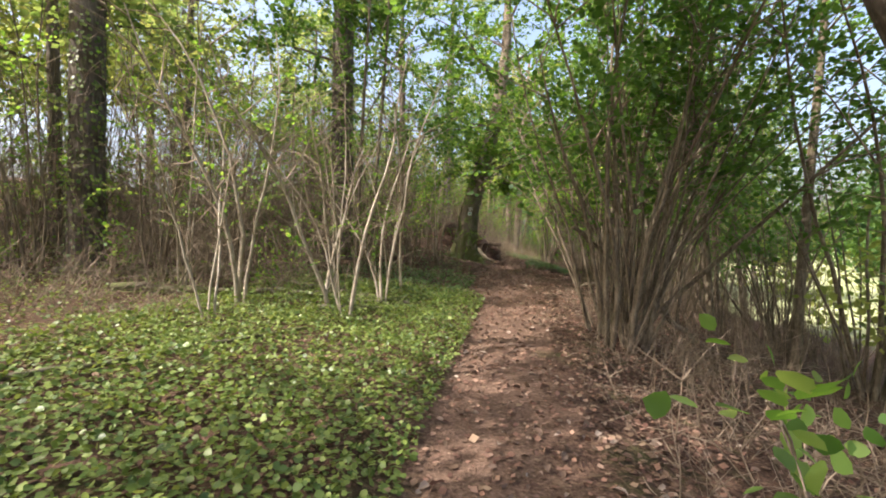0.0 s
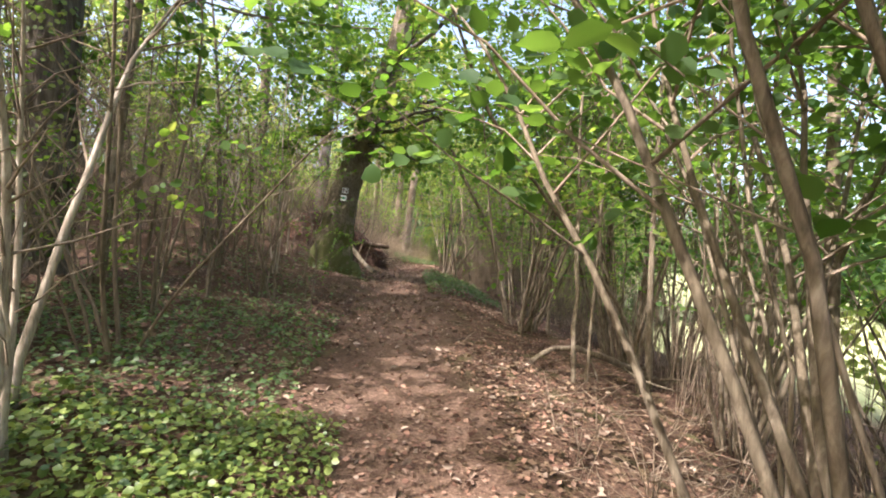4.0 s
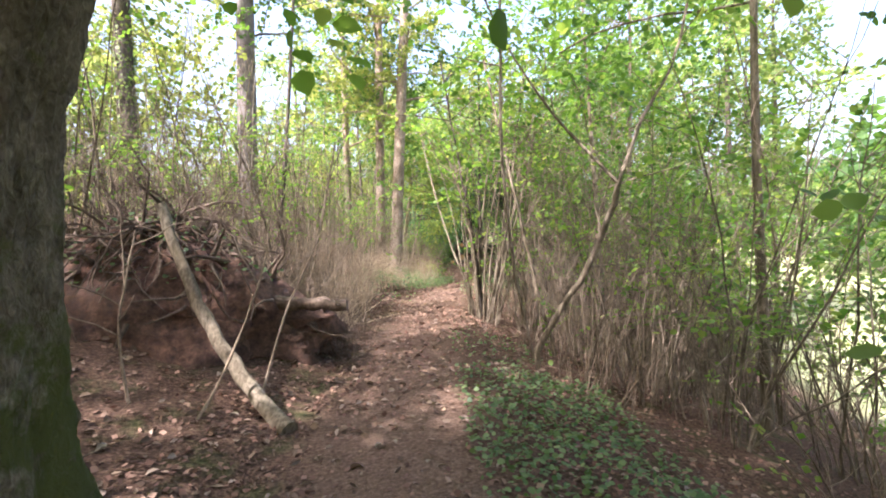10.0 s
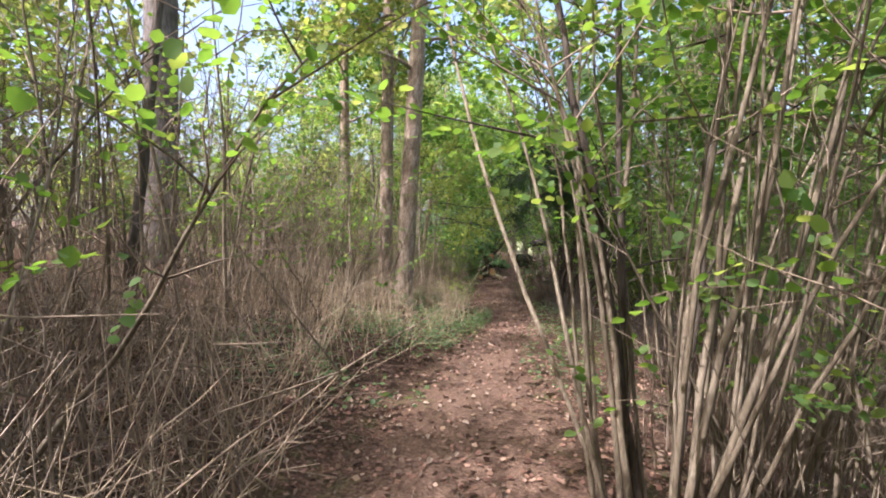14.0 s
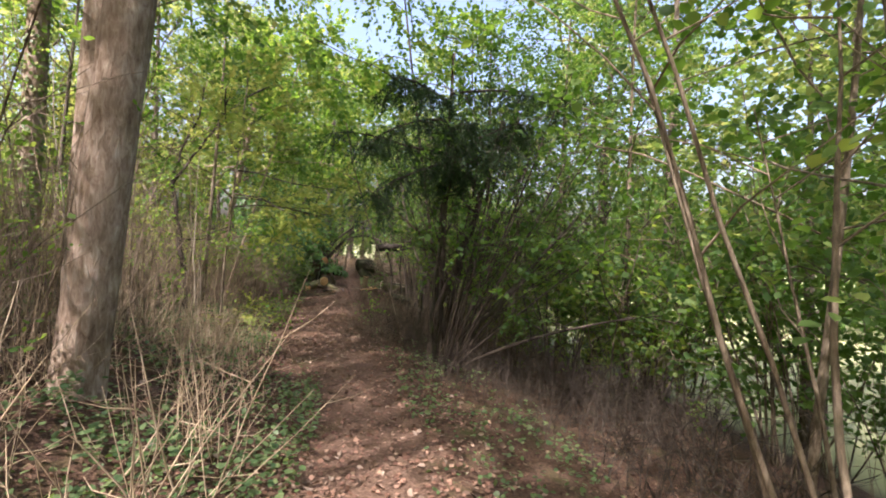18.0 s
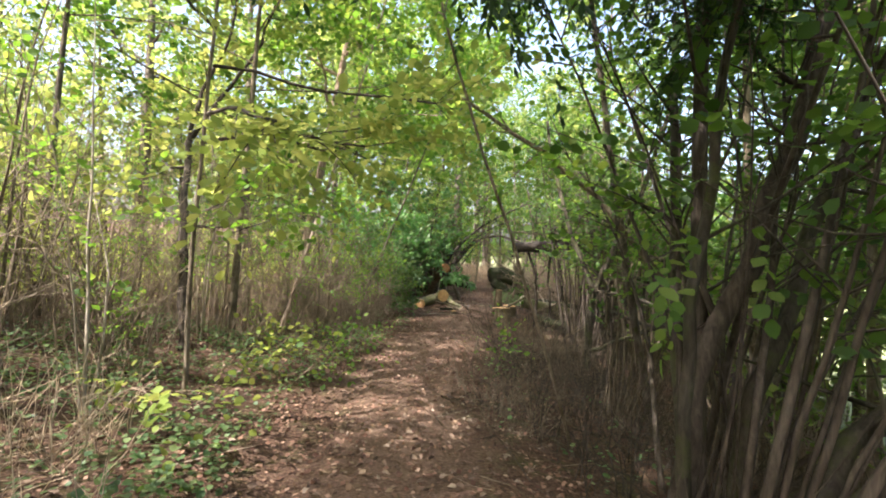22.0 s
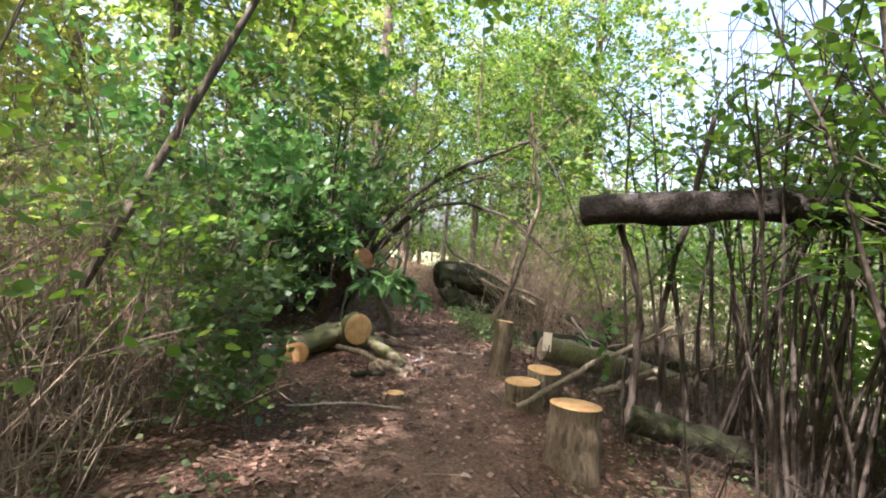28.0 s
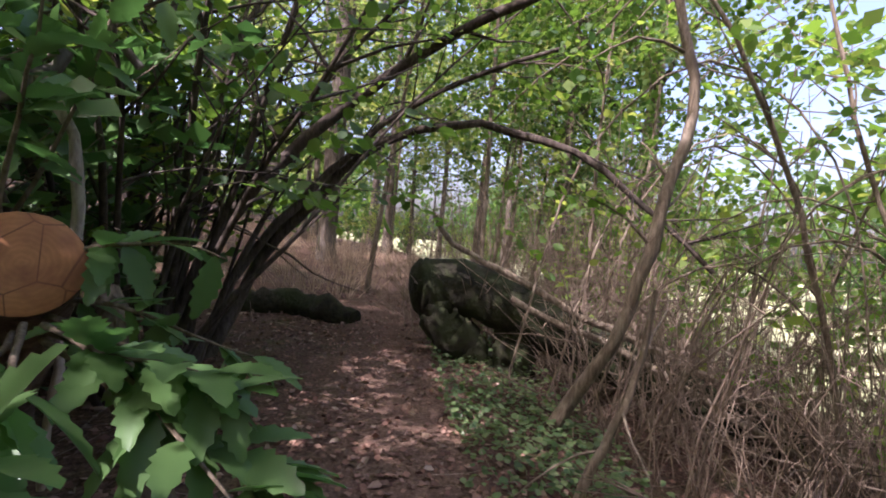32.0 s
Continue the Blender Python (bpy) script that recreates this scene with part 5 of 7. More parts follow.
def needle_bough(root, p, d, L, seed, drop=0.5):
    """A drooping dark bough with hanging fringes."""
    rng = np.random.default_rng(seed)
    line = wander(rng, p, d, L, 9, 0.07, -0.05)
    b = Buf()
    tube(b, line, np.linspace(0.035, 0.008, 9), 6)
    bough = part("bough", b.mesh("bough", M["dark_bark"]), root)
    nb, starts, dirs = Buf(), [], []
    for k in range(70):
        i = rng.integers(1, 9)
        t = wander(rng, line[i] + rng.normal(0, 0.04, 3), rng.normal(0, 1, 3) * (1, 1, 0.2) + (0, 0, -drop), rng.uniform(0.25, 0.75), 4, 0.2, -0.15)
        tube(nb, t, (0.005, 0.004, 0.003, 0.002), 3)
        starts += [t[0], t[1], t[2]]
        dirs += [t[1] - t[0], t[2] - t[1], t[3] - t[2]]
    tagged(part("twig_growth", nb.mesh("twig_growth", M["dark_bark"]), bough), kind="stuff")
    fb = Buf()
    sprays(fb, rng, starts, dirs, 22, 0.28, 0.05, LANCE, LEAF_Q, 0.9, 0.4)
    tagged(part("foliage", fb.mesh("foliage", M["dark_leaf"]), bough), kind="stuff")


CONIFER = (10.9, 35.8)
conifer = thing("conifer", "slim dark conifer with drooping boughs among the bush", "tree")
for k, (z, d, L) in enumerate([(4.3, (-0.9, -0.7, 0.05), 3.0), (4.9, (-0.3, -0.95, 0.2), 2.2), (5.3, (-0.95, -0.2, 0.0), 2.4), (4.0, (-0.2, -1.0, 0.5), 2.4), (5.6, (-0.8, -0.8, -0.1), 3.4), (5.9, (0.5, -1.0, 0.0), 2.6), (4.6, (-1.0, 0.3, 0.1), 2.4), (4.5, (0.4, -0.9, 0.4), 2.0), (5.0, (0.9, -0.4, 0.3), 2.2), (3.6, (-0.5, -0.8, 0.6), 1.8)]):
    needle_bough(conifer, (CONIFER[0], CONIFER[1], z - 0.2), d, L, 500 + k)
big_trunk(conifer, [(10.75, 35.5, gz(10.75, 35.5) - 0.2), (10.85, 35.7, 3.0), (10.95, 35.85, 6.6)], [0.06, 0.05, 0.02], "dark_bark", 9, 0.1, 12, 16)

# leaning stems that cross the view
lean = pole("leaning_sapling", "slim bare stem leaning across the path edge", [(4.02, 11.22, 1.5), (3.4, 11.05, 2.11), (2.9, 10.91, 2.55), (2.5, 10.8, 2.91), (2.0, 10.7, 3.5), (1.5, 10.5, 4.6)], 0.023, 0.016, "hazel_bark", 1, group="leaning stems", twigs=4, leafy=1)
pole("leaning_sapling", "lower end of a slim leaning stem rooted on the slope", [(4.9, 11.5, gz(4.9, 11.5) - 0.1), (4.5, 11.36, 1.0), (4.02, 11.22, 1.5)], 0.026, 0.023, "hazel_bark", 2, into=lean)
pole("hazel_sapling", "stout brown hazel stem with forked top", [(3.66, 11.15, gz(3.66, 11.15) - 0.1), (3.71, 11.28, 0.67), (3.93, 11.78, 2.15), (4.08, 12.13, 3.17), (4.2, 12.4, 5.0)], 0.032, 0.02, "hazel_bark", 3, group="leaning stems", twigs=6, leafy=1)
pole("hazel_sapling", "slim brown hazel stem", [(3.85, 11.2, gz(3.85, 11.2) - 0.1), (3.95, 11.3, 1.2), (4.15, 11.6, 2.6), (4.5, 11.9, 4.8)], 0.022, 0.014, "hazel_bark", 4, group="leaning stems", twigs=5, leafy=1)
pole("low_branch", "crooked dead branch lying low on the slope", [(3.2, 11.4, 0.45), (3.5, 11.5, 0.62), (4.0, 11.6, 0.6), (4.7, 11.7, 0.35), (5.6, 11.9, 0.0)], 0.035, 0.05, "hazel_bark", 5, twigs=5)
pole("leaning_sapling", "slim brown stem leaning over the slope", [(4.35, 15.0, gz(4.35, 15.0) - 0.1), (4.23, 15.35, 1.36), (4.13, 15.72, 2.15), (3.43, 16.15, 3.57), (2.9, 16.4, 4.7)], 0.048, 0.026, "hazel_bark", 6, group="leaning stems", twigs=6, leafy=1)
fork = pole("forked_shrub", "thin forked shrub with crooked dark stem", [(4.75, 20.4, gz(4.75, 20.4) - 0.1), (4.62, 20.2, 1.0), (5.2, 19.9, 2.0), (5.27, 19.5, 2.83)], 0.035, 0.028, "hazel_bark", 8, "shrub", twigs=3)
pole("forked_shrub", "upper arm of a thin forked shrub", [(5.27, 19.5, 2.83), (5.6, 19.55, 3.5), (6.11, 19.67, 4.1), (6.4, 19.7, 5.0)], 0.024, 0.012, "hazel_bark", 9, "shrub", twigs=5, leafy=1, into=fork)
pole("forked_shrub", "upper arm of a thin forked shrub", [(5.27, 19.5, 2.83), (4.9, 19.8, 3.4), (4.43, 20.1, 4.22), (4.1, 20.2, 5.0)], 0.02, 0.01, "hazel_bark", 10, "shrub", twigs=5, leafy=1, into=fork)
pole("hazel_sapling", "stout upright brown stem close to the path", [(4.9, 20.75, gz(4.9, 20.75) - 0.1), (4.62, 20.65, 1.7), (4.5, 20.6, 2.4), (4.45, 20.6, 3.6), (4.5, 20.6, 5.5)], 0.024, 0.017, "hazel_bark", 11, group="leaning stems", twigs=5, leafy=1, crook=0.2)
pole("leaning_sapling", "smooth grey-brown stem leaning beside the path", [(5.35, 24.3, gz(5.35, 24.3) - 0.1), (5.1, 24.75, 1.75), (4.95, 24.95, 2.27), (4.93, 25.13, 2.56), (4.88, 25.41, 3.0), (4.8, 25.8, 3.8), (4.7, 26.3, 5.0)], 0.021, 0.015, "hazel_bark", 12, group="leaning stems", twigs=5, leafy=1, crook=0.15, from_=0.7)
pole("leaning_sapling", "thin crooked dark stem leaning beside the path", [(10.9, 37.2, gz(10.9, 37.2) - 0.15), (10.3, 37.2, 1.5), (9.8, 37.2, 2.75), (9.35, 37.2, 3.9), (9.1, 37.2, 5.0)], 0.02, 0.012, "hazel_bark", 13, group="leaning stems", twigs=7, leafy=0.4)
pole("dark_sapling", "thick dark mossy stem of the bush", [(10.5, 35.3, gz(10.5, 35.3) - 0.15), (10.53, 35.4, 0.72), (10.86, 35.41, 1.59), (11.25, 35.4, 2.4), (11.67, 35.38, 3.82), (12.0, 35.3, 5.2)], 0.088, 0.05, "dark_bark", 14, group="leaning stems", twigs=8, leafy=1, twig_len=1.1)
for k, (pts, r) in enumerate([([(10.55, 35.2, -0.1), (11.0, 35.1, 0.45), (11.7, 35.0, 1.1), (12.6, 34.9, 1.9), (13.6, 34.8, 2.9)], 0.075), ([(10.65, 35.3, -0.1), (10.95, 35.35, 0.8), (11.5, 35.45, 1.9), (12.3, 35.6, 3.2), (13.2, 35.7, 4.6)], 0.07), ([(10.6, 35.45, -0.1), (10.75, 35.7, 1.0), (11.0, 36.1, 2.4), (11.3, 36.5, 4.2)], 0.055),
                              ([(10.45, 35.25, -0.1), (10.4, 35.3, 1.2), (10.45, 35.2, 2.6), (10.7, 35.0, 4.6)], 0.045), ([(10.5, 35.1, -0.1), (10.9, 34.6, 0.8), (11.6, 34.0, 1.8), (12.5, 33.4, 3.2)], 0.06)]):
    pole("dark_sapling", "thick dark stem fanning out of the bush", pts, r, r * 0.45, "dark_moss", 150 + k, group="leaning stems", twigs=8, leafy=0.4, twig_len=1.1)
pole("leaning_sapling", "long grey stem arching over the slope", [(12.9, 37.0, gz(12.9, 37.0) - 0.1), (12.5, 37.4, 1.2), (12.03, 37.81, 2.07), (11.57, 38.35, 2.95), (10.79, 38.79, 3.56), (9.9, 39.0, 4.1)], 0.045, 0.025, "hazel_bark", 15, group="leaning stems", twigs=7, leafy=1, leaf_size=0.1)
dark = pole("dark_sapling", "small black-stemmed tree forking low", [(6.35, 40.6, gz(6.35, 40.6) - 0.1), (6.3, 40.8, 1.6), (6.1, 41.4, 2.8), (6.0, 42.0, 3.7)], 0.07, 0.055, "dark_bark", 16, "tree", twigs=3)
pole("dark_sapling", "black upper stem of a small forked tree", [(6.0, 42.0, 3.65), (6.5, 42.0, 4.5), (7.1, 42.1, 5.6), (7.4, 42.1, 6.6)], 0.045, 0.02, "dark_bark", 17, "tree", twigs=8, leafy=1, into=dark, leaf="yellow_leaf", leaf_size=0.12)
pole("dark_sapling", "black upper stem of a small forked tree", [(6.0, 42.0, 3.65), (6.15, 42.0, 4.6), (6.6, 42.1, 5.6), (6.7, 42.1, 6.6)], 0.04, 0.02, "dark_bark", 18, "tree", twigs=8, leafy=1, into=dark, leaf="yellow_leaf", leaf_size=0.12)

# bare sunlit saplings beside the first stretch
for k, (x, y, s, t) in enumerate([(-1.0, 7.3, 0.8, 0.3), (-0.85, 8.75, 0.7, 2.0), (-1.8, 7.7, 0.95, 4.0), (-2.83, 6.45, 1.0, 1.0), (-1.16, 9.3, 0.9, 5.0), (-1.54, 6.6, 0.9, 0.7), (-1.25, 6.1, 0.8, 2.9), (-3.9, 7.0, 1.05, 3.5), (-2.7, 5.4, 0.85, 4.4)]):
    put(hazel(400 + k, 3, 4.8, 0.12, 0.1, 0.027, 0.03, 0.2, 16, 0.07, True, "pale_bark", bend=0.08, name="bare_sapling", label="pale bare sapling with crooked dry twigs in the sun", group="bare saplings in the ivy"), x, y, t, s)
for k, (x, y, s) in enumerate([(-0.92, 13.2, 0.9), (0.0, 13.1, 0.75), (0.42, 13.4, 0.6), (-0.2, 13.4, 0.8), (-0.95, 17.2, 0.9), (2.04, 23.3, 0.8), (1.7, 22.9, 0.9), (3.4, 27.2, 0.6), (3.46, 27.9, 0.8), (3.0, 30.9, 0.8), (9.9, 47.9, 0.9), (10.4, 47.6, 0.8), (6.5, 44.1, 0.9)]):
    put(hazel(420 + k, 3, 4.6, 0.2, 0.08, 0.018, 0.3, 0.3, 9, 0.075, True, "hazel_bark", bend=0.1, name="bare_sapling", label="thin brown sapling with crooked twigs and few leaves", group="thin saplings at the path"), x, y, k * 1.1, s)

# fallen wood in the ivy
for k, (a, b_, r) in enumerate([((-2.9, 8.3), (-0.55, 7.6), 0.05), ((-1.85, 6.3), (-0.8, 6.8), 0.045), ((-2.6, 7.4), (-0.6, 7.15), 0.04), ((-4.6, 6.5), (-2.2, 7.5), 0.06), ((-3.3, 3.0), (-1.5, 5.2), 0.03), ((-6.0, 7.2), (-3.4, 8.6), 0.07), ((-2.1, 7.55), (-0.6, 7.62), 0.05)]):
    pts = [(a[0] + (b_[0] - a[0]) * f, a[1] + (b_[1] - a[1]) * f, gz(a[0] + (b_[0] - a[0]) * f, a[1] + (b_[1] - a[1]) * f) + r * 0.9 + 0.03) for f in (0, 0.35, 0.7, 1)]
    pole("fallen_branch", "mossy fallen branch lying in the ivy", pts, r, r * 0.7, "log_bark", 30 + k, "branch", "fallen branches", twigs=2, twig_len=0.5)
pole("broken_branch", "broken grey branch wedged in the hazel stool", [(1.86, 6.7, 1.76), (2.3, 6.9, 1.45), (2.9, 6.9, 0.85), (3.6, 6.7, 0.1)], 0.03, 0.045, "hazel_bark", 38, "branch")
pole("leafy_sprig", "young leafy sprig with round green leaves beside the path", [(1.35, 1.75, gz(1.35, 1.75) - 0.05), (1.28, 1.65, 0.5), (1.15, 1.55, 0.85), (1.0, 1.45, 0.98)], 0.008, 0.004, "twig", 39, "shrub", twigs=5, leafy=1, leaf_size=0.09, twig_len=0.3, per=5)


# ---------------------------------------------------------------- the uprooted stool with its leaning log
def root_mound():
    root = thing("root_mound", "upturned root plate of reddish soil with tangled dead roots", "root plate")
    rng = np.random.default_rng(3)
    n, m = 44, 24
    a = np.linspace(0, 2 * math.pi, n, endpoint=False)
    f = np.linspace(0, 1, m)
    A, F = np.meshgrid(a, f, indexing="ij")
    prof = np.cos(F * math.pi / 2) ** 0.62
    R = prof * (1 + 0.13 * np.sin(3 * A + 5 * F) + 0.09 * np.sin(7 * A - 9 * F) + 0.06 * np.sin(13 * A + 11 * F) + rng.normal(0, 0.035, A.shape))
    x = 0.75 + 1.6 * R * np.cos(A)
    y = 21.1 + 1.0 * R * np.sin(A)
    tall = 1.75 - 0.45 * np.cos(A) * prof
    z = gz(0.9, 20.6) - 0.5 + tall * F ** 0.85 + rng.normal(0, 0.035, A.shape)
    v = np.stack([x, y, z], -1).reshape(-1, 3)
    i, j = np.meshgrid(np.arange(n), np.arange(m - 1), indexing="ij")
    k = (i + 1) % n
    b = Buf()
    b.add(v, np.stack([i * m + j, k * m + j, k * m + j + 1, i * m + j + 1], -1).reshape(-1, 4))
    part("soil", b.mesh("soil", M["red_soil"]), root, "crumbling reddish soil")
    front = v[(v[:, 1] < 21.2) & (v[:, 2] > gz(0.9, 20.6) + 0.1)]
    high = front[front[:, 2] > gz(0.9, 20.6) + 0.75]
    for q in range(190):
        hang = q >= 70
        p = high[rng.integers(0, len(high))] if hang else front[rng.integers(0, len(front))]
        out = unit(p - np.array([0.75, 21.5, 1.6]))
        if hang:
            t = wander(rng, p - 0.08 * out, out * 0.9 + rng.normal(0, 0.45, 3), rng.uniform(0.4, 1.25), 7, 0.24, -0.32)
        else:
            t = wander(rng, p - 0.1 * out, out + rng.normal(0, 0.7, 3), rng.uniform(0.35, 1.1), 7, 0.3, -0.05)
        b = Buf()
        tube(b, t, np.linspace(rng.uniform(0.008, 0.026) * (1 if hang else 1.4), 0.004, 7), 5)
        part("dead_root", b.mesh("dead_root", M["root"]), root)
    top = front[front[:, 2] > gz(0.9, 20.6) + 0.6]
    p = top[rng.integers(0, len(top), 420)] + rng.normal(0, 0.06, (420, 3)) + (0, 0, 0.04)
    b = Buf()
    leaves(b, p, rng.normal(0, 1, (420, 3)) * (1, 1, 0.4), np.array([0, -0.4, 1.0]) + rng.normal(0, 0.4, (420, 3)), rng.uniform(0.03, 0.075, 420))
    tagged(part("ivy", b.mesh("ivy", M["herb_leaf"]), root, "small green leaves growing on the soil"), kind="stuff")


m, nt, bsdf, _ = material("red_soil")
tc = nt.nodes.new("ShaderNodeTexCoord")
nz = node(nt, "ShaderNodeTexNoise", Scale=9.0, Detail=8.0, Roughness=0.7)
nt.links.new(tc.outputs["Object"], nz.inputs["Vector"])
nt.links.new(ramp(nt, nz.outputs[0], [(0.32, (0.03, 0.016, 0.011)), (0.5, (0.1, 0.052, 0.032)), (0.7, (0.24, 0.13, 0.08))]), bsdf.inputs["Base Color"])
bsdf.inputs["Roughness"].default_value = 0.95
bumped(nt, bsdf, nz.outputs[0], 1.0, 0.06)
M["red_soil"] = m
root_mound()
pole("leaning_log", "bare pale grey log leaning on the root plate", [(2.0, 19.02, gz(2.0, 19.02) + 0.02), (1.87, 19.2, 0.98), (1.4, 19.7, 1.5), (0.98, 20.15, 2.3), (0.85, 20.3, 2.75)], 0.075, 0.048, "hazel_bark", 40, "log", crook=0.12, sides=12, n=20)
pole("log_stub", "rotten brown log stub jutting from the root plate", [(1.0, 20.9, 1.72), (1.75, 20.7, 1.7), (2.55, 20.5, 1.64)], 0.085, 0.06, "root", 41, "log", crook=0.15, sides=12)
for k, (x, y, s) in enumerate([(1.4, 21.9, 1.0), (2.2, 21.6, 0.9), (0.2, 21.4, 0.9), (2.3, 20.9, 0.6), (0.9, 21.3, 0.9), (2.5, 21.4, 0.8)]):
    ob = put(brush(340 + k, 40, 1.1, 0.5, 0.9, "root", "dead_brush", "tangle of dead brown twigs on the root plate", "dead brush on the root plate", 3), x, y, k, s)
    ob.location.z += (0.7, 0.1, 1.0, 0.0, 1.0, 0.0)[k]
for k, p in enumerate([[(1.2, 18.9, 0.85), (1.5, 19.2, 1.3), (1.75, 19.5, 1.9), (1.9, 19.7, 2.6)], [(0.9, 19.2, 1.0), (0.75, 19.4, 1.7), (0.85, 19.6, 2.5)], [(1.7, 19.6, 0.9), (1.9, 20.0, 1.6), (2.3, 20.3, 2.4), (2.5, 20.5, 3.4)]]):
    pole("bare_shoot", "thin crooked bare shoot before the root plate", p, 0.014, 0.007, "twig", 43 + k, "shrub", "bare shoots", twigs=5, twig_len=0.5)


pole("leaning_sapling", "slim smooth brown stem leaning away from the path", [(5.62, 21.55, gz(5.62, 21.55) - 0.1), (5.53, 21.74, 1.05), (5.42, 22.2, 2.5), (5.28, 22.74, 4.17), (5.2, 23.1, 5.4)], 0.034, 0.02, "hazel_bark", 140, group="leaning stems", twigs=5, leafy=1, from_=0.6, crook=0.2)
for k, (pts, r) in enumerate([([(5.3, 23.7), (5.1, 23.9), (4.75, 24.3)], 0.034), ([(5.25, 23.8), (5.35, 24.0), (5.6, 24.4)], 0.03), ([(5.4, 23.6), (5.75, 23.7), (6.4, 23.9)], 0.028)]):
    g = gz(*pts[0])
    pole("hazel_sapling", "dark crooked hazel stem forking above the path edge", [(*pts[0], g - 0.1), (*pts[1], g + 2.0), (*pts[2], g + 5.0)], r, r * 0.5, "dark_bark", 144 + k, group="leaning stems", twigs=9, leafy=1, twig_len=1.0, leaf_size=0.1)


# ---------------------------------------------------------------- the felled wood at the end of the walk
def felled_log():
    root = thing("felled_log", "forked mossy log with two freshly sawn orange ends", "log")
    c1, c2, j = np.array((12.42, 48.1, 0.46)), np.array((11.64, 48.03, 0.18)), np.array((12.5, 48.75, 0.3))
    me, q2 = limb_mesh("trunk", [c2, (11.71, 48.28, 0.19), (11.98, 48.5, 0.25), (12.4, 48.72, 0.3), (12.8, 49.0, 0.24), (13.0, 49.5, 0.16)], 0.15, 0.17, "log_bark", 1, 18, 16, 0.08, False)
    part("trunk", me, root)
    me, q1 = limb_mesh("fork", [c1, (12.43, 48.3, 0.42), (12.5, 48.6, 0.32), (12.6, 48.95, 0.25)], 0.205, 0.2, "log_bark", 2, 12, 16, 0.05, False)
    part("fork", me, root)
    cut_face(root, q1, 0.205, "cut_face", "fresh orange sawn face", 1)
    cut_face(root, q2, 0.15, "cut_face", "cracked orange sawn face", 2)
    me, _ = limb_mesh("broken_limb", [(12.5, 48.4, 0.3), (12.68, 48.0, 0.28), (12.78, 47.75, 0.16), (12.86, 47.55, 0.1)], 0.1, 0.06, "log_bark", 3, 10, 10)
    part("broken_limb", me, root)


felled_log()
BRANCHES = [("splintered grey dead branch beside the sawn log", [(12.12, 47.95, 0.27), (12.35, 47.7, 0.24), (12.6, 47.4, 0.15), (12.76, 47.15, 0.1)], 0.035, 0.05, "stump_bark"),
            ("splintered grey dead branch beside the sawn log", [(12.45, 47.55, 0.12), (12.65, 47.42, 0.13), (12.9, 47.35, 0.11)], 0.06, 0.045, "stump_bark"),
            ("short mossy branch on the forest floor", [(12.1, 47.25, 0.13), (12.3, 47.2, 0.13), (12.48, 47.2, 0.12)], 0.035, 0.03, "moss_log"),
            ("long grey dead branch behind the sawn log", [(11.3, 48.75, 0.17), (11.8, 48.8, 0.2), (12.2, 48.85, 0.18)], 0.05, 0.035, "stump_bark"),
            ("crooked brown dead branch by the path", [(12.75, 48.65, 0.16), (13.05, 48.5, 0.2), (13.3, 48.42, 0.14), (13.5, 48.3, 0.1)], 0.045, 0.03, "root"),
            ("crooked brown dead branch by the path", [(12.7, 48.95, 0.16), (13.1, 48.95, 0.24), (13.25, 48.9, 0.15), (13.45, 48.6, 0.12)], 0.04, 0.02, "root"),
            ("thin fallen branch across the slope", [(13.35, 45.85, 0.14), (13.59, 45.75, 0.3), (14.05, 45.64, 0.58), (14.51, 45.54, 0.8), (14.9, 45.4, 1.0)], 0.034, 0.02, "hazel_bark"),
            ("bark-stripped branch lying on the slope", [(14.6, 46.05, 0.12), (14.95, 45.9, 0.3), (15.35, 45.8, 0.46)], 0.05, 0.04, "hazel_bark"),
            ("thin dead branch on the felled log", [(15.6, 47.6, 0.75), (15.7, 47.3, 0.45), (15.75, 47.1, 0.2)], 0.016, 0.012, "pale_bark"),
            ("thin fallen branch across the slope", [(15.9, 46.6, 0.05), (16.6, 46.3, 0.2), (17.6, 46.2, 0.35)], 0.025, 0.015, "hazel_bark"),
            ("thin fallen branch across the slope", [(16.3, 47.5, 0.3), (17.2, 47.2, 0.5), (18.2, 47.0, 0.75)], 0.03, 0.02, "hazel_bark"),
            ("fallen stick beside the path", [(13.6, 48.6, 0.14), (14.4, 48.35, 0.12), (15.1, 48.2, 0.05)], 0.03, 0.03, "root"),
            ("fallen stick beside the path", [(13.7, 48.2, 0.12), (14.3, 47.95, 0.1)], 0.022, 0.018, "pale_bark"),
            ("dead branch propped in the thicket", [(11.3, 46.6, 0.05), (11.9, 46.4, 0.1), (12.3, 46.2, 0.08)], 0.014, 0.01, "pale_bark")]
for k, (label, pts, r0, r1, bark) in enumerate(BRANCHES):
    pole("dead_branch", label, pts, r0, r1, bark, 60 + k, "branch", "dead branches on the ground", crook=0.25, twigs=1 if k > 5 else 0, twig_len=0.35)
for k, (x, y, w, l, a, t) in enumerate([(13.0, 47.2, 0.05, 0.26, 1.4, 0.04), (13.2, 47.75, 0.04, 0.2, 1.2, 0.03), (13.05, 47.6, 0.04, 0.16, 0.4, 0.02), (12.9, 47.85, 0.035, 0.15, 2.0, 0.02)]):
    c, s = math.cos(a) * l / 2, math.sin(a) * l / 2
    z = gz(x, y) + 0.03
    pole("bark_slab", "splinter of pale bark on the ground", [(x - c, y - s, z), (x, y, z + t), (x + c, y + s, z)], w * 0.6, w * 0.4, "white_wood", 80 + k, "bark", "splinters on the ground", sides=6, n=8)


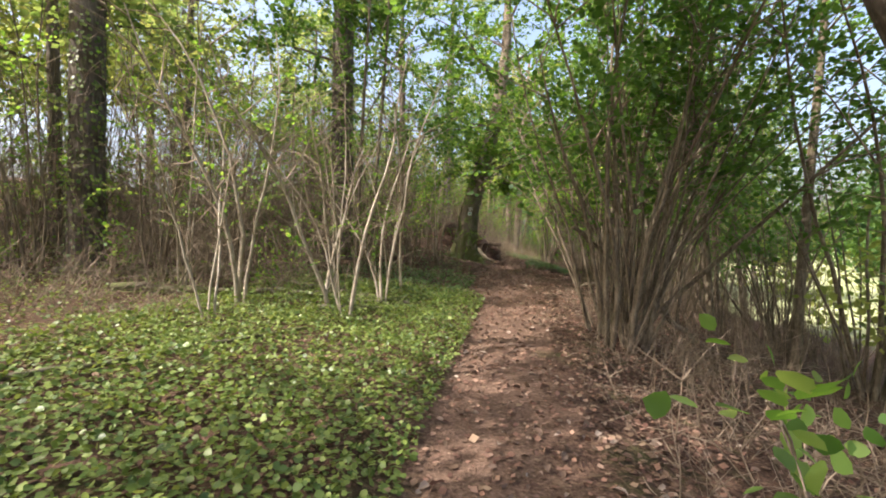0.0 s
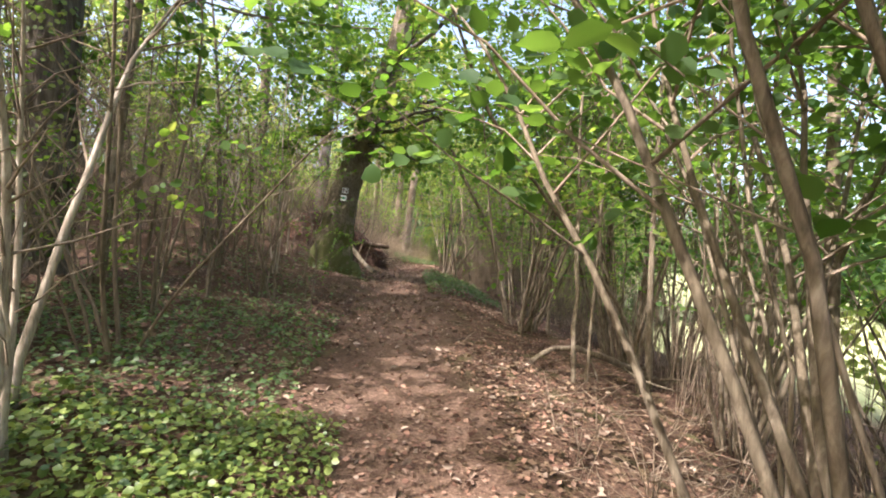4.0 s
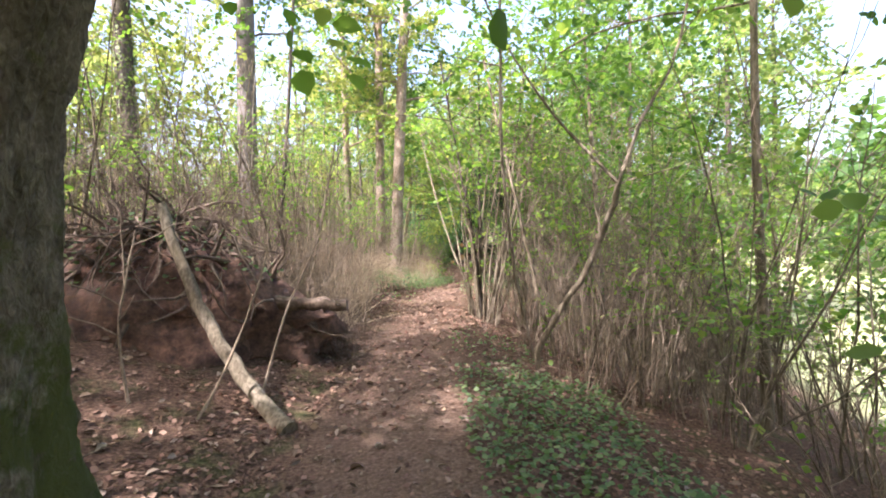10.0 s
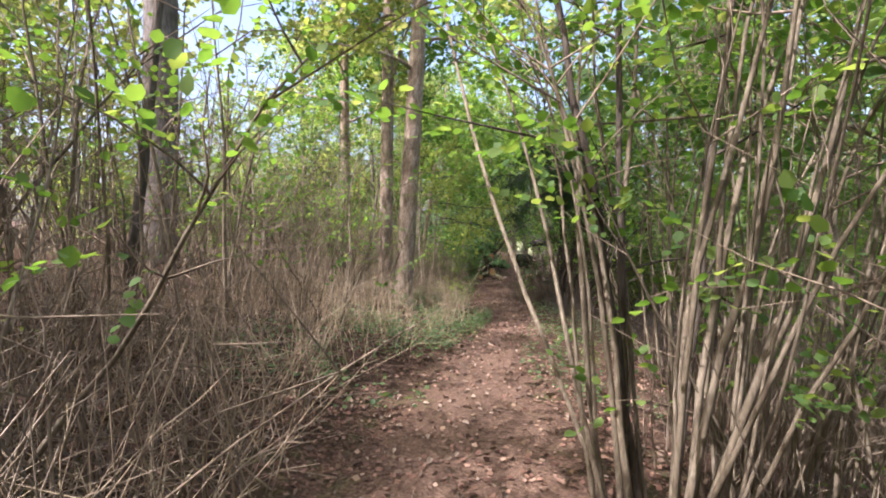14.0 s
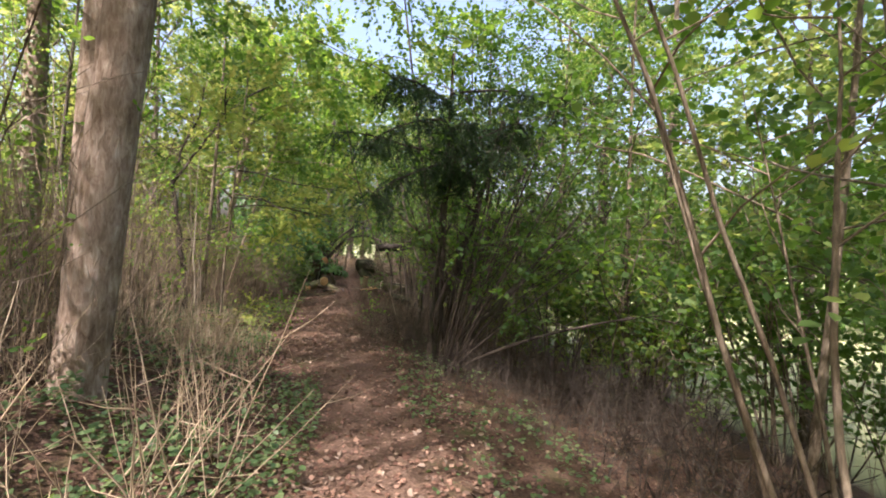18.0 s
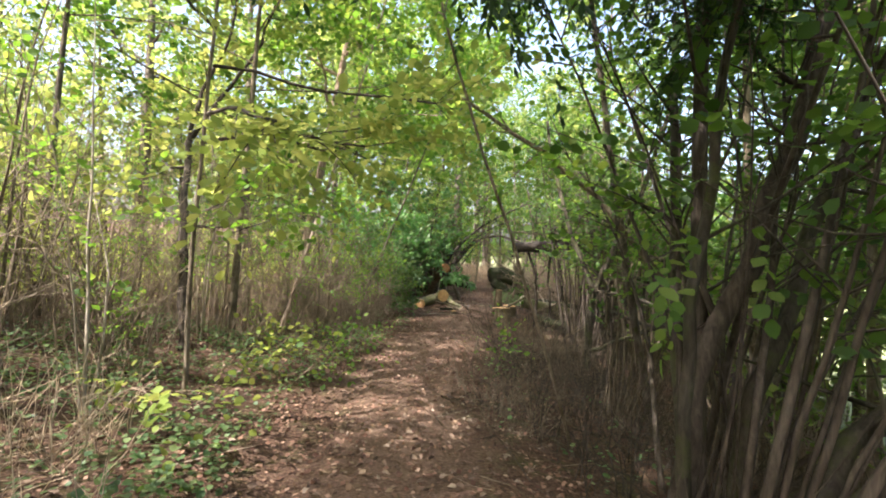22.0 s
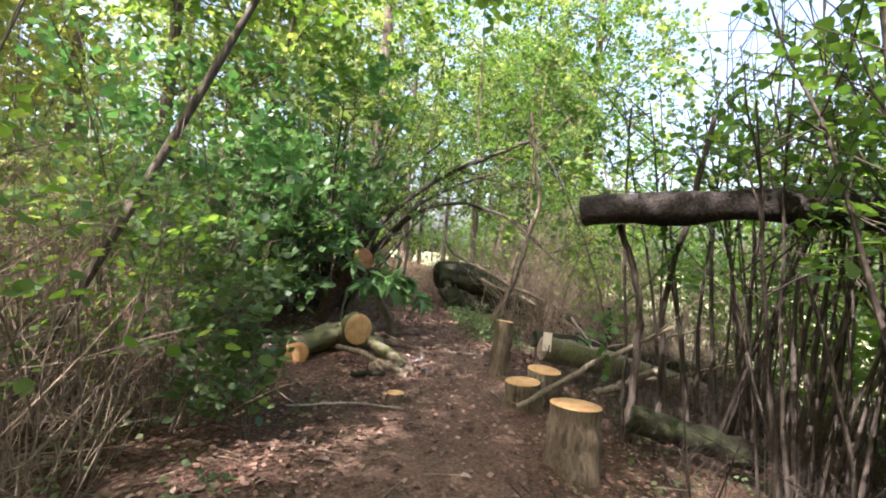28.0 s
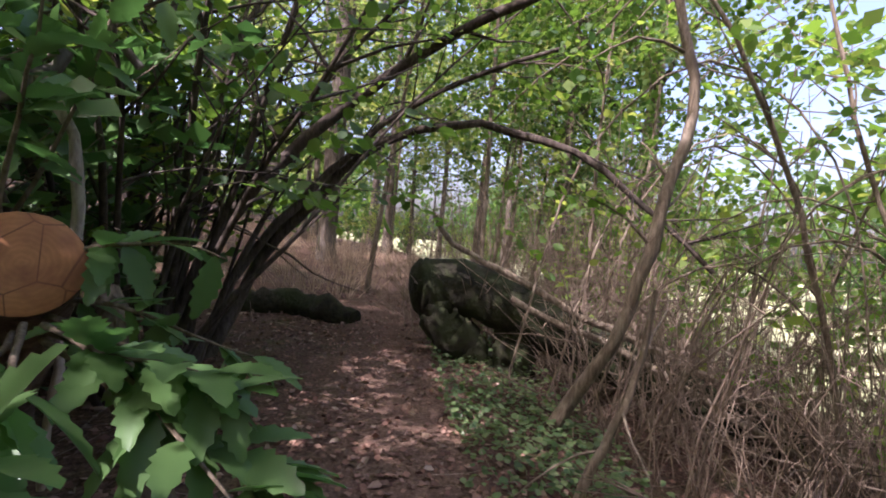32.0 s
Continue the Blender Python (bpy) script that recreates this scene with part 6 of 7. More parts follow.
def stump(x, y, r, top, label, seed, tilt=(0, 0), face="cut_face", spread_=1.15, bark="stump_bark"):
    root = thing("stump", label, "stump", "sawn stumps")
    g = gz(x, y)
    me, q = limb_mesh("trunk", [(x + tilt[0], y + tilt[1], top), (x + tilt[0] * 0.4, y + tilt[1] * 0.4, g + (top - g) * 0.4), (x, y, g - 0.12)], r, r * spread_, bark, seed, 10, 24, 0.012, False)
    part("trunk", me, root)
    cut_face(root, q, r, face, "pale orange sawn top", seed)
    return root


stump(13.97, 47.1, 0.112, 0.755, "tall narrow sawn stump with ridged brown bark", 5, (0.06, 0.02))
stump(14.06, 46.33, 0.19, 0.345, "broad low sawn stump with an orange top", 6)
s2 = stump(13.6, 46.08, 0.185, 0.31, "sawn stump with a split ragged hinge edge", 7, (-0.03, 0))
me, _ = limb_mesh("hinge", [(13.74, 46.0, 0.1), (13.75, 45.98, 0.26), (13.76, 45.97, 0.36)], 0.05, 0.012, "pale_bark", 8, 8, 6)
part("hinge", me, s2, "splintered wood hinge")
stump(13.26, 44.98, 0.21, 0.44, "broad sawn stump with a pale orange top at the path edge", 9, (0.03, 0.05))
stump(12.29, 46.4, 0.085, 0.17, "small sawn wood block on the path edge", 10, spread_=1.0)

log_r = thing("slope_log", "long mossy felled trunk lying down the slope with a sawn end", "log")
me, q = limb_mesh("trunk", [(14.98, 47.46, 0.33), (15.6, 47.3, 0.22), (16.41, 47.08, 0.06), (17.89, 46.6, -0.35), (19.5, 46.0, -0.75)], 0.185, 0.17, "log_bark", 11, 22, 16, 0.08, False)
part("trunk", me, log_r)
cut_face(log_r, q, 0.185, "cut_face_grey", "weathered sawn end", 11)
wedge = part("cut_wedge", slab(0.12, 0.26, 0.02, M["cut_wood_pale"], "cut_wedge", 0.0), log_r, "pale freshly cut wedge face")
wedge.matrix_basis = Matrix.Translation((14.93, 47.32, 0.44)) @ Vector((-0.7, -0.75, 0.15)).to_track_quat("Z", "Y").to_matrix().to_4x4()
log_s = thing("slope_log", "mossy felled trunk lying behind on the slope", "log")
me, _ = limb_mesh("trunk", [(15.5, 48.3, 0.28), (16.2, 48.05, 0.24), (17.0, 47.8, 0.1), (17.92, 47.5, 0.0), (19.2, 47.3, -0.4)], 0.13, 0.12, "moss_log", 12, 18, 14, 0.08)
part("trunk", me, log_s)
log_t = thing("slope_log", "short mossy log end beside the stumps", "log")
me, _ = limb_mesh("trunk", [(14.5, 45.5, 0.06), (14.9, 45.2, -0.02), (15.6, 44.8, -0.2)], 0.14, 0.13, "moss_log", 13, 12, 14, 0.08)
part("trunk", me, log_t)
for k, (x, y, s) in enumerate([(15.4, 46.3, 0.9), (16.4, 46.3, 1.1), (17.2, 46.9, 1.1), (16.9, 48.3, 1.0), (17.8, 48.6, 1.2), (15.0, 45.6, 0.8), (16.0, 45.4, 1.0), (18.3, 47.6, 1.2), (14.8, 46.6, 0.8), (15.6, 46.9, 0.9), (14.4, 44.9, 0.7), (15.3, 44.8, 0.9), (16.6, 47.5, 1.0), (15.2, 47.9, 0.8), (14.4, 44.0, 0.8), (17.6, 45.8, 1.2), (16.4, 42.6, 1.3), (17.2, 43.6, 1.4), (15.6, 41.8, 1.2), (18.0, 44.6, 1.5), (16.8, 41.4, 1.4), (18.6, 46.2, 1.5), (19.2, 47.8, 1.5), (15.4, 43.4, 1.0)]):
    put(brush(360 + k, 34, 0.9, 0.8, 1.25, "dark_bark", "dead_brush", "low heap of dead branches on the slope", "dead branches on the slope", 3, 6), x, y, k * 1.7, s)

# the sawn trunk that hangs over the slope, on its forked prop
hang = thing("hanging_log", "dark sawn trunk hanging level above the slope", "log")
me, q = limb_mesh("trunk", [(13.95, 45.83, 2.12), (14.42, 45.22, 2.2), (15.05, 44.45, 2.26), (15.75, 43.6, 2.2), (16.5, 42.7, 1.9), (17.4, 41.7, 1.2)], 0.155, 0.13, "dark_log", 14, 24, 16, 0.06, False)
part("trunk", me, hang)
cut_face(hang, q, 0.155, "cut_face_dark", "weathered dark sawn end", 14)
for k, (pts, r) in enumerate([([(14.53, 45.51, -0.2), (14.53, 45.51, 0.5), (14.53, 45.49, 0.84), (14.49, 45.47, 1.16), (14.42, 45.5, 1.5), (14.32, 45.67, 2.02)], 0.042), ([(15.06, 45.6, -0.3), (15.04, 45.55, 0.6), (14.93, 45.56, 1.17), (14.87, 45.45, 1.56), (14.92, 45.31, 2.24), (15.0, 45.2, 3.2)], 0.034)]):
    me, _ = limb_mesh("prop", pts, r, r * 0.8, "dark_bark", 15 + k, 16, 9)
    part("prop", me, hang)
pole("dark_sapling", "thin dark stem rising beside the hanging log", [(14.55, 45.6, -0.15), (14.57, 45.65, 0.29), (14.71, 45.82, 1.05), (14.66, 45.92, 1.96), (14.7, 46.0, 3.4)], 0.018, 0.012, "dark_bark", 18, group="leaning stems", twigs=6, leafy=0.4, leaf="shaded_leaf")
pole("dead_branch", "short broken dead stem standing among the logs", [(16.65, 47.8, 0.0), (16.68, 47.83, 0.45), (16.78, 47.95, 0.86)], 0.045, 0.035, "moss_log", 19, group="dead branches on the ground")
for k, (x, y) in enumerate([(15.9, 45.6), (16.6, 45.0), (14.9, 43.6), (17.0, 45.8), (14.3, 42.8), (15.4, 44.4), (15.6, 42.9), (16.2, 43.9)]):
    put(hazel(440 + k, 10, 5.6, 0.17, 0.4, 0.026, 0.45, 0.55, 7, 0.09, bark="dark_bark", leaf_mat="shaded_leaf", name="dark_thicket", label="close thicket of dark upright stems on the slope", group="dark thicket on the slope"), x, y, k * 1.9)

for k, (x, y, s) in enumerate([(17.0, 50.2, 1.2), (17.6, 51.2, 1.3), (18.4, 50.6, 1.3), (17.0, 52.6, 1.2), (18.2, 52.0, 1.4), (19.2, 49.4, 1.3), (16.8, 49.2, 0.9), (18.4, 48.9, 1.2), (17.2, 53.8, 1.3), (19.6, 51.4, 1.4), (16.6, 53.6, 1.0), (19.9, 48.2, 1.3), (20.4, 50.0, 1.4), (18.6, 53.6, 1.4)]):
    put(brush(380 + k, 50, 2.3, 0.7, 0.75, "twig", "brushwood", "dense grey-brown thicket of bare twigs", "thicket by the arch", 4, 6), x, y, k * 2.1, s)

for k, (x, y, s) in enumerate([(17.6, 47.5, 0.8), (18.4, 46.4, 1.0), (18.4, 48.3, 0.9), (19.2, 47.2, 1.1), (17.4, 45.0, 0.9), (18.2, 44.2, 1.1), (19.0, 45.4, 1.1), (17.0, 43.4, 1.0), (20.0, 46.2, 1.2), (20.2, 48.6, 1.2), (16.4, 42.0, 1.0)]):
    put(brush(740 + k, 50, 1.9, 0.8, 0.7, "hazel_bark", "brushwood", "dense grey-brown thicket of bare twigs", "thicket by the arch", 4, 5), x, y, k * 2.1, s)

# ---------------------------------------------------------------- the arch over the path
for k, (a, h, e) in enumerate([((17.0, 50.6), 2.4, (19.0, 48.6)), ((16.6, 51.0), 2.9, (18.6, 49.4)), ((16.9, 50.0), 2.0, (18.4, 48.4)), ((17.4, 51.4), 3.3, (19.6, 49.8)), ((16.5, 50.4), 1.7, (17.9, 49.0)), ((17.2, 49.8), 2.7, (18.8, 47.9)), ((16.2, 51.2), 3.6, (18.2, 48.9)), ((17.8, 50.6), 2.2, (19.8, 49.0))]):
    m_ = ((a[0] + e[0]) / 2, (a[1] + e[1]) / 2)
    pole("arching_shoot", "thin bare shoot bowed over the thicket", [(*a, gz(*a) - 0.05), (a[0] * 0.7 + m_[0] * 0.3, a[1] * 0.7 + m_[1] * 0.3, h * 0.72), (*m_, h), (e[0] * 0.7 + m_[0] * 0.3, e[1] * 0.7 + m_[1] * 0.3, h * 0.7), (*e, gz(*e) + 0.1)], 0.014, 0.006, "hazel_bark", 760 + k, "shrub", "bowed shoots", twigs=10, leafy=0.1, twig_len=0.9, n=18)
arch = thing("arching_hazel", "old hazel whose thick dark stems arch across the path", "shrub")
ARCH = [([(13.25, 51.9, 0.1), (13.32, 51.97, 1.0), (13.67, 51.93, 1.69), (14.01, 51.87, 2.14), (14.5, 51.62, 2.7), (15.01, 51.14, 3.17), (15.58, 50.62, 3.56), (16.4, 50.0, 4.0)], 0.075, 0.035),
        ([(13.5, 52.3, 0.1), (13.92, 52.7, 1.06), (14.38, 52.45, 1.75), (14.83, 52.15, 2.4), (15.04, 51.95, 2.57), (15.74, 51.2, 2.7), (16.32, 50.66, 2.48), (16.76, 50.3, 2.09), (17.3, 49.9, 1.5)], 0.07, 0.022),
        ([(13.4, 52.1, 0.1), (13.75, 52.4, 1.1), (14.3, 52.3, 1.85), (14.9, 52.0, 2.6), (15.5, 51.4, 3.1), (16.2, 50.8, 3.4)], 0.055, 0.02),
        ([(13.2, 52.2, 0.1), (13.5, 52.5, 1.3), (13.9, 52.5, 2.2), (14.5, 52.2, 3.2), (15.2, 51.6, 4.1)], 0.05, 0.02),
        ([(13.1, 51.8, 0.1), (13.3, 52.0, 1.5), (13.5, 52.0, 2.8), (13.9, 51.9, 4.2)], 0.045, 0.02), ([(13.0, 52.1, 0.1), (12.9, 52.3, 1.6), (13.0, 52.4, 3.0), (13.2, 52.4, 4.5)], 0.04, 0.02),
        ([(13.1, 52.3, 0.1), (13.4, 52.8, 1.5), (13.8, 53.2, 2.6), (14.4, 53.4, 3.8)], 0.045, 0.02), ([(12.9, 51.9, 0.1), (12.5, 52.0, 1.5), (12.2, 52.0, 3.2)], 0.04, 0.02)]
for k, (pts, r0, r1) in enumerate(ARCH):
    pole("arching_hazel", "", pts, r0, r1, "dark_bark", 100 + k, into=arch, twigs=9, leafy=0.5 if k < 4 else 0.9, twig_len=0.9, leaf_size=0.08, n=22, crook=0.2, per=8)
pole("leaning_sapling", "crooked brown stem rising beside the path", [(15.75, 50.1, 0.05), (15.94, 49.79, 0.81), (16.12, 49.6, 1.48), (16.2, 49.58, 2.19), (16.45, 49.58, 2.74), (16.29, 49.79, 3.45), (16.2, 49.9, 4.5)], 0.055, 0.03, "hazel_bark", 120, group="leaning stems", twigs=8, leafy=0.3, n=20)
pole("leaning_sapling", "thin forked stem at the path edge", [(15.1, 49.15, 0.05), (15.19, 49.16, 0.31), (15.51, 49.12, 0.95), (15.56, 49.11, 1.4)], 0.028, 0.014, "hazel_bark", 121, group="leaning stems", twigs=3)
pole("leaning_sapling", "slim grey stem bowed over the thicket", [(18.2, 49.2, 0.0), (17.9, 49.3, 1.2), (17.4, 49.4, 2.2), (16.9, 49.6, 3.2), (16.3, 50.0, 4.2)], 0.028, 0.014, "hazel_bark", 122, group="leaning stems", twigs=9, leafy=0.3)
pole("leaning_sapling", "slim grey stem bowed over the thicket", [(18.6, 48.6, -0.1), (18.4, 48.9, 1.4), (18.1, 49.3, 2.6), (17.9, 49.6, 4.2)], 0.026, 0.014, "hazel_bark", 123, group="leaning stems", twigs=9, leafy=0.4)
pole("dead_branch", "pale splintered dead branch caught in the shrub", [(12.45, 50.2, 1.9), (12.68, 50.2, 2.07), (12.76, 50.16, 2.23), (12.93, 50.18, 2.37), (13.07, 50.22, 2.25)], 0.035, 0.02, "white_wood", 118, group="dead branches on the ground")
pole("dead_branch", "pale splintered dead branch hanging from the shrub", [(12.7, 50.18, 2.12), (12.8, 50.13, 1.98), (12.92, 50.06, 1.75), (12.9, 50.1, 1.35), (12.85, 50.2, 0.9), (12.8, 50.3, 0.15)], 0.028, 0.02, "pale_bark", 119, group="dead branches on the ground")
pole("fallen_pole", "long bare fallen pole propped on the mossy trunk", [(15.79, 52.28, 1.83), (15.86, 52.2, 1.62), (15.94, 52.08, 1.5), (16.35, 51.51, 1.23), (17.16, 50.96, 0.83), (18.13, 50.43, 0.43), (19.08, 50.03, -0.19)], 0.03, 0.05, "hazel_bark", 124, "branch", "fallen poles", n=22)
pole("fallen_pole", "bare fallen pole lying beside another", [(16.4, 51.5, 1.0), (16.53, 51.41, 0.92), (17.31, 50.76, 0.61), (18.22, 50.04, 0.02), (18.9, 49.6, -0.3)], 0.035, 0.05, "hazel_bark", 125, "branch", "fallen poles", n=18)
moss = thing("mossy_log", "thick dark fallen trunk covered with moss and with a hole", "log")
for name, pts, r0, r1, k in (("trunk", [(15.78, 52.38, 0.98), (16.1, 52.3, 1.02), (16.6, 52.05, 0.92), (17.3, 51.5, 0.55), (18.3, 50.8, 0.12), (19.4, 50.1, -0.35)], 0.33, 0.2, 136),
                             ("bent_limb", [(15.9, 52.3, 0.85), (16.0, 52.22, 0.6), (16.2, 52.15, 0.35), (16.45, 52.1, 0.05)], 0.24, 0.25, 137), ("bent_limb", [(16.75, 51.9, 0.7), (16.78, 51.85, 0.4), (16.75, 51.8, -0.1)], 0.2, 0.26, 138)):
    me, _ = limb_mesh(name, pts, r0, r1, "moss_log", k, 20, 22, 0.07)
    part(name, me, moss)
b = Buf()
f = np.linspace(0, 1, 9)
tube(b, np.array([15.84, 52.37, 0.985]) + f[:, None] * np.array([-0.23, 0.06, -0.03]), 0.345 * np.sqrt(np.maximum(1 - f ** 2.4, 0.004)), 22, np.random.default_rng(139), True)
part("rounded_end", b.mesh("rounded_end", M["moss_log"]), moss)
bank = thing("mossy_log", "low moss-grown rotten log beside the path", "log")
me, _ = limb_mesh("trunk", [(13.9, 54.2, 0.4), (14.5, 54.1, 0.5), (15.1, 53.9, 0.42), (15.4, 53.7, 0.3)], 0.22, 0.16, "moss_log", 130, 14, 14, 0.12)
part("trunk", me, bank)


# the broad-leaved shrub with its red sawn stub
def chestnut():
    root = thing("chestnut_shrub", "leafy chestnut shrub with long toothed dark green leaves", "shrub")
    rng = np.random.default_rng(12)
    me, q = limb_mesh("stub", [(12.86, 49.5, 1.34), (12.75, 49.9, 1.15), (12.6, 50.3, 0.7), (12.5, 50.6, 0.1)], 0.185, 0.12, "root", 131, 14, 14, 0.06, False)
    part("stub", me, root)
    cut_face(root, q, 0.185, "cut_face_red", "weathered red-brown sawn face", 131)
    me, _ = limb_mesh("prop", [(13.42, 49.3, 0.1), (13.35, 49.4, 0.35), (13.2, 49.6, 0.75), (13.05, 49.85, 1.2)], 0.075, 0.055, "stump_bark", 132, 14, 10, 0.15)
    part("prop", me, root, "leaning mossy dead limb")
    shoots = [((12.8, 49.7, 1.15), (0.5, -0.75, 0.0), 1.1), ((12.75, 49.8, 1.2), (0.9, -0.5, 0.1), 1.0), ((12.7, 49.8, 1.2), (-0.2, -0.9, 0.1), 1.2), ((12.7, 49.9, 1.3), (0.1, -0.7, 0.6), 1.2), ((12.6, 50.1, 1.2), (-0.8, -0.7, 0.3), 1.5), ((12.6, 50.1, 1.1), (-0.6, -0.9, 0.0), 1.5),
              ((12.5, 50.3, 1.2), (-0.9, -0.3, 0.5), 1.7), ((12.5, 50.3, 1.2), (-0.4, -0.5, 0.9), 1.8), ((12.5, 50.4, 1.2), (0.3, -0.5, 1.0), 1.8), ((12.4, 50.5, 1.0), (-1.0, -0.1, 0.3), 1.9), ((12.4, 50.5, 1.2), (-0.8, -0.5, 0.8), 2.2), ((12.4, 50.5, 1.4), (0, 0.1, 1.0), 2.4),
              ((12.2, 50.3, 2.2), (-0.5, -0.8, 0.2), 1.6), ((12.2, 50.3, 2.6), (0.5, -0.8, 0.3), 1.6), ((12.0, 50.2, 2.4), (-1.0, -0.3, 0.3), 1.8), ((12.3, 50.5, 3.0), (0.7, -0.2, 0.4), 1.8), ((11.4, 50.3, 1.6), (-0.7, -0.6, 0.1), 1.6), ((11.6, 50.4, 2.2), (-0.9, -0.5, 0.5), 1.8), ((11.2, 50.5, 1.2), (-0.9, -0.4, -0.1), 1.4),
              ((12.95, 49.4, 1.15), (0.55, -0.75, -0.08), 1.1), ((12.9, 49.4, 1.15), (0.3, -0.85, -0.05), 1.0), ((12.95, 49.4, 1.1), (0.75, -0.6, -0.1), 1.05), ((12.85, 49.55, 1.0), (0.0, -0.9, 0.0), 0.8), ((12.7, 49.6, 1.3), (-0.3, -0.6, 0.3), 0.8), ((12.8, 49.7, 1.3), (0.7, -0.5, 0.35), 0.8), ((12.95, 49.45, 1.12), (0.55, -0.6, -0.05), 0.75), ((12.85, 49.5, 1.1), (0.15, -0.8, -0.05), 0.7), ((12.3, 50.4, 2.6), (-0.3, -0.6, 0.8), 1.6), ((11.9, 50.4, 3.0), (-0.6, -0.5, 0.5), 1.7), ((12.6, 50.4, 2.2), (0.9, -0.3, 0.5), 1.6)]
    for p, d, L in shoots:
        t = wander(rng, p, d, L, 8, 0.09, -0.02)
        b = Buf()
        tube(b, t, np.linspace(0.014, 0.004, 8), 5)
        part("shoot", b.mesh("shoot", M["hazel_bark"]), root)
        for k in range(14 if p[1] > 49.6 else 20):
            f = rng.uniform(0.25, 1.0) * 7
            i = min(int(f), 6)
            at = t[i] + (t[i + 1] - t[i]) * (f - i)
            way = unit(unit(t[i + 1] - t[i]) * 0.7 + rng.normal(0, 0.6, 3) + (0, 0, -0.3))
            one = Buf()
            leaves(one, at[None], way[None], (np.array([0, 0, 1.0]) + rng.normal(0, 0.3, 3))[None], [rng.uniform(0.16, 0.25) if p[1] > 49.6 else rng.uniform(0.22, 0.31)], TOOTHED, TOOTHED_Q)
            part("leaf", one.mesh("leaf", M["laurel_leaf"]), root)


# half a leaf's outline: every other point is a tooth
TN = 13
TX = np.linspace(0, 1, TN)
TW = 0.2 * np.sin(math.pi * TX ** 0.85) ** 0.8
TZ = -0.2 * TX ** 2
TOOTH = np.arange(TN) % 2
RIM = [(x + 0.035 * k, w * (1.12 if k else 0.84), z + 0.25 * w) for x, w, z, k in zip(TX, TW, TZ, TOOTH)]
TOOTHED = np.array([(x, 0, z) for x, z in zip(TX, TZ)] + RIM + [(x, -y, z) for x, y, z in RIM])
TOOTHED_Q = np.array([(k, k + 1, TN + k + 1, TN + k) for k in range(TN - 1)] + [(k + 1, k, 2 * TN + k, 2 * TN + k + 1) for k in range(TN - 1)])
chestnut()
put(hazel(562, 28, 4.6, 0.5, 0.4, 0.03, 0.35, 0.5, 7, 0.085, bark="dark_bark", leaf_mat="shaded_leaf", name="dark_thicket", label="dense fan of dark stems at the foot of the arch", group="dark thicket on the slope"), 12.95, 51.8)
for k, (x, y) in enumerate([(11.2, 50.6), (10.6, 49.8), (11.8, 51.4), (10.0, 50.8), (12.2, 52.0)]):
    put(hazel(460 + k, 9, 4.4, 0.4, 0.3, 0.016, 1.0, 0.12, 9, 0.17, False, leaf_mat="laurel_leaf", name="leafy_shrub", label="dense dark green leafy shrub behind the logs", group="leafy shrubs behind the logs", per=8), x, y, k * 1.4, 0.9)

# dry growth and leafy saplings on the bank before the logs
for k, (x, y, s) in enumerate([(9.4, 46.0, 1.1), (8.8, 45.2, 1.2), (9.0, 47.2, 1.2), (10.0, 48.6, 1.1), (8.2, 46.4, 1.2), (9.2, 48.6, 1.2), (7.6, 44.6, 1.1), (8.2, 43.6, 1.0), (8.9, 44.2, 0.9), (8.4, 49.8, 1.3), (9.9, 46.6, 0.9), (10.5, 47.2, 0.7), (9.5, 45.2, 0.8)]):
    put(brush(520 + k, 44, 1.7, 0.6, 0.5, "twig", "brushwood", "dry brown brushwood before the felled logs", "brushwood before the logs", 3, 5), x, y, k * 1.9, s)
for k, (x, y, s) in enumerate([(9.6, 47.2, 0.8), (8.6, 46.2, 0.9), (10.3, 49.4, 0.8), (9.2, 44.6, 0.8), (9.2, 43.6, 0.6), (10.3, 46.6, 0.7), (9.9, 45.6, 0.75), (8.8, 47.8, 0.9)]):
    put(hazel(540 + k, 7, 3.4, 0.4, 0.15, 0.011, 0.35, 0.25, 8, 0.085, True, name="leafy_sapling", label="young leafy sapling with toothed green leaves", group="leafy saplings on the bank", per=7), x, y, k * 1.3, s)
for k, (x, y, s) in enumerate([(10.95, 46.0, 0.42), (10.75, 46.5, 0.5)]):
    put(hazel(565 + k, 5, 3.2, 0.4, 0.1, 0.01, 1.0, 0.2, 8, 0.19, True, leaf_mat="herb_leaf", name="leafy_sapling", label="low leafy sapling with drooping dark green leaves", group="leafy saplings on the bank", per=5), x, y, k * 2.3, s)
put(hazel(560, 16, 4.2, 0.3, 0.35, 0.03, 0.6, 0.5, 6, 0.085, bark="dark_bark", name="dark_thicket", label="close dark stems at the foot of the arch", group="dark thicket on the slope"), 13.15, 52.3)
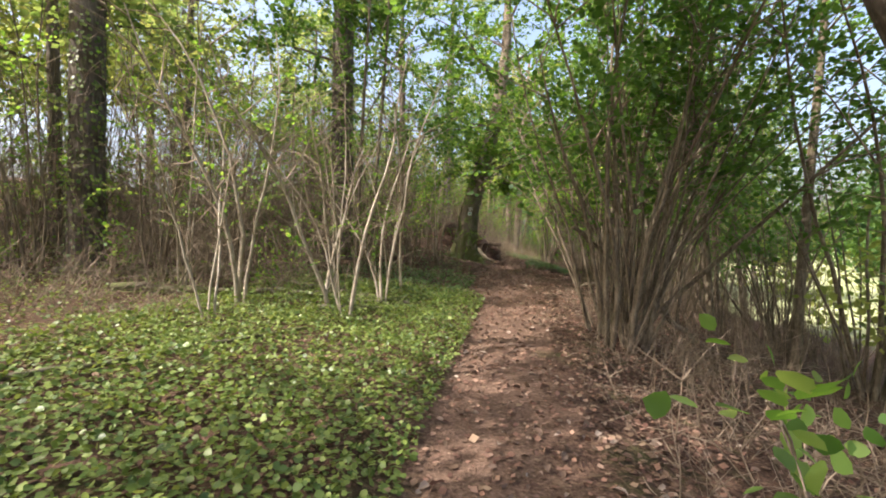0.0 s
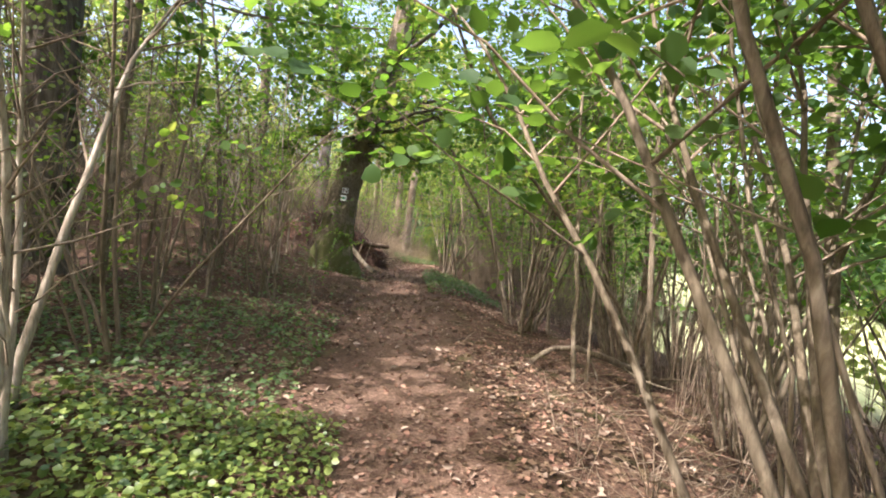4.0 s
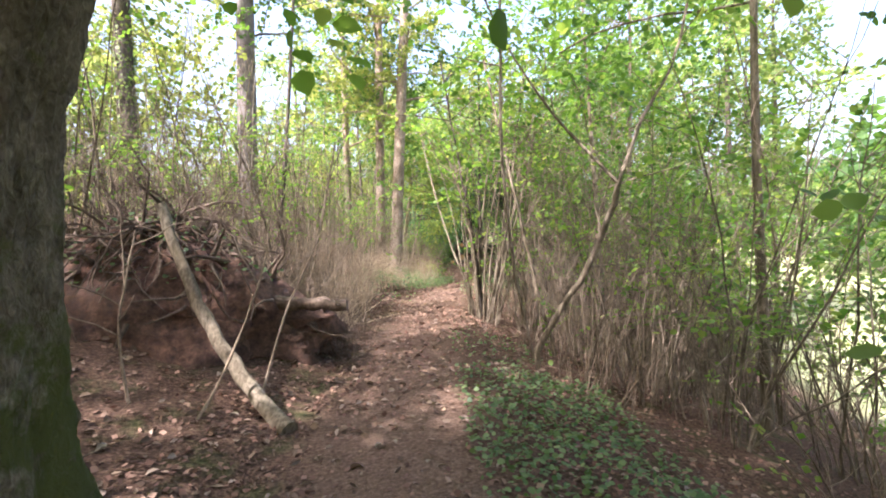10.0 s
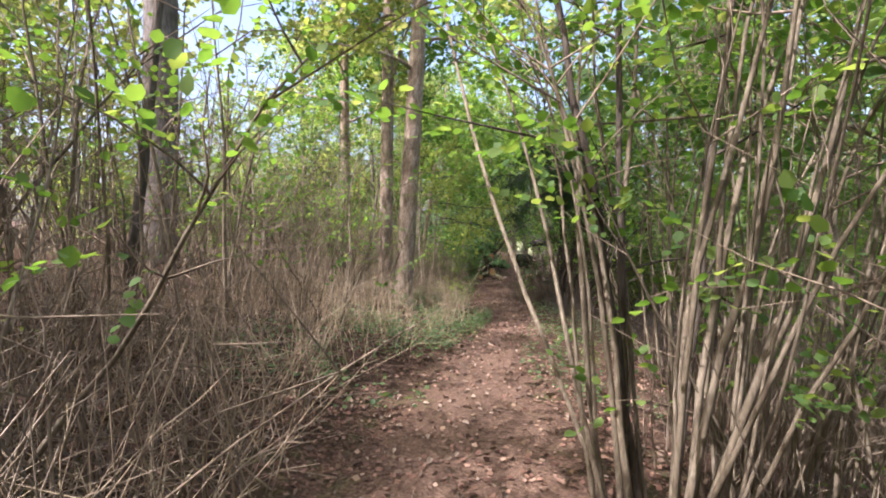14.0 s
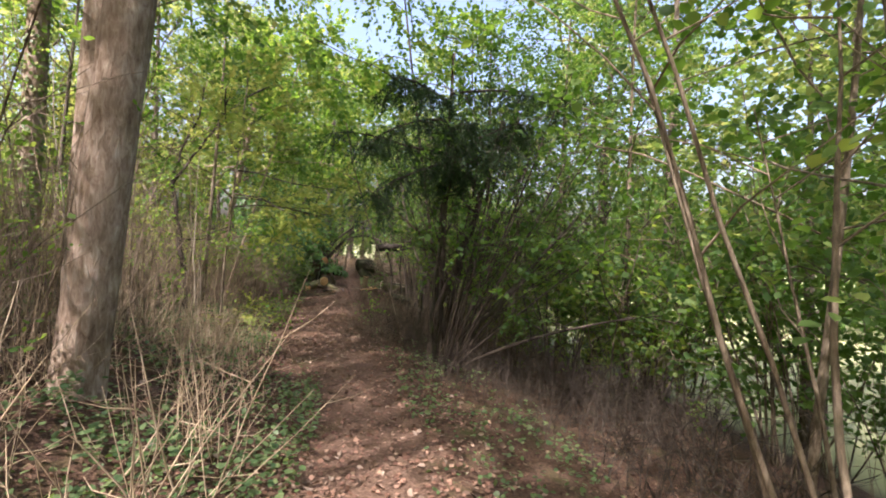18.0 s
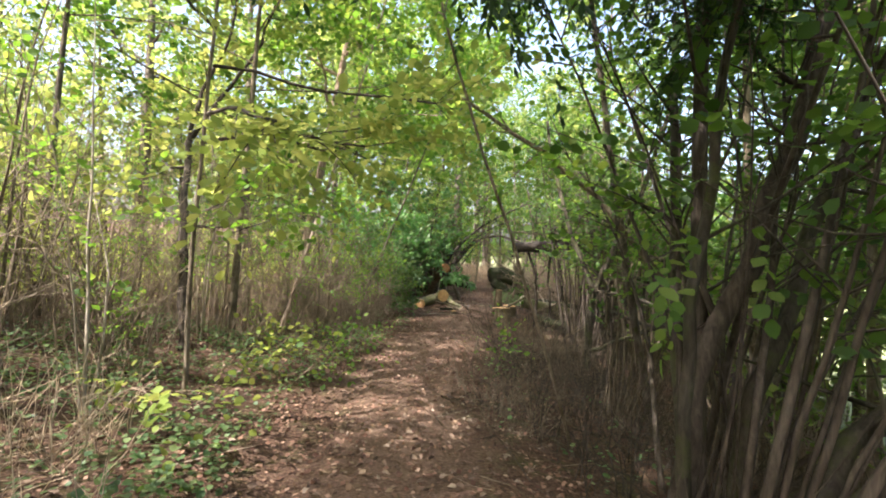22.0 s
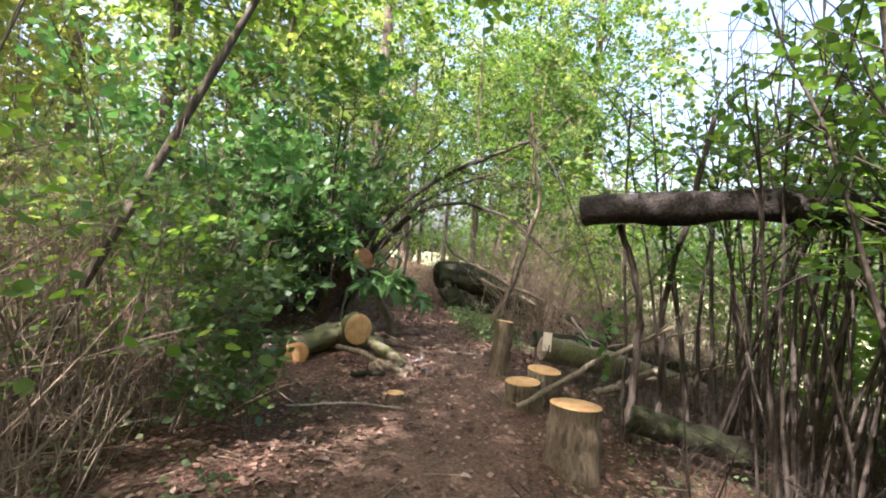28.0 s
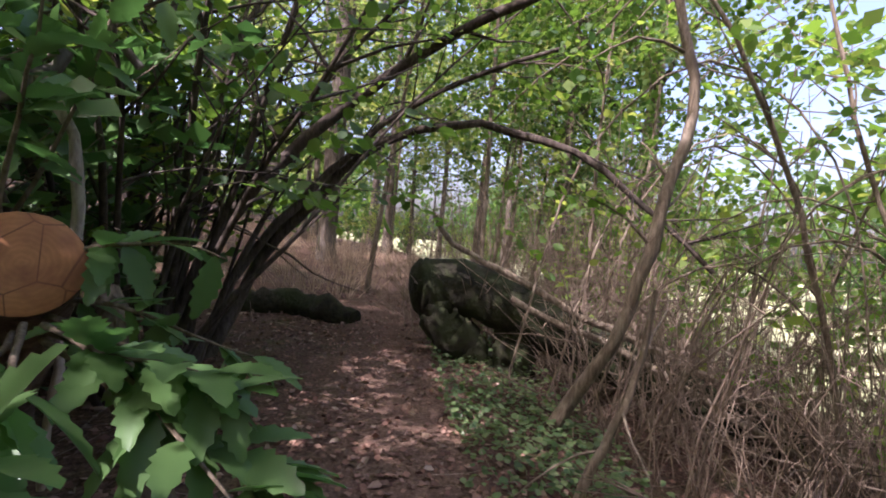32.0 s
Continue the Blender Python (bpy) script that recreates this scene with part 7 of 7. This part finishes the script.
put(hazel(561, 12, 4.6, 0.4, 0.3, 0.022, 0.8, 0.4, 6, 0.085, bark="dark_bark", name="dark_thicket", label="close dark stems at the foot of the arch", group="dark thicket on the slope"), 12.4, 52.8)


def herbs(name, label, seed, zones, mat, size):
    """Low sprigs of three to seven leaves."""
    rng = np.random.default_rng(seed)
    b = Buf()
    for n, y0, y1, u0, u1 in zones:
        p = spread(rng, n, y0, y1, u0, u1)
        keep = np.sin(1.9 * p[:, 0] + seed) * np.sin(1.6 * p[:, 1]) + rng.normal(0, 0.35, n) > 0.0
        p = p[keep]
        for k in range(5):
            a = rng.uniform(0, 2 * math.pi, len(p))
            q = p + np.stack([0.04 * np.cos(a), 0.04 * np.sin(a), rng.uniform(0.06, 0.28, len(p))], -1)
            leaves(b, q, np.stack([np.cos(a), np.sin(a), rng.normal(0, 0.25, len(p))], -1), np.array([0, 0, 1.0]) + rng.normal(0, 0.3, (len(p), 3)), size * rng.uniform(0.6, 1.3, len(p)), ROUND, ROUND_Q)
    tagged(new(name, b.mesh(name, mat)), label, "plants", kind="stuff")


herbs("herbs", "low green herbs and bramble sprigs on the forest floor", 31, [(400, 9, 18, -4, -1.0), (1600, 25.5, 34, -2.8, -0.55), (1900, 34, 44, -5.5, -1.2), (560, 25.5, 35, 0.55, 2.4), (140, 36, 44, 1.0, 3.4), (140, 44, 47, -3, -1.2), (420, 48.5, 53, 0.5, 1.8)], M["herb_leaf"], 0.052)

# ---------------------------------------------------------------- sticks on the ground
rng = np.random.default_rng(91)
b = Buf()
for y0, y1, u0, u1, n in ((-1, 56, -5, -0.7, 420), (-1, 56, 0.6, 5, 520), (1, 14, 0.7, 4, 420), (44, 52, -4, 3, 260)):
    for p in spread(rng, n, y0, y1, u0, u1):
        a = rng.uniform(0, 6.28)
        L = rng.uniform(0.1, 0.6)
        t = wander(rng, p + (0, 0, 0.015), (math.cos(a), math.sin(a), rng.uniform(0.0, 0.15)), L, 4, 0.12)
        r = rng.uniform(0.002, 0.006)
        tube(b, t, (r, r, r * 0.8, r * 0.4), 3)
tagged(new("sticks", b.mesh("sticks", M["twig"])), "dry sticks and twigs scattered on the ground", "sticks", kind="stuff")
